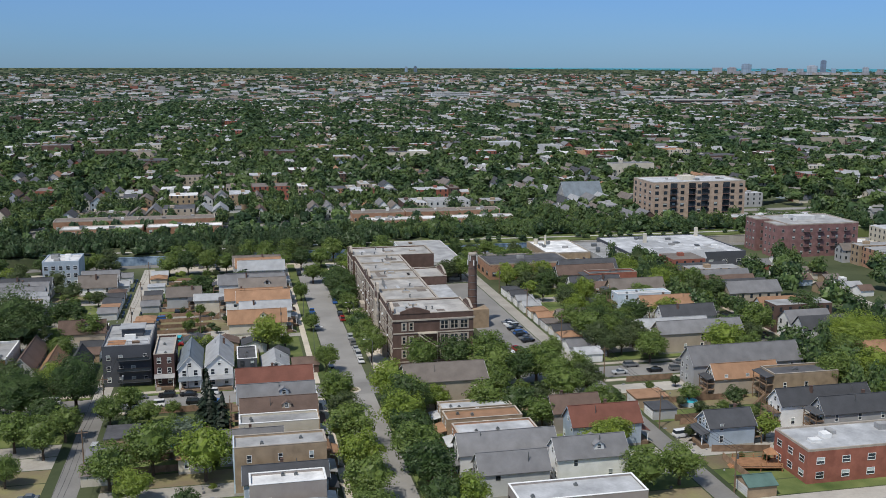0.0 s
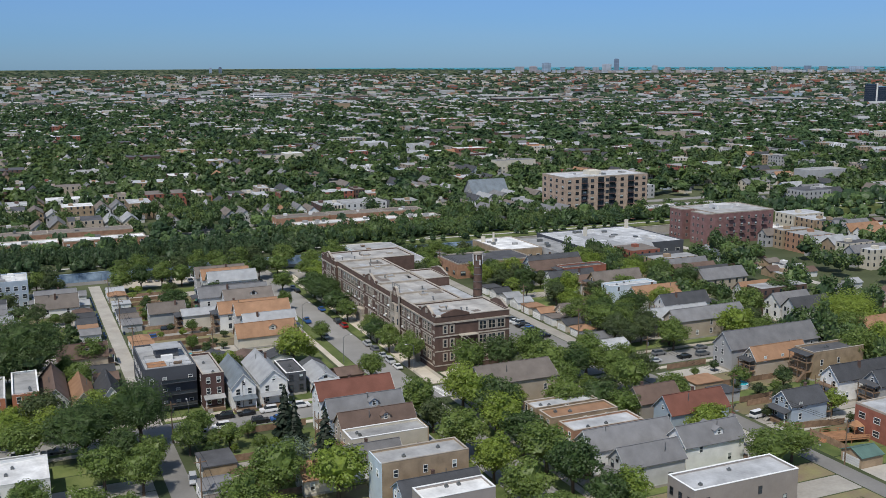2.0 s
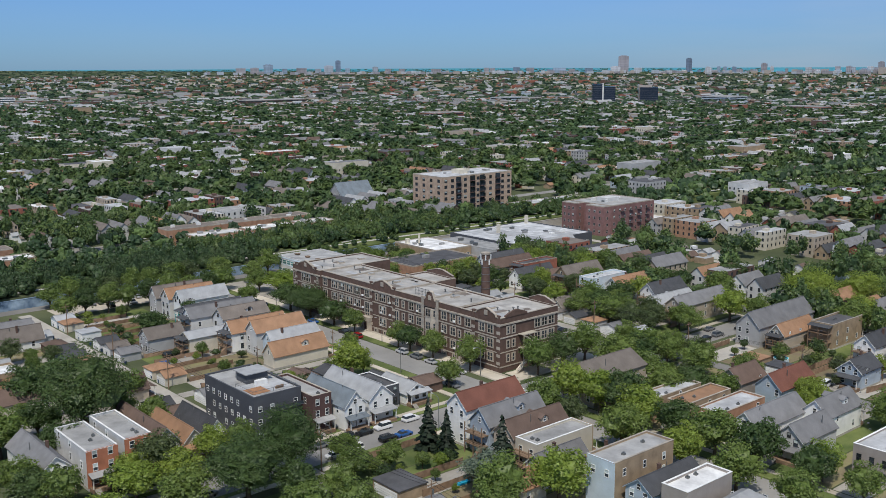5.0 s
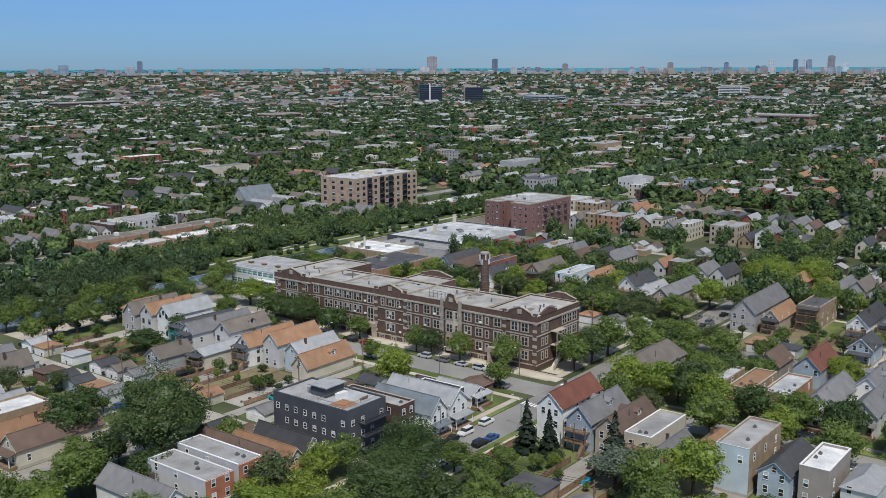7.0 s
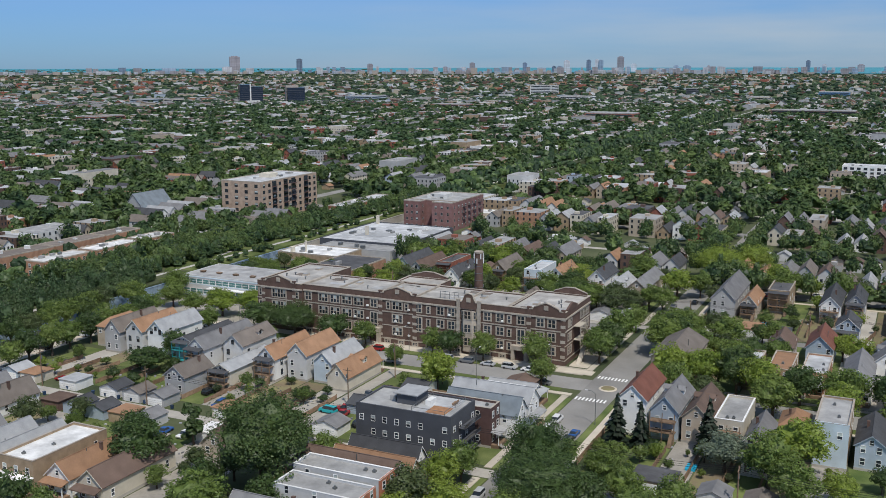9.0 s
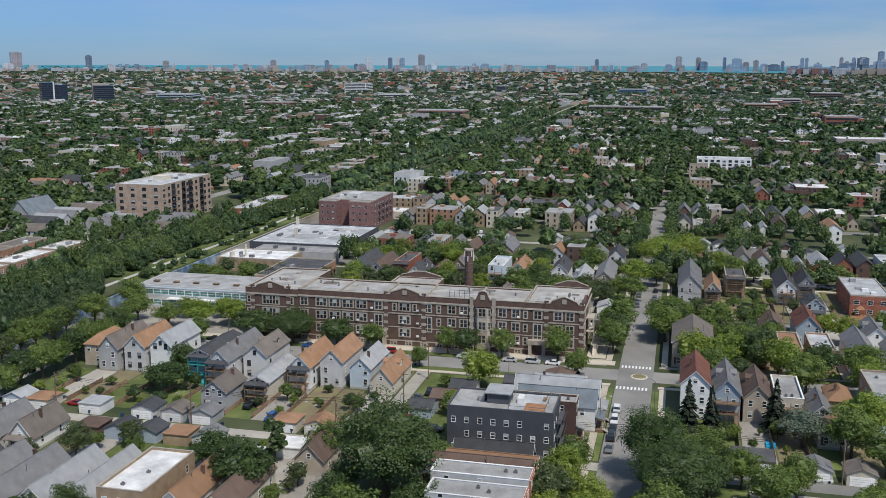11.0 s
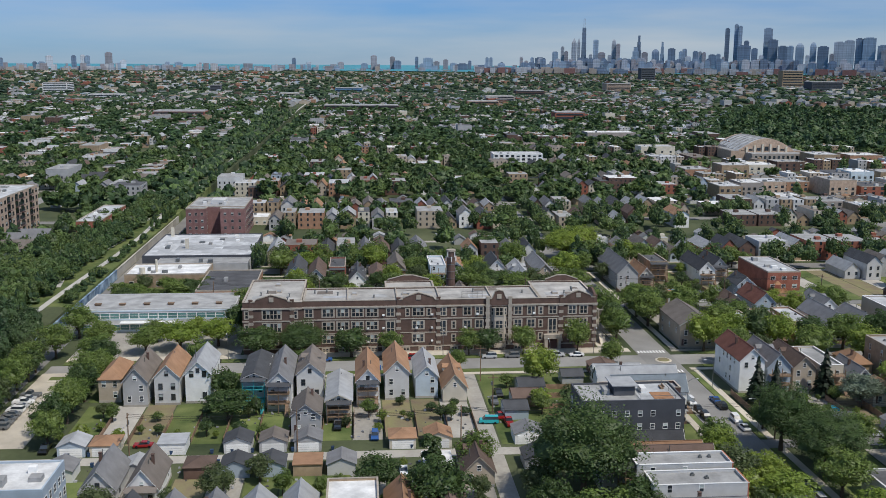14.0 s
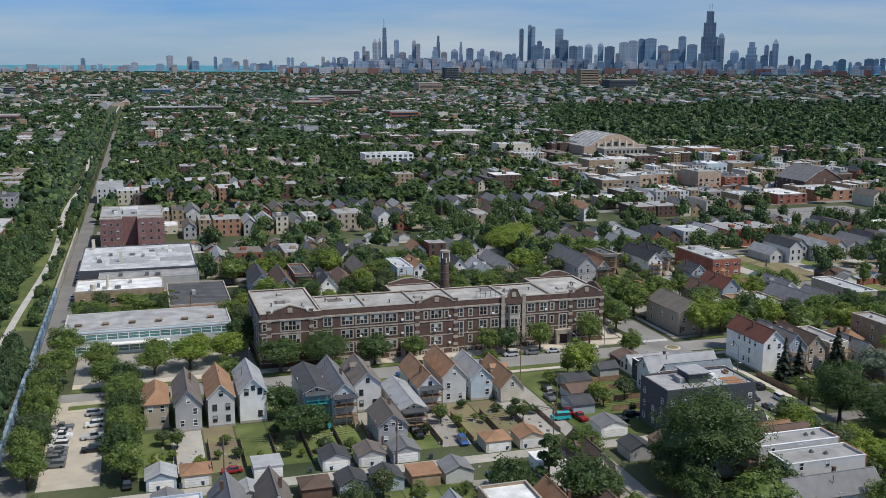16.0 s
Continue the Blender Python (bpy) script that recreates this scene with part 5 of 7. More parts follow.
for x, y, w_, l_, h, c_, lab, nm in ((1270, 620, 40, 76, 13, "brick_red", "long red brick school with a flat roof", "school_building"), (1500, 350, 30, 130, 12, "brick_brown", "long row of dark brick mansion flats", "apartment_building"), (2450, 390, 40, 72, 16, "blue", "large blue-clad industrial building", "factory"),
                              (2075, 518, 40, 44, 14, "cream", "pale brick apartment court building", "apartment_building"), (2430, 739, 26, 28, 22, "darkgrey", "dark glass office block", "office_building"), (1210, 45, 30, 44, 15, "brick_red", "bright red brick block above the trees", "apartment_building"),
                              (3130, -1130, 40, 72, 62, "brick_tan", "tan apartment tower with vertical ribs", "apartment_tower"), (2720, -1058, 60, 96, 32, "darkgrey", "dark glass office slab with ribbon windows", "office_building"), (2645, -392, 60, 72, 26, "brick_buff", "buff stone office building with a tower", "office_building"), (4420, -975, 60, 66, 60, "darkgrey", "dark square office block downtown", "office_building"),
                              (1640, 120, 30, 60, 14, "brick_orange", "flat-roofed orange brick loft building", "apartment_building"), (1850, 60, 40, 60, 16, "taupe", "flat-roofed grey-brown loft building", "apartment_building"), (2200, -60, 50, 70, 18, "brick_brown", "flat-roofed dark brick loft building", "apartment_building"), (1960, 900, 50, 70, 14, "white", "long white industrial building", "factory"), (1500, 1000, 40, 70, 12, "brick_red", "low red brick factory works", "factory"), (900, 1300, 60, 40, 12, "brick_red", "low red brick factory works", "factory"),
                              (1481, 1660, 40, 26, 13, "cream", "pale yellow apartment court", "apartment_building"), (1450, 1700, 90, 30, 14, "bluegrey", "long blue-grey apartment court", "apartment_building"), (1760, 1340, 70, 70, 16, "bluegrey", "long blue and grey modern apartment block", "apartment_building"), (2342, 1119, 60, 60, 29, "white", "pale concrete apartment slab", "apartment_building"),
                              (999, 1980, 150, 40, 13, "brick_brown", "long dark brick loft building", "apartment_building"), (1010, 1880, 110, 30, 9, "brick_red", "long low red brick works", "factory"), (528, 2375, 96, 40, 19, "white", "long white apartment block above the trees", "apartment_building"), (600, 2340, 50, 34, 12, "brick_red", "red brick block beside a white one", "apartment_building")):
    far_block(x, y, w_, l_, h, c_, lab, nm, max(2, int(h / 4)) if h < 24 else 7)
# ---- near houses ----
NAMES["brick_rust"] = "rust-red brick"
G1 = "houses along the school street"
house(3, 18, 418.3, 424, 6.2, 9, "E", "tan", "orange", "hip", group=G1)
house(-1, 18, 410.6, 416.8, 7, 10.5, "E", "grey", "browngrey", group=G1)
house(0, 18, 402.6, 409, 7.8, 11, "E", "lightgrey", "orange", group=G1)
house(1, 19, 394.6, 401.2, 8.2, 11.4, "E", "white", "lightgrey", group=G1)
house(-4, 17, 379.6, 386, 8.2, 9.6, "E", "grey", "dark", stairs=True, back="teal", group=G1, label="grey three-storey house with teal timber back porches")
house(-6.5, 18, 373.2, 379.4, 7.5, 10.5, "E", "lightgrey", "grey", stairs=True, group=G1)
house(1, 18, 365.2, 372.2, 7.5, 10.5, "E", "lightgrey", "browngrey", dormer=1, group=G1)
house(-25, -13, 365, 372, 5.5, 8.3, "W", "grey", "browngrey", porch=False, label="grey clapboard coach house behind a longer house")
house(-15, 6, 357.6, 364, 5.4, 7.0, "E", "cream", "lightgrey", stairs=True, group=G1, chimney=False)
house(-4, 16, 350.4, 356.4, 6.8, 10, "E", "white", "orange", stairs=True, group=G1)
house(0, 18, 342.4, 348.8, 7.8, 11, "E", "lightgrey", "orange", group=G1)
house(1, 18, 334.6, 340.6, 6.2, 9, "E", "lightblue", "lightgrey", group=G1)
house(-3, 16, 327.2, 333.6, 4.2, 7.8, "E", "cream", "orange", dormer=1, group=G1)
for y, w_, r_, k_ in ((421, "bluegrey", "lightgrey", "gable"), (413.8, "cream", "orange", "hip"), (398.6, "white", "lightgrey", "flat"), (383.7, "lightgrey", "dark", "gable"), (375.6, "grey", "browngrey", "gable"), (367.6, "grey", "grey", "gable"),
                      (345.6, "cream", "orange", "hip"), (337.2, "cream", "orange", "gable")):
    garage(-31, y, "W", w_, r_, kind=k_)
for y, w_, r_, k_ in ((390.4, "brick_brown", "brown", "hip"), (382.6, "bluegrey", "dark", "gable"), (375, "bluegrey", "dark", "gable"), (367, "brick_tan", "orange", "flat"), (359.6, "lightgrey", "grey", "gable"), (404, "grey", "lightgrey", "gable"), (420, "white", "grey", "gable")):
    garage(-45, y, "E", w_, r_, kind=k_)
house(-60, -46, 405, 412, 3.6, 7.6, "W", "lightgrey", "grey", label="small grey gabled coach house beside the alley")
house(-60, -46, 396.5, 403, 3.6, 7.6, "W", "white", "browngrey", label="small white gabled coach house beside the alley")
house(-56.5, -42.4, 327, 333.8, 3.6, 7.0, "E", "tan", "brown", dormer=1)
house(-92, -70, 380, 386.5, 4.4, 7.6, "W", "bluegrey", "grey")
house(-90, -68, 372, 378.5, 4.2, 7.2, "W", "lightgrey", "lightgrey")
house(-88, -66, 364, 370.5, 4.2, 7.2, "W", "grey", "lightgrey")
house(-88, -67, 352, 362, 7, 7.6, "W", "brick_tan", "white", "flat")
house(-86, -66, 344, 350.6, 4.5, 7.5, "W", "white", "orange")
house(-86, -64, 335, 342, 4.5, 7.5, "W", "cream", "brown")
house(-92, -70, 388, 394.5, 4.4, 7.6, "W", "white", "grey")
house(-92, -70, 396, 402.5, 4.4, 7.6, "W", "grey", "dark")
# south end of the block, facing the cross street
G2 = "houses facing the cross street"
block("apartment_building", -37.4, -24.2, 279.6, 304, 11.3, "darkgrey", "membrane", "modern three-storey charcoal apartment block with balconies and a roof terrace", "apartment block", 3, {3: 8, 0: 4, 1: 4}, 1.5, 3.2, .95, 1.25, FRAME_W, units=2, skip=.22, sides=(0, 2, 3))
p = thing("roof_room", -30, 293, 11.4, 0, "dark stair room with a pale awning on the charcoal roof", "roof room")
part("wall", Shape().box(-3, -2.5, 0, 3, 2.5, 2.4), W["darkgrey"], p)
part("awning", Shape().box(-3.6, -3.1, 2.42, 3.6, 3.1, 2.65), RF["lightgrey"], p)
p = thing("roof_terrace", -31, 289, 11.42, 0, "pale timber roof terrace with low railings on the charcoal block", "roof terrace")
part("deck", Shape().box(-5.4, -7.4, 0, 6, 1, .12), RF["silver"], p)
part("deck_board", Shape().box(-5.2, -7.2, .12, -.4, -2.4, .2), DECKW, p)
for a in ((-5.4, -7.4, 6, -7.34), (-5.4, .94, 6, 1), (-5.4, -7.3, -5.34, .9), (5.94, -7.3, 6, .9)):
    part("rail", Shape().box(a[0], a[1], .95, a[2], a[3], 1.03), STEEL, p)
for a, b in ((-5.37, -7.37), (5.97, -7.37), (-5.37, .97), (5.97, .97), (.3, -7.37), (.3, .97)):
    part("post", Shape().box(a - .04, b - .04, .1, a + .04, b + .04, .95), STEEL, p)
part("bench", Shape().box(1.5, -6.6, .12, 3.6, -5.9, .6).box(1.5, -6.8, .6, 3.6, -6.6, 1.0), WOOD, p)
for k in range(3):
    p = thing("balcony", -29, 279.5, 1.4 + 3.2 * k, 0, "dark steel balcony on the charcoal block", "balcony")
    part("deck", Shape().box(-4.5, -1.6, 0, 4.5, 0, .18), W["darkgrey"], p)
    part("rail", Shape().box(-4.5, -1.6, .9, 4.5, -1.5, 1.0), FRAME_D, p)
    part("glass_front", Shape().box(-4.4, -1.56, .2, 4.4, -1.53, .9), GLASS, p)
house(-23.3, -17.8, 276, 296, 9.2, 9.8, "S", "brick_dark", "membrane", "flat", group=G2)
house(-16.6, -10.4, 272, 291, 6.6, 10, "S", "white", "bluegrey", group=G2)
house(-9.2, -1.8, 272, 293, 6.8, 10, "S", "white", "lightgrey", group=G2)
house(-.6, 5, 278, 291, 6, 6.5, "S", "darkgrey", "tar", "flat", porch=False, group=G2)
house(6.5, 14, 277, 290, 3.4, 5.6, "S", "white", "lightgrey", group=G2)
garage(19, 285, "E", "brick_brown", "brown", 8, 7.5)
garage(12, 296, "N", "grey", "dark", 6, 6)
garage(5, 309, "N", "lightgrey", "dark", 8, 7)
garage(-4, 312, "N", "brick_tan", "brown", 8, 7)
garage(-13, 316, "N", "bluegrey", "dark", 8, 6)
garage(-30, 315.5, "W", "white", "grey", 7, 6.4)
# west of the alley
house(-48.6, -42.5, 283, 300, 3.5, 7.5, "S", "white", "dark", group=G2)
house(-55.2, -49.6, 281, 300, 4.5, 7.5, "S", "cream", "orange", group=G2)
house(-62, -56, 281, 305, 6.0, 9.4, "S", "lightgrey", "brown", group=G2)
house(-69, -62.8, 280, 300, 8.8, 9.4, "S", "lightgrey", "membrane", "flat", group=G2, front="brick_rust", stairs=True)
house(-77.5, -70.6, 280, 299, 8.2, 8.8, "S", "lightgrey", "membrane", "flat", group=G2, front="brick_rust", stairs=True)
house(-86.4, -79.4, 283, 304, 5.5, 8.5, "S", "white", "grey", group=G2)
garage(-45, 316, "E", "grey", "dark")
garage(-44.8, 308, "E", "brick_tan", "brown")
garage(-46, 338.5, "E", "white", "white", kind="flat")
house(-82, -62.7, 228.4, 242, 6.6, 7.2, "W", "white", "white", "flat", porch=False, label="low white flat-roofed workshop with rooftop units")
house(-80, -64, 243.2, 249.6, 4.4, 4.9, "W", "lightgrey", "tar", "flat", porch=False, label="small grey building with a black flat roof")
# south of the cross street, fronts to the school street
G3 = "row of houses south of the cross street"
house(-.8, 18.2, 245, 252, 9.4, 12.7, "E", "white", "red", group=G3, side_n=7, label="tall three-storey white corner house with a dark red-brown roof", porch=False)
house(-.6, 18, 237.4, 244, 7.4, 10.9, "E", "bluegrey", "grey", stairs=True, dormer=1, group=G3)
house(0, 18, 230, 236.6, 6.6, 9.8, "E", "tan", "brown", dormer=1, group=G3)
house(-.6, 18, 222.4, 229, 6.8, 7.4, "E", "cream", "membrane", "flat", stairs=True, group=G3, front="brick_tan")
house(-5, 9, 216, 221.4, 5, 7.6, "E", "white", "grey", stairs=True, group=G3)
house(8, 19, 209.4, 215.6, 4.6, 7.2, "E", "brick_tan", "orange", "hip", group=G3)
house(-2, 17.5, 199.8, 207, 10.1, 10.6, "E", "brick_tan", "membrane", "flat", group=G3, back_face="lightblue")
house(0, 17, 191.8, 198.4, 6, 8.4, "E", "bluegrey", "dark", group=G3)
house(1, 16, 184.4, 190.4, 8.2, 8.8, "E", "taupe", "white", "flat", group=G3)
house(3, 17, 176, 182.6, 5.2, 7.6, "E", "lightgrey", "lightgrey", "hip", group=G3)
house(-14, -7, 213.5, 220.5, 3.8, 6.4, "W", "cream", "orange", porch=False)
garage(-28, 236, "W", "brick_tan", "tar", 9, 7.5, kind="flat")
garage(-31, 223, "W", "lightgrey", "grey")
garage(-31, 214, "W", "cream", "browngrey")
# east side of the school street
G4 = "houses on the tree-shaded side street"
house(42.4, 64, 243, 254.6, 7.8, 11.0, "W", "tan", "browngrey", group=G4, porch=False, label="tall tan stucco corner house with a brown-grey roof")
house(47.5, 66, 217.4, 223.6, 6.2, 6.7, "W", "brick_tan", "orange", "flat", group=G4)
house(48, 67, 208.2, 215, 6.2, 6.7, "W", "brick_orange", "silver", "flat", group=G4)
house(46, 68, 197, 204.5, 6.2, 9.6, "W", "white", "grey", group=G4)
house(48, 63, 187, 194, 5.8, 9, "W", "lightgrey", "grey", group=G4)
house(66, 82, 190.5, 198, 6.2, 9.6, "E", "white", "grey", dormer=1, group=G4)
house(51, 77, 168.5, 177, 7.4, 7.9, "W", "taupe", "silver", "flat", porch=False, sash=FRAME_D, label="grey modern two-storey flat-roofed house with white parapets", group=G4)
house(75, 87, 220, 227.5, 5.4, 8.6, "E", "taupe", "brown")
house(76, 93, 209, 216.5, 6, 9.6, "E", "bluegrey", "red")
house(48, 66, 226.4, 232, 5.6, 6.1, "W", "brick_tan", "silver", "flat", group=G4)
# east of the lane
house(108, 119.5, 203.5, 210.5, 5.2, 8.2, "W", "bluegrey", "dark", stairs=True)
house(131, 156, 211, 217.6, 6.4, 9.6, "E", "white", "dark", stairs=True)
house(138, 157, 203.5, 209.6, 6.4, 9.6, "E", "grey", "dark", stairs=True)
house(139, 158, 228.5, 236, 7.8, 8.4, "E", "brick_tan", "tar", "flat", stairs=True)
house(127, 146, 238, 243.6, 5, 8.2, "E", "tan", "orange", stairs=True)
house(124, 157, 245, 253.4, 6.8, 11, "E", "grey", "grey", label="long grey clapboard house with a steep grey roof")
block("brick_shop", 119, 150, 180.5, 194, 7.4, "brick_red", "silver", "two-storey red brick block with a pale roof and rooftop units", "shop building", 2, {0: 5, 3: 3}, 1.2, 3.3, 1.8, 1.4, units=4)
garage(106, 227, "W", "grey", "dark", kind="flat")
garage(106.6, 236.5, "W", "brick_tan", "orange", 7, 9, kind="flat")
garage(106.4, 179.5, "W", "brick_tan", "green", 6, 6.4)
garage(104.5, 278, "W", "white", "silver", 7, 8)
garage(104.5, 287, "W", "white", "grey", 7, 7)
house(129, 157, 278, 285, 6.6, 9.6, "E", "tan", "grey", stairs=True)
house(126, 150, 287, 294, 5.2, 8.2, "E", "grey", "lightgrey", dormer=1)
house(138, 157, 296.4, 303, 6.8, 10, "E", "white", "dark", stairs=True)
house(108, 118, 314, 320, 3.2, 6, "W", "cream", "browngrey", porch=False)
house(138, 157, 313, 319.6, 6.6, 9.4, "E", "white", "orange", dormer=1)
house(132, 152, 321, 327.4, 8.6, 9.2, "E", "lightblue", "silver", "flat", stairs=True)
house(136, 157, 337, 343.6, 7, 10.4, "E", "brick_tan", "browngrey", stairs=True)
house(130, 150, 345, 351.4, 5, 8, "E", "white", "brown", "hip")
house(126, 146, 353, 359.4, 5, 8.4, "E", "white", "dark", dormer=1)
house(136, 156, 361, 367.4, 7.6, 8.2, "E", "brick_red", "tar", "flat", stairs=True)
house(126, 150, 369, 375.4, 6.5, 9.6, "E", "lightgrey", "brown")
house(130, 154, 377, 384, 6.5, 10, "E", "bluegrey", "dark", stairs=True)
rgar = random.Random(9)
for i in range(9):
    garage(105.5, 297 + i * 8.6, "W", rgar.choice(("white", "lightgrey", "cream", "grey")), rgar.choice(("grey", "dark", "browngrey", "lightgrey", "orange")), kind=rgar.choice(("gable", "hip", "flat")))

# ---- near trees ----
T = tree
T(-67, 255.4, 11, 12, "mid"); T(-84, 256, 10, 12, "bright"); T(-47, 246, 10, 10, "dark"); T(-28, 256.4, 8, 8, "mid")
T(47, 421, 9, 10, "mid"); T(37, 433, 10, 11, "mid"); T(53, 436, 10, 10, "mid"); T(63, 408, 8, 9, "bright"); T(24.2, 327, 7, 6, "mid"); T(24, 372, 8, 7, "mid")
T(40.8, 239.6, 13, 12, "bright"); T(38.6, 248, 14, 11.5, "bright"); T(61, 234.5, 11, 11, "mid"); T(39.6, 230.4, 15, 12, "dark")
T(133, 308, 11, 12, "dark"); T(145, 307.5, 11, 11, "bright"); T(146, 332, 11, 12, "mid"); T(134, 332, 10, 10, "olive"); T(121, 343, 10, 10, "mid"); T(120, 365, 10, 11, "dark"); T(119, 328, 9, 9, "bright")
T(-66, 310, 23, 22, "dark"); T(-51.5, 340.4, 11.5, 7, "dark", "column"); T(-8.3, 250, 13, 7, "spruce"); T(-7.5, 244.5, 11.5, 5.5, "spruce"); T(-4.4, 229.4, 13.5, 7.5, "spruce")
T(9, 305.5, 13, 11, "bright"); T(25, 281, 9, 8, "mid"); T(2, 391, 10, 9, "dark"); T(-13, 388.5, 9, 12, "dark")
for y, h, w_, l_ in ((288, 10.5, 8.5, "mid"), (305, 9, 8, "mid"), (316, 8.5, 8, "dark"), (322, 8, 7, "mid"), (346, 8, 7.5, "mid"), (358, 9, 10, "dark"), (373, 10.5, 13, "dark"), (386, 10, 12, "dark")):
    T(39.5, y, h * 1.12, w_ * 1.12, l_, group="street trees")
T(54, 400, 10, 13, "bright"); T(50, 411, 10, 13, "bright"); T(66, 394, 12, 12, "dark"); T(31, 402, 9, 9, "mid"); T(60, 420, 8, 8, "mid"); T(66, 446, 12, 11, "mid"); T(44, 447, 12, 11, "mid"); T(24, 449, 12, 10, "mid")
for i in range(8):
    T(-28 + i * 8.0, 428 + (i % 2), 10 + i % 3, 9.5, ("mid", "dark", "mid")[i % 3], group="trees round the gravel car park")
    T(-26 + i * 8.0, 448 + (i % 2) * .6, 10 + (i * 2) % 3, 9, ("mid", "mid", "dark", "olive")[i % 4], group="trees round the gravel car park")
T(-71.5, 269.6, 9, 12, "bright"); T(-61.5, 269.8, 8.5, 10, "bright"); T(-41.5, 257.6, 17, 15, "dark"); T(-54.5, 253, 15, 18, "dark"); T(-32, 246.5, 9, 8, "mid"); T(-41.5, 239, 10, 9, "mid"); T(-52, 303, 10, 9, "mid"); T(-70, 340, 13, 13, "dark"); T(-46.6, 330, 9, 9, "mid")
T(-52, 234, 11, 11, "mid"); T(-86, 311, 12, 14, "mid"); T(-98, 306, 11, 12, "mid"); T(-75, 318, 10, 10, "dark")
T(-19.5, 214, 14, 13, "mid"); T(-28, 208, 11, 11, "mid"); T(-14, 224, 9.5, 12, "silver"); T(-8, 209, 14, 13, "bright")
T(24.3, 244, 13, 11, "mid"); T(25, 236, 10, 9, "olive"); T(52, 272.4, 12, 11, "mid"); T(69, 257, 13, 14, "mid"); T(67, 246, 11, 10, "mid"); T(72, 272, 13, 13, "mid"); T(62, 272, 12, 11, "dark"); T(82, 257.4, 13, 14, "mid"); T(76, 255, 12, 12, "dark"); T(86, 252, 11, 11, "mid"); T(91, 271.6, 10, 9, "mid")
T(24.6, 219, 13, 13, "mid"); T(38.4, 225, 13, 13, "bright"); T(38.4, 214, 12, 12, "dark"); T(38, 203, 13, 13, "mid"); T(25, 203, 12, 11, "bright"); T(38, 192, 13, 13, "dark"); T(25, 189, 12, 11, "mid"); T(44, 236, 11, 10, "mid"); T(84, 240, 12, 12, "mid"); T(93, 246, 10, 9, "olive"); T(69, 231, 10, 10, "dark")
T(24.4, 175, 11, 10, "mid"); T(38.6, 179, 11, 10, "dark"); T(38.4, 168, 10, 9, "mid"); T(83, 184, 11, 11, "mid"); T(92, 186, 10, 10, "mid"); T(44, 180, 10, 9, "bright"); T(112, 296, 11, 13, "mid"); T(117, 304, 11, 13, "dark"); T(110, 309, 10, 10, "mid"); T(146, 270, 13, 14, "bright"); T(150, 262, 11, 10, "mid"); T(168, 289, 13, 13, "mid"); T(190, 298, 13, 14, "dark"); T(186, 262, 15, 20, "bright"); T(200, 250, 14, 16, "bright"); T(176, 252, 12, 12, "mid"); T(122, 270, 10, 10, "mid")
T(110, 390, 9, 6, "bright"); T(92, 395, 11, 12, "mid"); T(86, 393, 10, 10, "olive"); T(100, 420, 8, 10, "mid"); T(106, 432, 8, 10, "mid"); T(120, 424, 8, 11, "mid"); T(130, 430, 7, 8, "mid")
for k in range(26):
    T(76 + 7.5 * (k % 13) + rt.uniform(-2, 2), (418 if k < 13 else 441) + rt.uniform(-4, 4), rt.uniform(6, 9), rt.uniform(7, 10), rt.choice(("mid", "olive", "dark"))) if 98 < 76 + 7.5 * (k % 13) < 134 else None

for x, y in ((-7, 331, ), (-9, 337), (-13, 328.5), (-12, 333), (-4, 345), (-9, 352), (-21, 404), (-12, 406)):
    T(x, y, 2.6, 3.4, rt.choice(("mid", "dark")), fine=False, group="garden shrubs")
# ---- parked cars ----
rc = random.Random(21)
def park(x, y, rz):
    car(x, y, rz + rc.choice((0, 180)) + rc.uniform(-2, 2), rc.choice(("white", "black", "grey", "silver", "grey", "black", "white", "black", "silver", "grey", "blue", "red")), rc.choice(("sedan", "suv", "sedan", "suv", "pickup", "sedan")))


for y in (289, 295, 302, 309, 316, 340, 347, 366, 399, 406):
    park(36.2, y, 90)
for y in (281, 330, 352, 420):
    park(26.5, y, 90)
for x, y, c_, k_ in ((-8.2, 267.8, "white", "suv"), (.6, 267.8, "white", "suv"), (-19.6, 267.8, "black", "suv"), (-14, 267.8, "black", "sedan"), (-49.4, 267.8, "silver", "suv"), (-27, 267.8, "grey", "sedan"),
                     (-12, 260.8, "black", "suv"), (-22, 260.8, "white", "suv"), (-7.2, 260.8, "blue", "sedan"), (-27.5, 260.8, "white", "sedan"), (-60, 260.8, "grey", "sedan"), (-68, 260.8, "silver", "suv")):
    car(x, y, rc.choice((0, 180)) + rc.uniform(-2, 2), c_, k_)
for i in range(9):
    park(92.5, 300 + i * 3.0, 12)
for x, y in ((83, 284), (87, 284), (86, 292), (95, 257), (109, 262), (115, 268), (120, 262), (127, 262), (131, 268), (140, 262)):
    park(x, y, 90 if y > 280 else 0)
for i in range(9):
    park(-15 + i * 3.0, 443.4, 84)
    if i % 2:
        park(-12 + i * 4.2, 436, 92)
for x, y, a in ((-30, 428, 0), (-29, 406, 90), (-16, 361, 0), (-20, 361, 0), (-27, 352, 0), (-48, 352, 0), (-48, 346, 0), (-34, 231, 85), (-33.5, 222, 95), (-44, 206, 0), (-25, 310, 90), (-22, 305, 90), (-45, 300, 85), (-60, 429, 90), (-52, 432, 90), (-56, 425, 0), (-44, 425, 90), (2, 318, 0), (-4, 320, 0)):
    park(x, y, a)
for x in (98, 152, 176, 189, 203, 222):
    park(x, 449.2, 0)
for k in range(22):
    park(167 + rc.choice((-4, 4)), 180 + k * 8.5 + rc.uniform(-1, 1), 90)

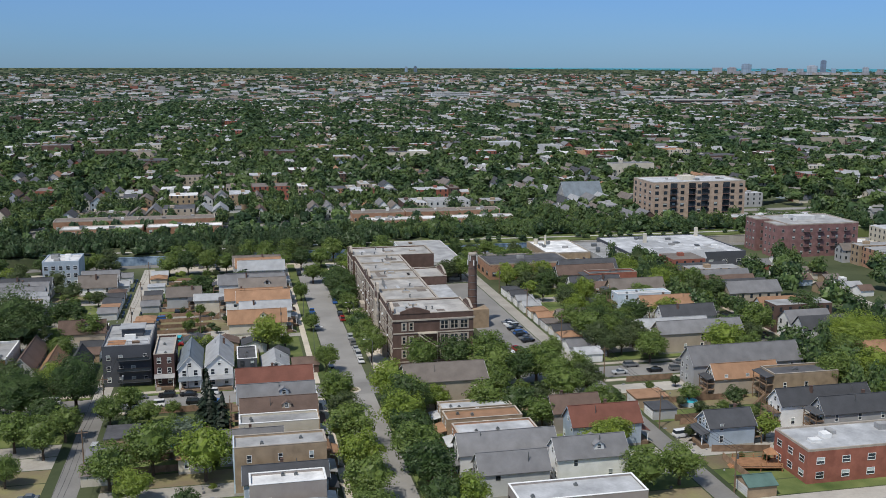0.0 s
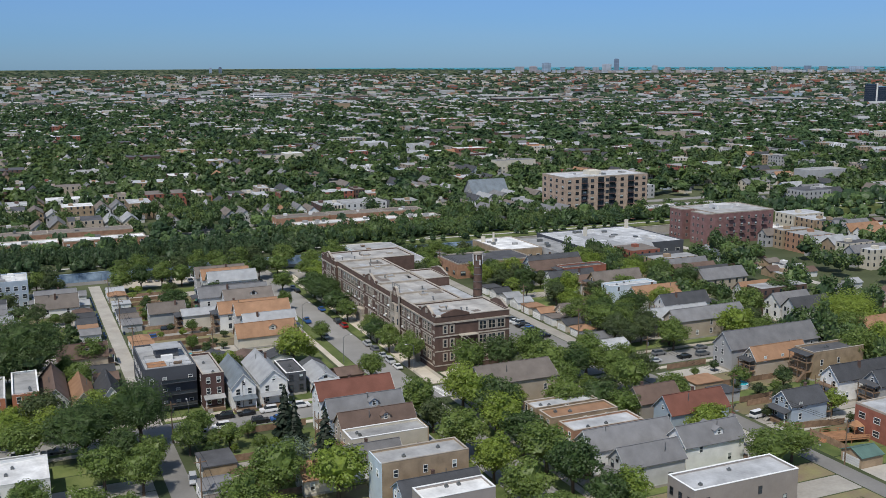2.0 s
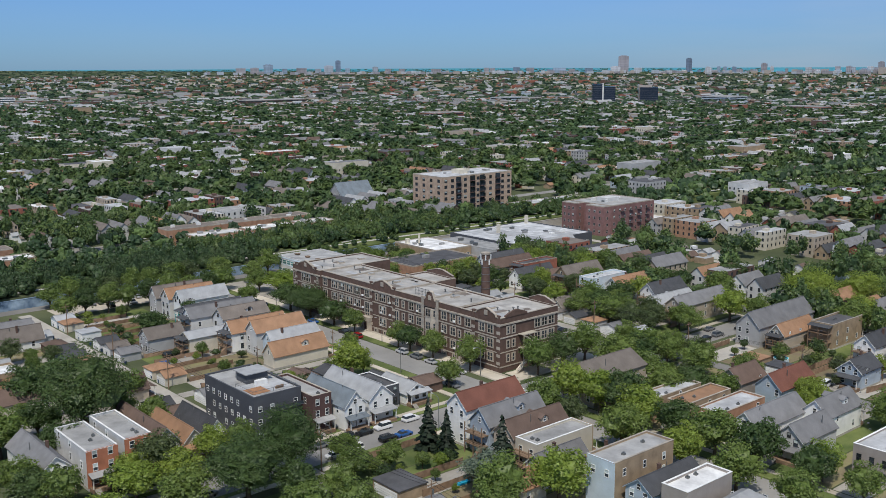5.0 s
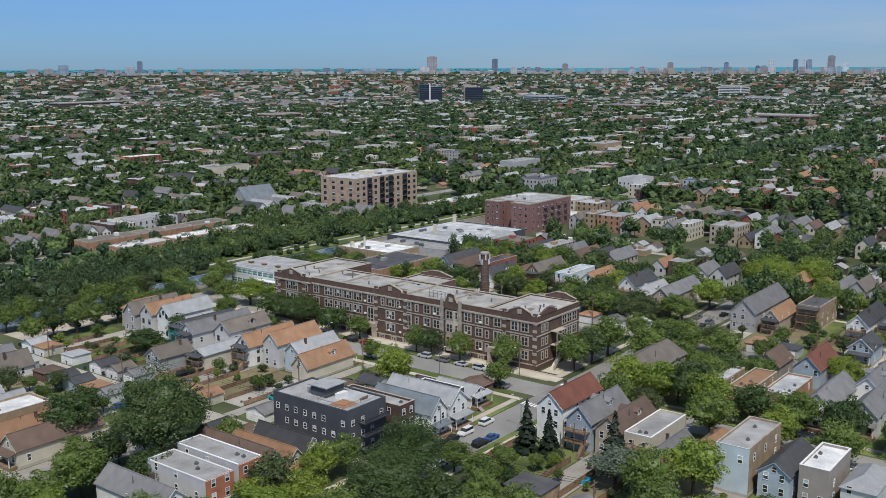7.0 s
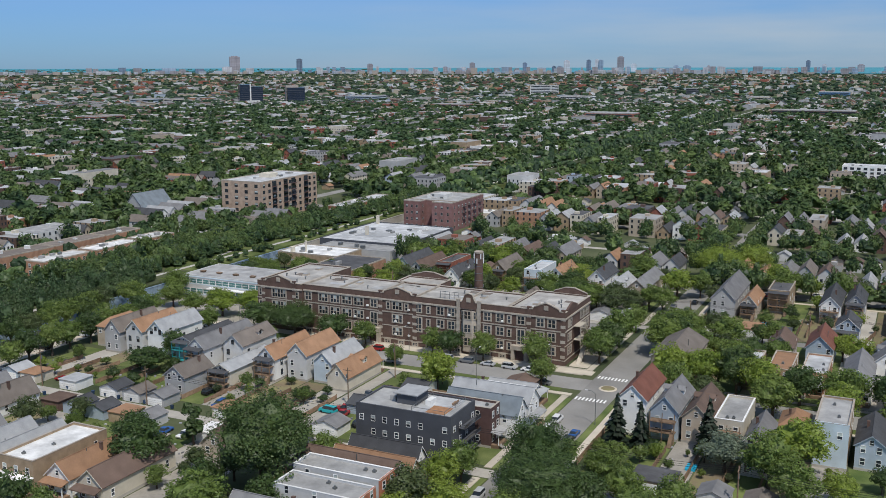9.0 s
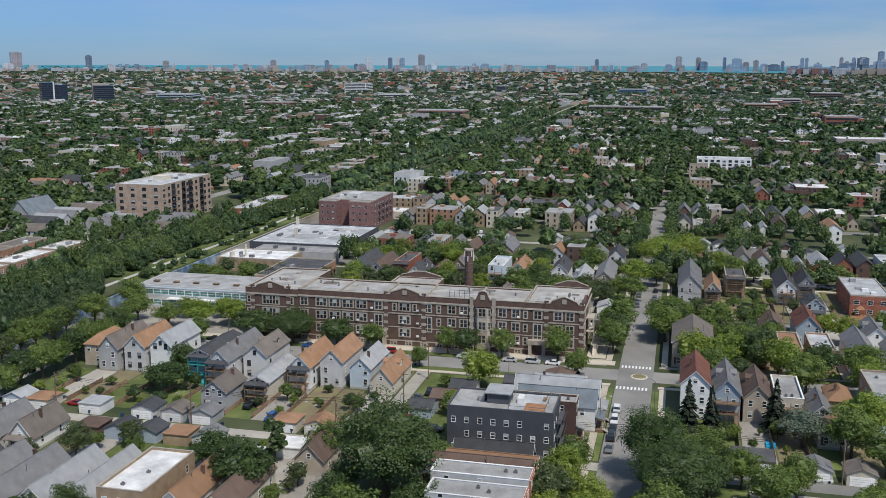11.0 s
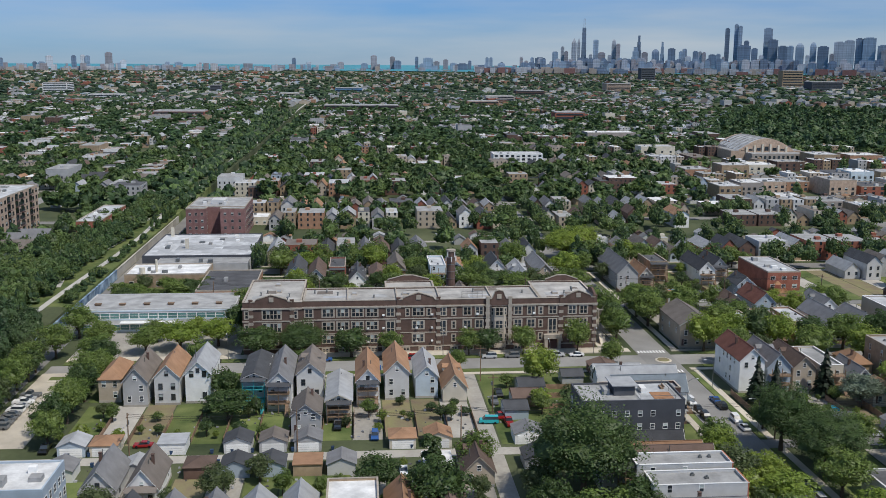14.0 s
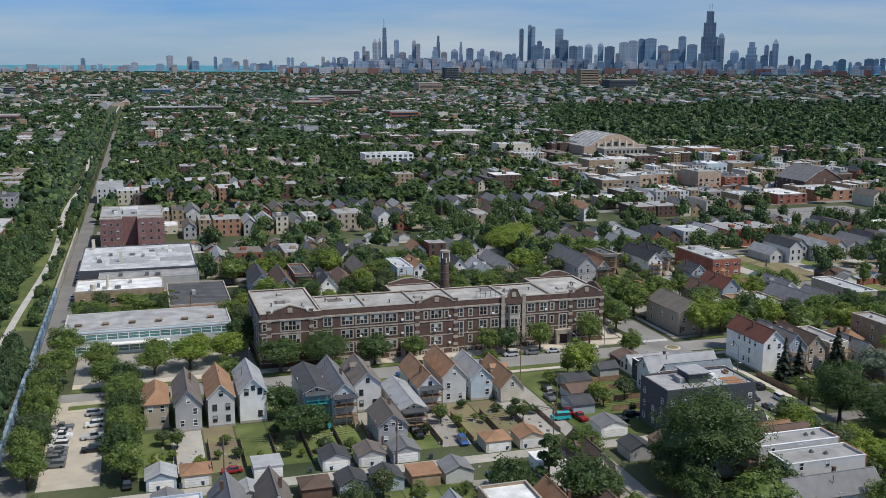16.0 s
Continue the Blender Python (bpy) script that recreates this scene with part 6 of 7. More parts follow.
car(-18.9, 323.4, 85, "teal", "van")
car(105.2, 212, 8, "white", "van")
car(-16, 320, 100, "red", "pickup")
car(-20, 318.5, 5, "red", "pickup")
# ---- poles, lamps and bins ----
def utility_pole(x, y, rz=0):
    p = thing("utility_pole", x, y, 0, rz, "weathered wooden utility pole with a crossarm and transformer", "utility pole", "alley poles")
    part("pole", Shape().tube(0, 0, -.2, 10.5, .17, .12, 7), WOOD, p)
    part("crossarm", Shape().box(-1.3, -.07, 9.6, 1.3, .07, 9.78), WOOD, p)
    part("transformer", Shape().tube(.35, 0, 7.6, 8.6, .25, k=8), STEEL, p)
    return p


for x in (-34.4, 101.8):
    for k in range(7):
        utility_pole(x, 180 + k * 38)
for x in (-12, 14):
    utility_pole(x, 321.5, 90)


def street_lamp(x, y, rz):
    p = thing("street_lamp", x, y, 0, rz, "grey steel street lamp with a curved arm", "street lamp", "street lamps")
    part("pole", Shape().tube(0, 0, 0, 8.2, .1, .07, 7), STEEL, p)
    part("arm", Shape().beam((0, 0, 8.1), (1.0, 0, 8.8), .05).beam((1.0, 0, 8.8), (2.3, 0, 8.9), .05), STEEL, p)
    part("lamp_head", Shape().box(2.1, -.15, 8.78, 2.8, .15, 8.93), LAMPW, p)


for x, y, a in ((23, 300, 0), (23, 345, 0), (39, 283, 180), (2, 258.4, 90), (-30, 258.4, 90), (-14, 271, -90), (39, 330, 180), (39, 395, 180)):
    street_lamp(x, y, a)
BINM = mat("bin_plastic", (.03, .06, .12), 0.6, 0.1, 1, 4, 0, rand=0.4)
bin_first = None
for k in range(40):
    x, y = (-34.0 if k % 2 else -40.2), 332 + k * 2.3
    if bin_first is None:
        bin_first = thing("wheeled_bin", x, y, 0, 0, "dark plastic wheeled rubbish bin in the alley", "rubbish bin", "alley bins")
        part("bin_body", Shape().hull([(-.25, -.28, .1), (.25, -.28, .1), (.25, .28, .1), (-.25, .28, .1)], [(-.32, -.36, 1.0), (.32, -.36, 1.0), (.32, .36, 1.0), (-.32, .36, 1.0)]), BINM, bin_first)
        part("lid", Shape().box(-.35, -.4, 1.0, .35, .38, 1.08), BINM, bin_first)
    elif rc.random() < .6:
        copy_thing(bin_first, pose(x, y, 0, 0, 0, rc.uniform(-8, 8)))


def fence(x0, y0, x1, y1, h=1.7):
    L = math.hypot(x1 - x0, y1 - y0)
    p = thing("garden_fence", x0, y0, 0, math.degrees(math.atan2(y1 - y0, x1 - x0)), "weathered brown board fence between gardens", "fence", "garden fences")
    n = max(1, round(L / 8))
    for k in range(n):
        part("fence_panel", Shape().box(k * L / n + .05, -.03, .08, (k + 1) * L / n - .05, .03, h), FENCE, p)
    for k in range(n + 1):
        part("post", Shape().box(k * L / n - .06, -.06, 0, k * L / n + .06, .06, h + .12), FENCE, p)


for y in (327, 334, 341.6, 349.4, 357, 364.6, 372.6, 380, 387.8, 395.4, 402.6, 410, 417.4):
    fence(-27, y, -9 if y < 400 else -10, y, 1.3)
for y in (238.4, 230.8, 223, 215.6):
    fence(-26, y, -8, y)
fence(-24, 254.6, -2, 254.6)
fence(108, 254.3, 122, 254.3)
fence(112, 235.4, 134, 235)
fence(107.6, 201.6, 121, 199)
fence(108, 222.4, 128, 222.4)
fence(108, 197, 108, 184)
fence(108, 219.5, 128, 219.5)
for x in (-17.2, -9.8, -1.2, 5.8):
    fence(x, 294, x, 308, 1.5)
p = thing("play_deck", 113.5, 191.5, 0, -12, "orange timber play deck with a stair, a tower and railings", "play set")
part("deck", Shape().box(-5, -3, .9, 5, 3, 1.05), DECKW, p)
for a, b in ((-4.8, -2.8), (0, -2.8), (4.8, -2.8), (-4.8, 2.8), (0, 2.8), (4.8, 2.8)):
    part("post", Shape().box(a - .1, b - .1, 0, a + .1, b + .1, 2.0), DECKW, p)
for b in (-2.8, 2.8):
    part("rail", Shape().box(-4.9, b - .05, 1.85, 4.9, b + .05, 1.97).box(-4.9, b - .04, 1.4, 4.9, b + .04, 1.5), DECKW, p)
part("tower_roof", Shape().hull([(1.6, -1.4, 3.4), (4.4, -1.4, 3.4), (4.4, 1.4, 3.4), (1.6, 1.4, 3.4)], [(2.7, -.3, 4.5), (3.3, -.3, 4.5), (3.3, .3, 4.5), (2.7, .3, 4.5)]), DECKW, p)
for a in (1.7, 4.3):
    for b in (-1.3, 1.3):
        part("post", Shape().box(a - .08, b - .08, 1.05, a + .08, b + .08, 3.4), DECKW, p)
sh = Shape()
for k in range(5):
    sh.box(-6.4 + .28 * k, -1, 0, -6.1 + .28 * k, 1, .2 * (k + 1))
part("steps", sh, DECKW, p)
p = thing("pool", 117, 233, 0, 0, "round above-ground pool with bright turquoise water", "pool")
part("rim", Shape().tube(0, 0, 0, 1.2, 2.35, 2.35, 20), W["lightblue"], p)
part("water", Shape().tube(0, 0, 1.15, 1.23, 2.15, 2.15, 20), POOL, p)
p = thing("paddling_pool", -15, 231, 0.05, 0, "blue plastic paddling pool on the grass", "pool")
part("rim", Shape().box(-1.6, -1.1, 0, 1.6, 1.1, .5), TARP, p)

# ---- trees along the trail and between the yards: far too many to count ----
SOFT = {3: [lumpy(80 + k, 3, 20, .32, low=-.7, tight=.60, rough=.075) for k in range(6)], 1: [lumpy(40 + k, 1, 7, .55, low=-.7, tight=.7, rough=.13) for k in range(6)], 2: [lumpy(60 + k, 2, 15, .36, low=-.7, tight=.62, rough=.10) for k in range(6)]}
SPRAY = [crown_np(300 + k, 1.0, 2.0, 14, 11, .20, jitter=.4) for k in range(6)]
FINE = [crown_np(340 + k, 1.0, 2.0, 9, 7, .27, jitter=.4) for k in range(6)]
DENSE = [crown_np(320 + k, 1.0, 2.0, 28, 20, .075, jitter=.5) for k in range(6)]


def far_wood(name, P, label, material, spray=False, sub=1):
    """P: rows of x, y, z, half width, height in true metres."""
    Vs, Fs, n = [], [], 0
    g = np.random.default_rng(len(P))
    kinds = g.integers(0, 6, len(P))
    for k in range(6):
        Q = P[kinds == k]
        if not len(Q):
            continue
        V, F = {1: SPRAY, 2: DENSE, 3: FINE}[spray][k] if spray else SOFT[sub][k]
        V = V + (np.array((0, 0, .15)) if spray else np.array((0, 0, 1.0)))
        a = g.uniform(0, 6.28, len(Q))
        c, s = np.cos(a), np.sin(a)
        X = V[None, :, 0] * c[:, None] - V[None, :, 1] * s[:, None]
        Y = V[None, :, 0] * s[:, None] + V[None, :, 1] * c[:, None]
        out = np.stack([Q[:, 0, None] + X * Q[:, 3, None], Q[:, 1, None] + Y * Q[:, 3, None], Q[:, 2, None] + V[None, :, 2] * Q[:, 4, None] / 2], -1)
        Vs.append(afar(out).reshape(-1, 3))
        Fs.append((F[None] + (np.arange(len(Q)) * len(V))[:, None, None]).reshape(-1, F.shape[1]) + n)
        n += len(Q) * len(V)
    return tagged(new(name, mesh_np(name, np.concatenate(Vs), np.concatenate(Fs), [material], smooth=False)), label, "trees", kind="stuff")


gr = np.random.default_rng(77)
# rows on the embankment
n = 950
P = np.stack([gr.uniform(-200, 70, n), gr.choice((457.5, 460.5, 469, 472, 476, 481, 487), n) + gr.uniform(-1.5, 1.5, n), np.full(n, .2), gr.uniform(1.6, 3.6, n), gr.uniform(5, 9.5, n)], 1)
P[:, 2] = np.where(P[:, 1] < 478, 3.4, .1)
P = P[:600]
far_wood("tree_row", P, "dense rows of slender dark green trees on the embankment", LEAF_ROW, 2)
far_wood("tree_row_core", P * np.array((1, 1, 1, .88, .93)), "inner foliage of the embankment tree rows", LEAF_ROW, False, 2)
n = 1000
x = 60 + 1400 * gr.random(n) ** 1.7
y = np.where(gr.random(n) < .72, gr.uniform(469, 512, n), np.where(x > 250, gr.uniform(456, 461.5, n), gr.uniform(470, 500, n)))
P = np.stack([x, y, np.where(y < 478, 3.6, .2), gr.uniform(1.6, 5.2, n), gr.uniform(4, 11, n)], 1)
P[:, 3] *= np.where((y < 470), .55, 1)
n = 150
x = 310 + 1100 * gr.random(n)
P = np.concatenate([P, np.stack([x, gr.uniform(438, 447, n), np.full(n, .2), gr.uniform(2.5, 4.6, n), gr.uniform(6, 11, n)], 1)])
n = 560
x = np.where(gr.random(n) < .5, 95 + 1000 * gr.random(n) ** 1.5, 200 + 800 * gr.random(n))
y = np.where(gr.random(n) < .38, gr.uniform(456.6, 459.6, n), gr.uniform(466.5, 474, n))
P = np.concatenate([P, np.stack([x, y, np.full(n, 4.2), np.where(y < 461, gr.uniform(1.2, 2.0, n), gr.uniform(2.0, 4.2, n)), np.where(y < 461, gr.uniform(2.5, 5, n), gr.uniform(4, 9, n))], 1)])
P_near = P[P[:, 0] < 330]
far_wood("trail_trees", P[P[:, 0] >= 330], "loose green trees and shrubs along the walking trail", LEAF_MID, False, 2)
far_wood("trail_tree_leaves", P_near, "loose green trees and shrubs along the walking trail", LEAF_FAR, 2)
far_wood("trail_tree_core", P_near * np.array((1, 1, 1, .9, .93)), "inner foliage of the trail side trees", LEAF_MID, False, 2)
n = 260
P = np.stack([gr.uniform(-110, 165, n), gr.choice((511.0, 515, 534.5, 553, 557), n) + gr.uniform(-2, 2, n), np.full(n, .3), gr.uniform(2.2, 4.6, n), gr.uniform(5, 10, n)], 1)
far_wood("rowhouse_trees", P, "green trees in front of the brick rowhouses", LEAF_MID, False, 3)

# ---- the rest of the neighbourhood ----
def free(x, y, m=2.0):
    return all(not (a - m < x < b + m and c - m < y < d + m) for a, b, c, d in FOOT)


KEEP = [(560, 690, -60, 60), (568, 604, 190, 250), (-95, 97, 272, 480), (-95, 96, 150, 256), (97, 160, 150, 480), (158, 312, 400, 447), (-100, 160, 500, 552), (228, 325, 480, 560), (-300, 1400, 444, 496)]


def reserved(x, y):
    return any(a < x < b and c < y < d for a, b, c, d in KEEP)


def seen(x, y):
    """The part of town that the flight looks over: north-west round to south-east."""
    d = np.hypot(x - MID[0], y - MID[1])
    az = np.degrees(np.arctan2(x + 230, y + 30))
    az2 = np.degrees(np.arctan2(x + 40, y - 60))
    if (x < -104 and y < 430) or (y < 150 and y < 194 - .87 * x):
        return False
    return (az > -14) and (az2 < 139)


def in_shops(x, y):
    return 285 < x < 660 and -112 < y < 112


def in_park(x, y):
    if 765 < x < 880 and -365 < y < -262:
        return False
    r, a = math.hypot(x + 238, y - 421), math.degrees(math.atan2(x + 238, y - 421))
    return (r > 1080 and r < 2000 and a > 113 and a < 145) or (r > 1250 and r < 2300 and a > 122)


WALLS = ["white", "cream", "grey", "lightgrey", "lightgrey", "tan", "brick_tan", "brick_red", "brick_orange", "bluegrey", "brick_brown", "taupe", "white"]
ROOFS = ["grey", "grey", "dark", "brown", "browngrey", "orange", "lightgrey", "browngrey", "red", "grey"]
FLATS = ["white", "silver", "membrane", "membrane", "tar", "silver"]
rh = random.Random(12)
LOTS, YARD, STREET_TREES, SHEDS = [], [], [], []
ROWS_Y = [-340.0] + EWS + EW + [1258.0 + 101 * k for k in range(1, 14)]
for ia in range(-6, 24):
    xa = 31 + 136 * ia - 136
    for y0, y1 in zip(ROWS_Y, ROWS_Y[1:]):
        if y0 == 449.0:
            y0 = 491.0
        dist = math.hypot(xa + 68 - MID[0], (y0 + y1) / 2 - MID[1])
        if dist > 2400:
            continue
        across = y0 > 480 and (xa < 260 or (ia * 7 + int(y0 / 101) * 5) % 3 == 0)
        gap = .10 if dist < 450 else .13
        at, end = (xa + 11, xa + 125) if across else (y0 + 11, y1 - 10)
        while at + 7 < end:
            big = rh.random() < (.16 if y0 > 500 else .10)
            lot = rh.choice((14.0, 18.0, 26.0)) if big and y0 > 500 else 15.0 if big else rh.choice((7.62, 7.62, 9.2))
            for side in (0, 1):
                l = rh.uniform(14, 23)
                if across:
                    lane, yard = (y0 + y1) / 2 + (-6 if side == 0 else 6), y0 + rh.uniform(30, 40) if side == 0 else y1 - rh.uniform(30, 40)
                    yard_at, lane_at = (at + 3.8, yard), (at + 3.8, lane)
                    here = (at + lot / 2, y0 + 9.5 + l / 2 if side == 0 else y1 - 9.5 - l / 2, lot - rh.uniform(.7, 1.4), l, "S" if side == 0 else "N", big)
                else:
                    yard_at, lane_at = (xa + (rh.uniform(36, 56) if side == 0 else rh.uniform(80, 100)), at + 3.8), (xa + (61.5 if side == 0 else 74.5), at + 3.8)
                    here = (xa + 10.5 + l / 2 if side == 0 else xa + 125.5 - l / 2, at + lot / 2, l, lot - rh.uniform(.9, 1.6), "W" if side == 0 else "E", big)
                YARD.append(yard_at)
                if rh.random() < gap:
                    continue
                LOTS.append(here)
                if dist < 1300 and rh.random() < .8:
                    SHEDS.append(lane_at)
            at += lot
        span = (xa, 136) if across else (y0, y1 - y0)
        for k in range(int(span[1] / 9)):
            v = span[0] + 8 + k * 9
            for edge in ((y0 + 6.2, y1 - 6.2) if across else (xa + 6.3, xa + 129.7)):
                if rh.random() < (.78 if dist < 450 else .66):
                    a, b = v + rh.uniform(-2, 2), edge + rh.uniform(-.6, .6)
                    STREET_TREES.append((a, b) if across else (b, a))
        if across:
            for sx in (xa + 6.3, xa + 129.7):
                STREET_TREES.extend((sx, y0 + 12 + 9 * k + rh.uniform(-2, 2)) for k in range(int((y1 - y0) / 9) - 1) if rh.random() < .7)

# more garden trees in the near blocks
def scatter(x0, x1, y0, y1, n, hs=(6, 11), leafs=("mid", "dark", "mid", "olive", "bright")):
    tries = 0
    while n and tries < 400:
        tries += 1
        x, y = rh.uniform(x0, x1), rh.uniform(y0, y1)
        h = rh.uniform(*hs)
        if free(x, y, 1.8) and all(math.hypot(x - a, y - b) > (w_ + h * .4) * .62 for a, b, w_ in TREES_AT) and abs(x + 37) > 4 and abs(x - 99) > 4 and abs(y - 324.5) > 4:
            tree(x, y, h, h * rh.uniform(.8, 1.05), rh.choice(leafs), fine=h > 8)
            n -= 1


scatter(104, 128, 272, 392, 22, (7, 12))
scatter(44, 97, 184, 256, 9, (7, 11))
scatter(104, 158, 182, 258, 7, (5, 9))
scatter(160, 176, 182, 390, 22, (8, 13))
scatter(-28, -8, 328, 428, 24, (2.2, 5.5))
scatter(-92, -44, 272, 322, 12, (6, 11))
scatter(-92, -44, 328, 442, 14, (5, 10))
scatter(-66, -44, 328, 430, 16, (2.2, 5))
scatter(104, 136, 184, 256, 12, (2, 5))
scatter(-30, -4, 184, 254, 12, (2, 5))
scatter(-90, -40, 190, 256, 7, (8, 12))
scatter(-30, -4, 182, 254, 10, (4, 9))
scatter(-20, 18, 296, 320, 6, (3, 7))
scatter(-90, -42, 432, 446, 6, (8, 12))
# blocks near enough to show windows are things of their own; the rest is one mass of roofs
FARV, FARF, FARM = [], [], []
FMATS = [W[k] for k in ("white", "cream", "grey", "lightgrey", "tan", "brick_tan", "brick_red", "brick_orange", "brick_brown", "bluegrey")] + [RF[k] for k in ("grey", "dark", "brown", "browngrey", "orange", "lightgrey", "red", "white", "silver", "membrane", "tar")] + [GLASS]
WI = [0, 0, 1, 2, 3, 3, 4, 4, 5, 5, 6, 8, 8, 9, 2, 1, 3]
GI = [10, 10, 11, 11, 12, 13, 13, 13, 14, 15, 10, 15]
FI = [17, 18, 18, 19, 19, 20, 19, 13]
SHOP_W = [4, 5, 8, 2, 5, 3, 1]
BRICKS = [5, 5, 7, 8, 6, 1, 4, 3]
FAR_W = [1, 2, 4, 5, 8, 8, 2, 9, 3, 6, 7]
FAR_F = [17, 18, 19, 19, 20, 20, 13, 10]
FAR_R = [10, 10, 11, 12, 13, 15, 15]


def far_house(cx, cy, l, w, eave, ridge, flat, wall, roof, along_x=True, win=True):
    hx, hy = (l / 2, w / 2) if along_x else (w / 2, l / 2)
    n = len(FARV)
    FARV.extend([(cx + a * hx, cy + b * hy, z) for z in (0, eave) for a, b in ((-1, -1), (1, -1), (1, 1), (-1, 1))])
    FARF.extend([(n, n + 1, n + 5, n + 4), (n + 1, n + 2, n + 6, n + 5), (n + 2, n + 3, n + 7, n + 6), (n + 3, n, n + 4, n + 7)])
    FARM.extend([wall] * 4)
    n = len(FARV)
    if flat:
        FARV.extend([(cx + a * hx, cy + b * hy, eave) for a, b in ((-1, -1), (1, -1), (1, 1), (-1, 1))])
        FARF.append((n, n + 1, n + 2, n + 3))
        FARM.append(roof)
        n = len(FARV)
        a, b = rh.uniform(-.5, .5) * hx, rh.uniform(-.5, .5) * hy
        FARV.extend([(cx + a + i * 1.2, cy + b + j * 1.2, z) for z in (eave, eave + 1.3) for i, j in ((-1, -1), (1, -1), (1, 1), (-1, 1))])
        FARF.extend([(n, n + 1, n + 5, n + 4), (n + 1, n + 2, n + 6, n + 5), (n + 2, n + 3, n + 7, n + 6), (n + 3, n, n + 4, n + 7), (n + 4, n + 5, n + 6, n + 7)])
        FARM.extend([wall] * 5)
    else:
        ox, oy = (hx + .4, hy + .4)
        if along_x:
            FARV.extend([(cx - ox, cy - oy, eave - .2), (cx + ox, cy - oy, eave - .2), (cx + ox, cy, ridge), (cx - ox, cy, ridge), (cx + ox, cy + oy, eave - .2), (cx - ox, cy + oy, eave - .2),
                         (cx - hx, cy - hy, eave), (cx - hx, cy + hy, eave), (cx - hx, cy, ridge - .1), (cx - hx, cy, ridge - .1), (cx + hx, cy + hy, eave), (cx + hx, cy - hy, eave), (cx + hx, cy, ridge - .1), (cx + hx, cy, ridge - .1)])
        else:
            FARV.extend([(cx + oy * 0 + ox, cy - oy, eave - .2), (cx + ox, cy + oy, eave - .2), (cx, cy + oy, ridge), (cx, cy - oy, ridge), (cx - ox, cy + oy, eave - .2), (cx - ox, cy - oy, eave - .2),
                         (cx + hx, cy - hy, eave), (cx - hx, cy - hy, eave), (cx, cy - hy, ridge - .1), (cx, cy - hy, ridge - .1), (cx - hx, cy + hy, eave), (cx + hx, cy + hy, eave), (cx, cy + hy, ridge - .1), (cx, cy + hy, ridge - .1)])
        FARF.extend([(n, n + 1, n + 2, n + 3), (n + 3, n + 2, n + 4, n + 5), (n + 6, n + 8, n + 9, n + 7), (n + 10, n + 12, n + 13, n + 11)])
        FARM.extend([roof, roof, wall, wall])
    if win:
        m_x, m_y = max(2, int(hy / 1.5)), max(3, int(hx / 1.7))
        for z in ([1.5, 4.4, 7.3] if eave > 8 else [1.5, 4.4] if eave > 5 else [1.5]):
            for u in [(2 * i + 1) / m_x - 1 for i in range(m_x)]:
                n = len(FARV)
                FARV.extend([(cx - hx - .06, cy + u * hy + k * .5, z + j) for k, j in ((1, 0), (-1, 0), (-1, 1.5), (1, 1.5))])
                FARF.append((n, n + 1, n + 2, n + 3))
                FARM.append(21)
            for u in [(2 * i + 1) / m_y - 1 for i in range(m_y)]:
                n = len(FARV)
                FARV.extend([(cx + u * hx + k * .5, cy - hy - .06, z + j) for k, j in ((-1, 0), (1, 0), (1, 1.5), (-1, 1.5))])
                FARF.append((n, n + 1, n + 2, n + 3))
                FARM.append(21)


made = 0
for cx, cy, lx, ly, face, big in LOTS:
    if reserved(cx, cy) or in_park(cx, cy) or not free(cx, cy, 4) or not seen(cx, cy):
        continue
    d = math.hypot(cx - MID[0], cy - MID[1])
    flat = big or in_shops(cx, cy) or rh.random() < (.14 if d < 640 and cy < 444 else .24 if d < 900 else .40)
    eave = rh.choice((3.6, 5.8, 6.2, 6.6, 7.2)) if not flat else rh.choice((6.6, 8.8, 9.2, 9.6))
    ridge = eave + (rh.uniform(2.6, 3.8) if not flat else .5)
    if d < 470 and made < 42:
        made += 1
        house(cx - lx / 2, cx + lx / 2, cy - ly / 2, cy + ly / 2, eave, ridge, face, rh.choice(WALLS), rh.choice(FLATS if flat else ROOFS), "flat" if flat else "gable", porch=rh.random() < .5, side_n=1, group="houses of the side streets")
    else:
        ns_ = face in "NS"
        far_house(cx, cy, max(lx, ly) if not ns_ else ly, min(lx, ly) if not ns_ else lx, eave, ridge, flat, rh.choice(SHOP_W if in_shops(cx, cy) else BRICKS if flat and big else WI), rh.choice(FI if flat else GI if d < 900 else FAR_R), not ns_, d < 1300)
for x, y in SHEDS:
    if not (reserved(x, y) or in_park(x, y) or not free(x, y, 4) or not seen(x, y)):
        far_house(x, y, rh.uniform(5.6, 7), rh.uniform(5.4, 6.8), 2.6, rh.uniform(3.6, 4.6), rh.random() < .3, rh.choice(WI), rh.choice(GI), True, False)
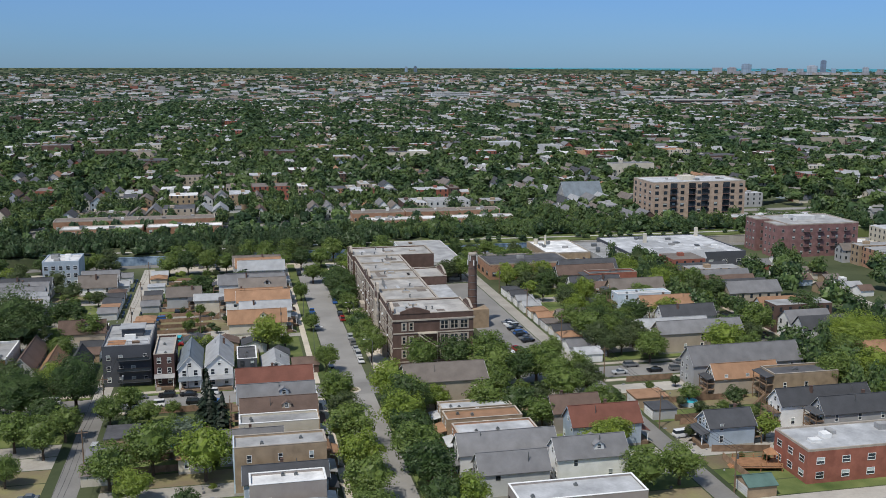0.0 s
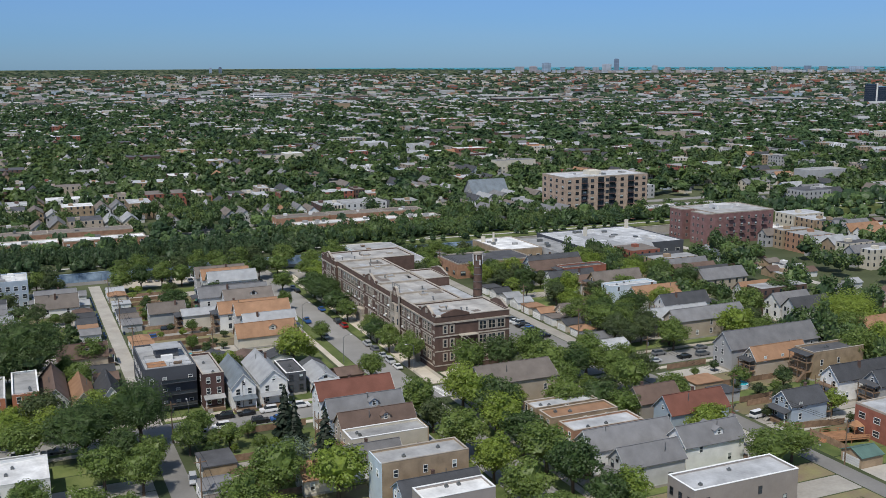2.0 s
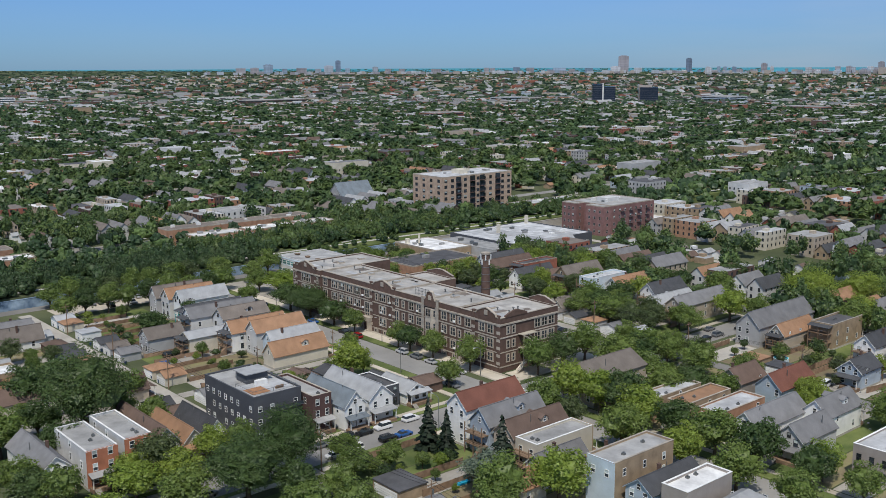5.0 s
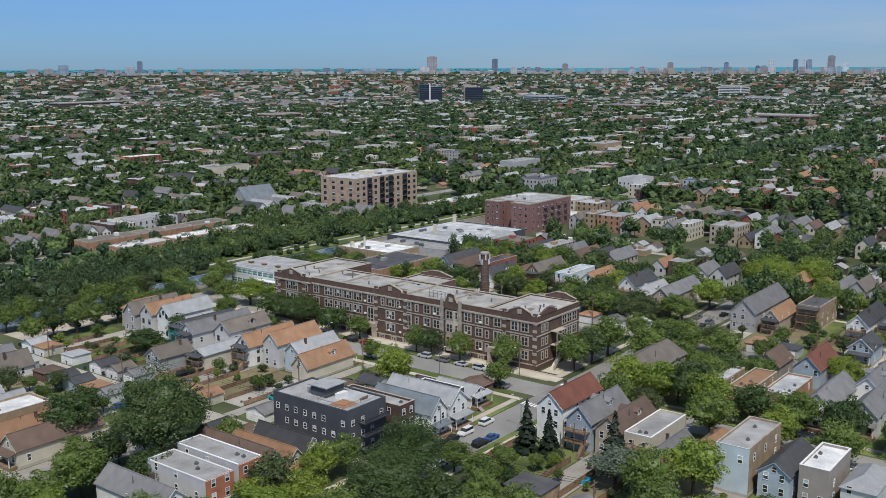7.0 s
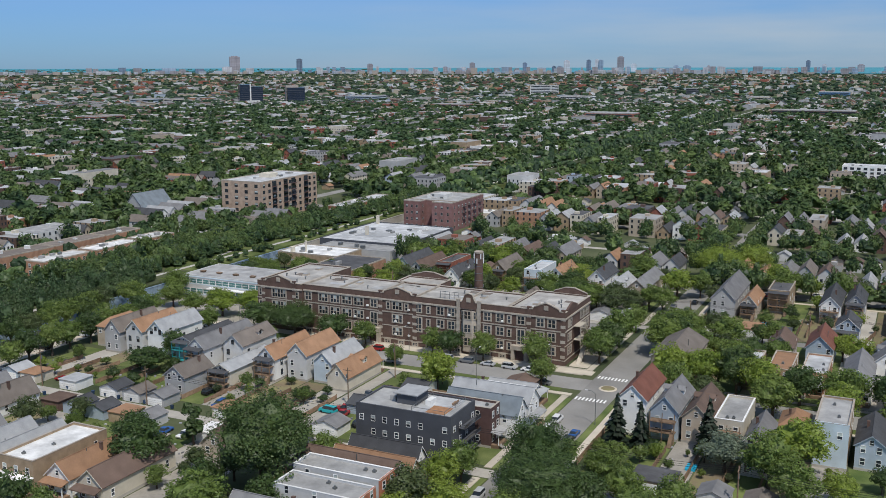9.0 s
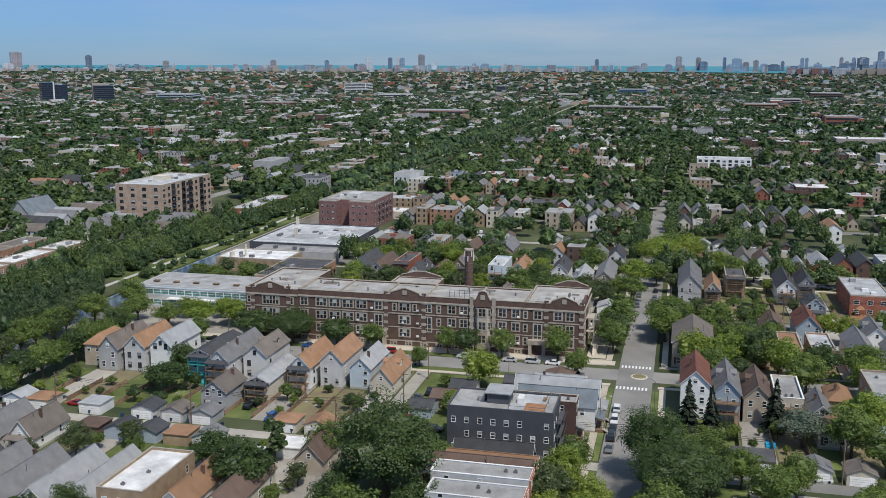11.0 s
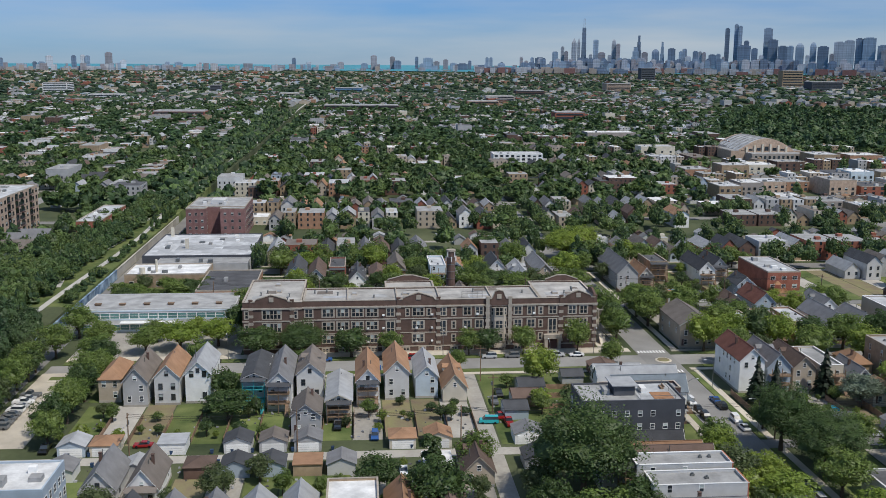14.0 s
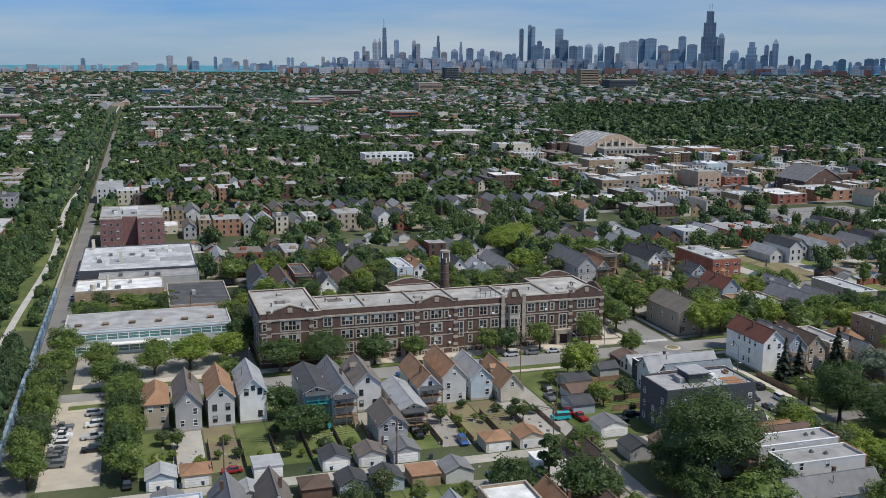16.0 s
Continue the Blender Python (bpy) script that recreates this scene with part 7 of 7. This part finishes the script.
# larger flat-roofed buildings scattered between, more of them towards the city
for k in range(760):
    a, r = rh.uniform(-12, 139), 620 + 6400 * rh.random() ** 1.25
    x, y = -200 + r * math.sin(math.radians(a)), 300 + r * math.cos(math.radians(a))
    if reserved(x, y) or in_park(x, y) or not free(x, y, 30):
        continue
    far_house(x, y, rh.uniform(12, 34) * (1 + r / 5000), rh.uniform(9, 18) * (1 + r / 5000), rh.choice((7, 8, 9, 10, 10, 12, 14)), 0, True, rh.choice((1, 4, 5, 6, 8, 8, 2, 3)), rh.choice(FAR_F), True, r < 1500)
for k in range(4600):
    a, r = rh.uniform(-14, 138), 1900 * 4.0 ** rh.random()
    x, y = -200 + r * math.sin(math.radians(a)), 300 + r * math.cos(math.radians(a))
    if in_park(x, y):
        continue
    flat = rh.random() < .55
    far_house(x, y, rh.uniform(12, 30) * (1.6 if rh.random() < .2 else 1), rh.uniform(9, 24), rh.choice((6, 7, 9, 10, 12)), 13, flat, rh.choice(FAR_W), rh.choice(FAR_F if flat else FAR_R), True, False)
V = afar(np.array(FARV))
tagged(new("distant_houses", mesh_np("distant_houses", V, np.array(FARF), FMATS, FARM)), "dense mass of distant houses and flat roofs of the city", "houses", kind="stuff")

# trees of the blocks beyond
near_n = 0
rows_near, rows_mid, rows_far = [], [], []
cand = STREET_TREES + [(x + rh.uniform(-12, 12), y + rh.uniform(-3, 3)) for x, y in YARD for _ in (0, 1) if rh.random() < .64]
cand += [(x + rh.uniform(-34, 34), y + rh.uniform(-6, 6)) for x, y in YARD for _ in (0, 1) if (math.hypot(x - MID[0], y - MID[1]) > 560 or y > 500) and rh.random() < (.36 if y > 490 else .28)]
for y in (258.0, 272.0, 55.6, 68.4):
    cand += [(x + rh.uniform(-2, 2), y + rh.uniform(-.8, .8)) for x in range(182, 1000, 9) if rh.random() < .78 and abs((x - 31) % 136 - 68) < 60]
cand += [(x + rh.uniform(-14, 14), y + rh.uniform(-4, 4)) for x, y in YARD if x > 165 and y < 444 and math.hypot(x - MID[0], y - MID[1]) < 760 and rh.random() < .3]
cand.sort(key=lambda q: math.hypot(q[0] - MID[0], q[1] - MID[1]))
for x, y in cand:
    if reserved(x, y) or not seen(x, y) or not free(x, y, 2.5) or (15 < x < 46 and 254 < y < 276) or (in_shops(x, y) and rh.random() < .82) or rh.random() < (.04 if y > 560 else .22 if x > 165 and y < 444 else 0):
        continue
    d = math.hypot(x - MID[0], y - MID[1])
    w_, h = (rh.uniform(3.0, 5.8), rh.uniform(7.5, 13.0)) if d < 470 else (rh.uniform(3.6, 8.2), rh.uniform(8, 13.5))
    if d < 470 and near_n < 30:
        near_n += 1
        tree(x, y, h, w_ * 2, rh.choice(("mid", "mid", "dark", "mid", "olive", "bright")), fine=False, group="trees of the side streets")
    elif d < 520:
        rows_near.append((x, y, .6, w_, h))
    elif d < 900:
        rows_mid.append((x, y, 1.0, w_, h))
    elif rh.random() < .86:
        rows_far.append((x, y, .5, w_ * rh.uniform(1.0, 1.5), h))
for k in range(2300):
    a, r = rh.uniform(111, 142), rh.uniform(1080, 2300)
    x, y = -238 + r * math.sin(math.radians(a)), 421 + r * math.cos(math.radians(a))
    if in_park(x, y):
        rows_far.append((x, y, .5, rh.uniform(4, 11), rh.uniform(10, 19)))
for k in range(18500):
    a, r = rh.uniform(-12, 140), 2100 * 3.6 ** rh.random()
    rows_far.append((-150 + r * math.sin(math.radians(a)), 260 + r * math.cos(math.radians(a)), 0, rh.uniform(6, 14), rh.uniform(9, 15)))
for k in range(3000):
    a, r = rh.uniform(-14, 60), rh.uniform(7000, 15500)
    rows_far.append((-150 + r * math.sin(math.radians(a)), 260 + r * math.cos(math.radians(a)), 0, rh.uniform(14, 40), rh.uniform(9, 14)))
close = [q for q in rows_near if math.hypot(q[0] + 120, q[1] - 220) < 430]
rows_mid += [q for q in rows_near if math.hypot(q[0] + 120, q[1] - 220) >= 430]
near = np.array(close)
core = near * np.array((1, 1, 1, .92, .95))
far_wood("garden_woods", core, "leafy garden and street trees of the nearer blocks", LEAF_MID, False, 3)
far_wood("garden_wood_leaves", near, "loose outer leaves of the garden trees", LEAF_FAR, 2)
mid = np.array(rows_mid)
far_r = np.hypot(mid[:, 0] - MID[0], mid[:, 1] - MID[1])
inner = np.array((1, 1, 1, .86, .92))
far_wood("street_woods", mid, "leafy garden and street trees between the houses", LEAF_MIDS, 1)
far_wood("street_wood_core", mid * inner, "inner foliage of the garden and street trees", LEAF_MIDS, False, 2)
far = np.array(rows_far)
far_r = np.hypot(far[:, 0] - MID[0], far[:, 1] - MID[1])
far_wood("park_woods", far[far_r < 1900], "broad tree canopy of the park and the further blocks", LEAF_DISTS, 3)
far_wood("park_wood_core", far[far_r < 1900] * inner, "inner foliage of the park and street canopy", LEAF_DISTS, False)
# the farthest canopy has the haze in its leaf colour
far_wood("distant_woods", far[far_r >= 1900], "distant tree canopy over the city", LEAF_HAZE, False)

# ---- skyline ----
def hazed_facade_mat(name, col):
    """Walls and glass of far towers: upright bays and broad storeys of differing shade."""
    m = mat(name, col, 0.45, 0.14, 0.02, 0.3, 0, rand=0.14)
    nt = m.node_tree
    b = nt.nodes["Principled BSDF"]
    tc = nt.nodes.new("ShaderNodeTexCoord")
    old = b.inputs["Base Color"].links[0].from_socket
    hsv = nt.nodes.new("ShaderNodeHueSaturation")
    nt.links.new(old, hsv.inputs["Color"])
    vals = []
    for scale in ((.30, .30, .002), (.004, .004, .30)):
        mp = nt.nodes.new("ShaderNodeMapping")
        mp.inputs["Scale"].default_value = scale
        nt.links.new(tc.outputs["Object"], mp.inputs["Vector"])
        ns_ = noise_node(nt, mp.outputs["Vector"], 1.0, 2)
        mr = nt.nodes.new("ShaderNodeMapRange")
        mr.inputs["From Min"].default_value, mr.inputs["From Max"].default_value = .35, .65
        mr.inputs["To Min"].default_value, mr.inputs["To Max"].default_value = .84, 1.14
        nt.links.new(ns_.outputs["Fac"], mr.inputs["Value"])
        vals.append(mr.outputs["Result"])
    mul = nt.nodes.new("ShaderNodeMath")
    mul.operation = "MULTIPLY"
    for k, v in enumerate(vals):
        nt.links.new(v, mul.inputs[k])
    nt.links.new(mul.outputs[0], hsv.inputs["Value"])
    nt.links.new(hsv.outputs["Color"], b.inputs["Base Color"])
    return m


# air haze is painted into these facades: every colour leans to blue-grey
TOWER = {k: hazed_facade_mat("tower_" + k, c) for k, c in dict(glass=(.25, .325, .42), dark=(.15, .20, .275), tan=(.29, .28, .305), pale=(.48, .50, .54), grey=(.33, .365, .42)).items()}
SKY_FROM = (-250.0, 372.0, 7800.0)


def tower_shape(az, top, wide, crown="flat", ring=4400.0):
    """az: bearing from SKY_FROM, degrees; top and wide: metres; stands on the far ring, shrunk in step."""
    a = math.radians(az)
    d = np.array((math.sin(a), math.cos(a)))
    e = np.array(SKY_FROM[:2]) - MID
    k = -e @ d + math.sqrt((e @ d) ** 2 - e @ e + ring * ring)
    c = MID + e + d * k
    sc = k / SKY_FROM[2]
    u, v = np.array((math.cos(a), -math.sin(a))), d
    s = Shape()

    def tier(z0, z1, w0, w1=None):
        w1 = w0 if w1 is None else w1
        low, high = ([tuple(c + (u * i * w + v * j * w * .8) * sc / 2) + (EYE + (z - EYE) * sc,) for i, j in ((-1, -1), (1, -1), (1, 1), (-1, 1))] for w, z in ((w0, z0), (w1, z1)))
        s.hull(low, high)

    if crown == "step":
        tier(0, top * .62, wide)
        tier(top * .62, top * .84, wide * .76)
        tier(top * .84, top, wide * .5)
    elif crown == "taper":
        tier(0, top, wide, wide * .66)
    elif crown == "round":
        tier(0, top * .87, wide)
        tier(top * .87, top * .95, wide, wide * .74)
        tier(top * .95, top, wide * .74, wide * .3)
    elif crown == "point":
        tier(0, top * .86, wide)
        tier(top * .86, top, wide, wide * .1)
    elif crown == "slab" or top < 60:
        tier(0, top, wide)
    else:
        tier(0, top - 6, wide)
        tier(top - 6, top, wide * .6)
    return s


def tower(az, top, wide, colour="grey", crown="flat"):
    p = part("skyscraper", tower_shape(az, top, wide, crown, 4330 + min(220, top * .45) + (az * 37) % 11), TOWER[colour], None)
    return tagged(p, dict(glass="haze-tinted blue-grey glass skyscraper on the horizon", dark="haze-tinted dark glass skyscraper on the horizon", tan="haze-tinted tan high-rise tower on the horizon", pale="haze-tinted pale high-rise tower on the horizon", grey="haze-tinted grey skyscraper on the horizon")[colour], "skyscraper", "city skyline")


# towers along the northern shore
SKY_FROM = (-124.0, 59.0, 9000.0)
tower(11.62, 62, 25, "glass"); tower(12.15, 66, 30, "dark"); tower(29.03, 57, 85, "tan"); tower(29.80, 62, 75, "tan"); tower(30.55, 91, 80, "glass"); tower(31.46, 51, 45, "glass")
tower(32.40, 55, 91, "tan"); tower(33.32, 49, 56, "grey"); tower(33.92, 79, 81, "grey"); tower(34.45, 123, 45, "dark"); tower(34.98, 53, 40, "glass"); tower(36.55, 67, 50, "grey")
tower(37.26, 47, 50, "tan"); tower(38.06, 46, 50, "tan"); tower(40.01, 45, 90, "tan"); tower(40.49, 25, 40, "glass"); tower(42.87, 53, 50, "tan"); tower(43.20, 48, 45, "tan")
tower(44.07, 23, 79, "tan"); tower(44.57, 57, 59, "dark"); tower(45.35, 52, 68, "tan"); tower(46.45, 37, 53, "dark"); tower(46.99, 51, 116, "glass"); tower(47.70, 41, 58, "tan")
tower(48.63, 46, 72, "dark"); tower(50.12, 64, 85, "pale"); tower(50.56, 155, 89, "tan"); tower(51.36, 49, 70, "pale"); tower(53.15, 25, 101, "tan"); tower(54.13, 132, 50, "dark")
tower(54.69, 29, 31, "dark"); tower(55.17, 57, 36, "pale"); tower(55.72, 61, 31, "glass"); tower(56.06, 56, 31, "glass"); tower(56.54, 56, 39, "dark"); tower(57.54, 33, 56, "tan")
# towers along the nearer shore
SKY_FROM = (-226.0, 191.0, 8400.0)
tower(60.23, 87, 47, "tan"); tower(60.64, 64, 28, "pale"); tower(62.76, 40, 38, "tan"); tower(63.95, 58, 38, "tan"); tower(64.51, 63, 42, "grey"); tower(65.53, 58, 47, "pale")
tower(66.04, 95, 47, "tan"); tower(67.40, 48, 42, "tan"); tower(69.02, 94, 37, "dark"); tower(69.79, 29, 65, "tan"); tower(70.66, 66, 33, "dark"); tower(70.98, 66, 51, "glass")
tower(71.38, 112, 51, "pale"); tower(72.23, 52, 19, "tan"); tower(72.60, 116, 37, "dark"); tower(73.05, 120, 32, "pale"); tower(73.29, 115, 37, "glass"); tower(74.37, 142, 55, "tan")
tower(75.10, 83, 45, "pale"); tower(76.56, 46, 63, "pale"); tower(76.98, 46, 49, "glass"); tower(77.40, 69, 40, "glass"); tower(77.45, 46, 72, "pale"); tower(77.99, 69, 62, "glass")
tower(79.15, 68, 22, "tan"); tower(79.41, 33, 48, "tan"); tower(80.38, 19, 44, "tan"); tower(81.74, 59, 73, "tan"); tower(82.32, 41, 77, "tan"); tower(83.53, 46, 76, "tan")
tower(84.30, 107, 33, "dark"); tower(85.12, 76, 37, "pale"); tower(86.00, 37, 29, "pale"); tower(86.92, 76, 52, "tan")
# the near north side
SKY_FROM = (-254.0, 304.0, 8000.0)
tower(89.71, 67, 58, "glass"); tower(90.25, 129, 49, "tan"); tower(91.30, 121, 40, "tan"); tower(91.59, 90, 58, "dark"); tower(92.68, 121, 26, "dark"); tower(93.33, 113, 75, "glass")
tower(93.80, 87, 48, "tan"); tower(94.33, 101, 39, "tan"); tower(94.76, 75, 52, "glass"); tower(95.27, 71, 87, "dark"); tower(95.70, 93, 26, "dark"); tower(96.23, 58, 87, "dark")
tower(96.68, 119, 26, "glass"); tower(96.90, 119, 26, "glass"); tower(97.21, 55, 39, "tan")
# the tall centre
SKY_FROM = (-250.0, 372.0, 7800.0)
tower(99.48, 124, 26, "tan"); tower(99.76, 95, 31, "tan"); tower(100.09, 121, 26, "glass"); tower(100.54, 121, 78, "dark"); tower(101.37, 165, 43, "glass"); tower(101.78, 203, 26, "grey")
tower(101.99, 169, 30, "tan"); tower(102.42, 263, 39, "grey", "point"); tower(102.68, 268, 22, "grey", "point"); tower(102.96, 344, 43, "dark", "taper"); tower(103.35, 145, 26, "grey"); tower(103.63, 255, 39, "glass")
tower(103.96, 162, 56, "tan"); tower(104.41, 141, 30, "grey"); tower(104.63, 256, 34, "grey", "round"); tower(104.87, 226, 30, "tan"); tower(105.26, 116, 43, "dark"); tower(105.83, 202, 60, "glass", "step")
tower(106.33, 164, 47, "tan"); tower(106.92, 185, 55, "dark", "round"); tower(107.28, 240, 30, "glass", "step"); tower(107.79, 194, 55, "dark"); tower(108.28, 173, 25, "glass"); tower(108.49, 190, 34, "glass")
tower(108.69, 136, 42, "pale"); tower(109.08, 174, 42, "dark"); tower(109.33, 170, 25, "grey"); tower(109.53, 166, 29, "tan"); tower(109.97, 149, 54, "dark"); tower(110.29, 154, 33, "glass")
tower(110.57, 133, 25, "tan"); tower(110.71, 341, 33, "dark"); tower(111.17, 370, 29, "glass"); tower(111.38, 357, 29, "glass"); tower(111.73, 250, 37, "dark"); tower(111.62, 217, 95, "dark")
tower(112.17, 196, 45, "dark"); tower(112.53, 147, 33, "pale"); tower(112.83, 341, 61, "glass"); tower(113.10, 258, 69, "dark"); tower(113.61, 213, 65, "dark"); tower(114.01, 213, 44, "glass")
tower(114.48, 230, 60, "glass", "round"); tower(114.89, 148, 28, "pale"); tower(115.15, 238, 44, "glass", "round"); tower(115.65, 210, 75, "dark"); tower(116.10, 157, 32, "tan"); tower(116.43, 242, 70, "grey")
tower(116.94, 254, 70, "grey"); tower(117.41, 266, 50, "dark"); tower(117.90, 270, 85, "glass"); tower(118.58, 218, 76, "glass"); tower(118.74, 182, 69, "tan"); tower(119.23, 190, 68, "dark")
tower(119.61, 285, 56, "glass"); tower(120.15, 226, 75, "glass"); tower(120.66, 159, 45, "dark")
for k in (-.035, .035):
    tower(102.96 + k, 412, 3, "grey", "slab")
tower(106.0, 286, 34, "dark", "step")
for wide_, top_ in ((118, 280), (90, 382), (54, 464)):
    tower(121.05, top_, wide_, "dark", "slab")
for k in (-.06, .06):
    tower(121.06 + k, 518, 3, "grey", "slab")
# south of the centre
SKY_FROM = (-238.0, 421.0, 7700.0)
tower(122.11, 217, 36, "dark"); tower(122.27, 303, 48, "glass", "round"); tower(123.01, 185, 60, "glass", "round"); tower(123.44, 128, 40, "dark"); tower(123.90, 237, 83, "glass", "step"); tower(124.66, 217, 31, "glass")
tower(124.89, 177, 19, "dark"); tower(125.11, 261, 43, "glass", "point"); tower(124.57, 145, 55, "dark"); tower(125.93, 141, 39, "dark"); tower(126.29, 117, 38, "glass"); tower(126.79, 157, 42, "dark")
tower(127.33, 109, 49, "glass"); tower(128.19, 102, 37, "glass"); tower(128.51, 118, 52, "dark"); tower(128.91, 98, 22, "glass"); tower(129.30, 98, 44, "tan"); tower(129.83, 122, 66, "dark")
tower(130.18, 122, 29, "glass"); tower(130.48, 126, 36, "dark")
# the crowd of lesser blocks at their feet
rs = random.Random(31)
low_rise = {}


def lesser(a, top, wide, colour, ring):
    sh = low_rise.setdefault(colour, Shape())
    q = tower_shape(a, top, wide, "flat", ring)
    n = len(sh.v)
    sh.v += q.v
    sh.f += [tuple(i + n for i in f) for f in q.f]
    sh.m += q.m


SKY_FROM = (-250.0, 372.0, 7800.0)
for k in range(330):
    a = rs.choice((rs.uniform(98, 131), rs.gauss(113, 6), rs.gauss(106, 4)))
    lesser(a, rs.uniform(45, 120) * (1 if 100 < a < 124 else .7), rs.uniform(22, 60), rs.choice(("tan", "pale", "grey", "glass", "dark", "dark", "glass")), rs.uniform(4240, 4320))
for k in range(300):
    a = rs.uniform(97, 133)
    lesser(a, rs.uniform(20, 48), rs.uniform(20, 90), rs.choice(("brick", "brick", "pale", "tan", "dark", "brown")), rs.uniform(4050, 4230))
SKY_FROM = (-226.0, 191.0, 8400.0)
for k in range(260):
    a = rs.choice((rs.uniform(57, 98), rs.gauss(66, 5), rs.gauss(79, 4)))
    lesser(a, rs.uniform(12, 34) if rs.random() < .7 else rs.uniform(30, 60), rs.uniform(18, 60), rs.choice(("tan", "pale", "grey", "tan", "brick", "glass")), rs.uniform(4180, 4320))
SKY_FROM = (-124.0, 59.0, 9000.0)
for k in range(150):
    a = rs.choice((rs.uniform(27, 58), rs.gauss(34, 3), rs.gauss(49, 4)))
    lesser(a, rs.uniform(10, 30), rs.uniform(20, 70), rs.choice(("tan", "pale", "grey", "brick")), rs.uniform(4180, 4320))
TOWER["brick"], TOWER["brown"] = W["taupe"], W["brick_plum"]
# all but brick and brown reuse the haze-tinted tower colours
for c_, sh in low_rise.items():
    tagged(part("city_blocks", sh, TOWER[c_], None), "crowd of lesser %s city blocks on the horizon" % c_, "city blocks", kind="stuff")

# ---- small clutter of the back yards and cables over the alleys ----
JUNK = mat("yard_clutter", (.42, .41, .39), 0.8, 0.5, 2.0, 6.0, 0.2, rand=0.75, island=True, second=(.20, .21, .24))
sh = Shape()
rj = random.Random(44)
for x0, x1, y0, y1, n in ((-28, -7, 328, 426, 230), (-62, -41, 328, 430, 170), (-30, 2, 296, 321, 60), (-27, -4, 184, 252, 70), (103, 136, 184, 256, 70), (103, 124, 290, 385, 70), (68, 97, 184, 250, 50)):
    for k in range(n):
        x, y = rj.uniform(x0, x1), rj.uniform(y0, y1)
        if free(x, y, .4) and rj.random() < .5:
            a, b, c = rj.uniform(.12, .45), rj.uniform(.12, .4), rj.uniform(.15, .5)
            sh.hull([(x - a, y - b, .03), (x + a, y - b * .8, .03), (x + a * .9, y + b, .03), (x - a, y + b, .03)], [(x - a * .8, y - b * .9, c), (x + a * .9, y - b * .7, c * .9), (x + a * .8, y + b * .9, c), (x - a * .9, y + b * .8, c * .85)])
tagged(part("yard_clutter", sh, JUNK, None), "scattered garden furniture, boxes and scrap in the yards", "clutter", kind="stuff")
for x in (-34.4, 101.8):
    for dx in (-1.1, 0, 1.1):
        sh = Shape()
        for k in range(6):
            for i in range(6):
                ya, yb = 180 + k * 38 + i * 38 / 6, 180 + k * 38 + (i + 1) * 38 / 6
                za, zb = (9.8 - 1.1 * (1 - (2 * v - 1) ** 2) for v in (i / 6, (i + 1) / 6))
                sh.beam((x + dx, ya, za), (x + dx, yb, zb), .025)
        tagged(part("power_cable", sh, RUBBER, None), "thin black power cable strung between alley poles", "cable", "power cables")
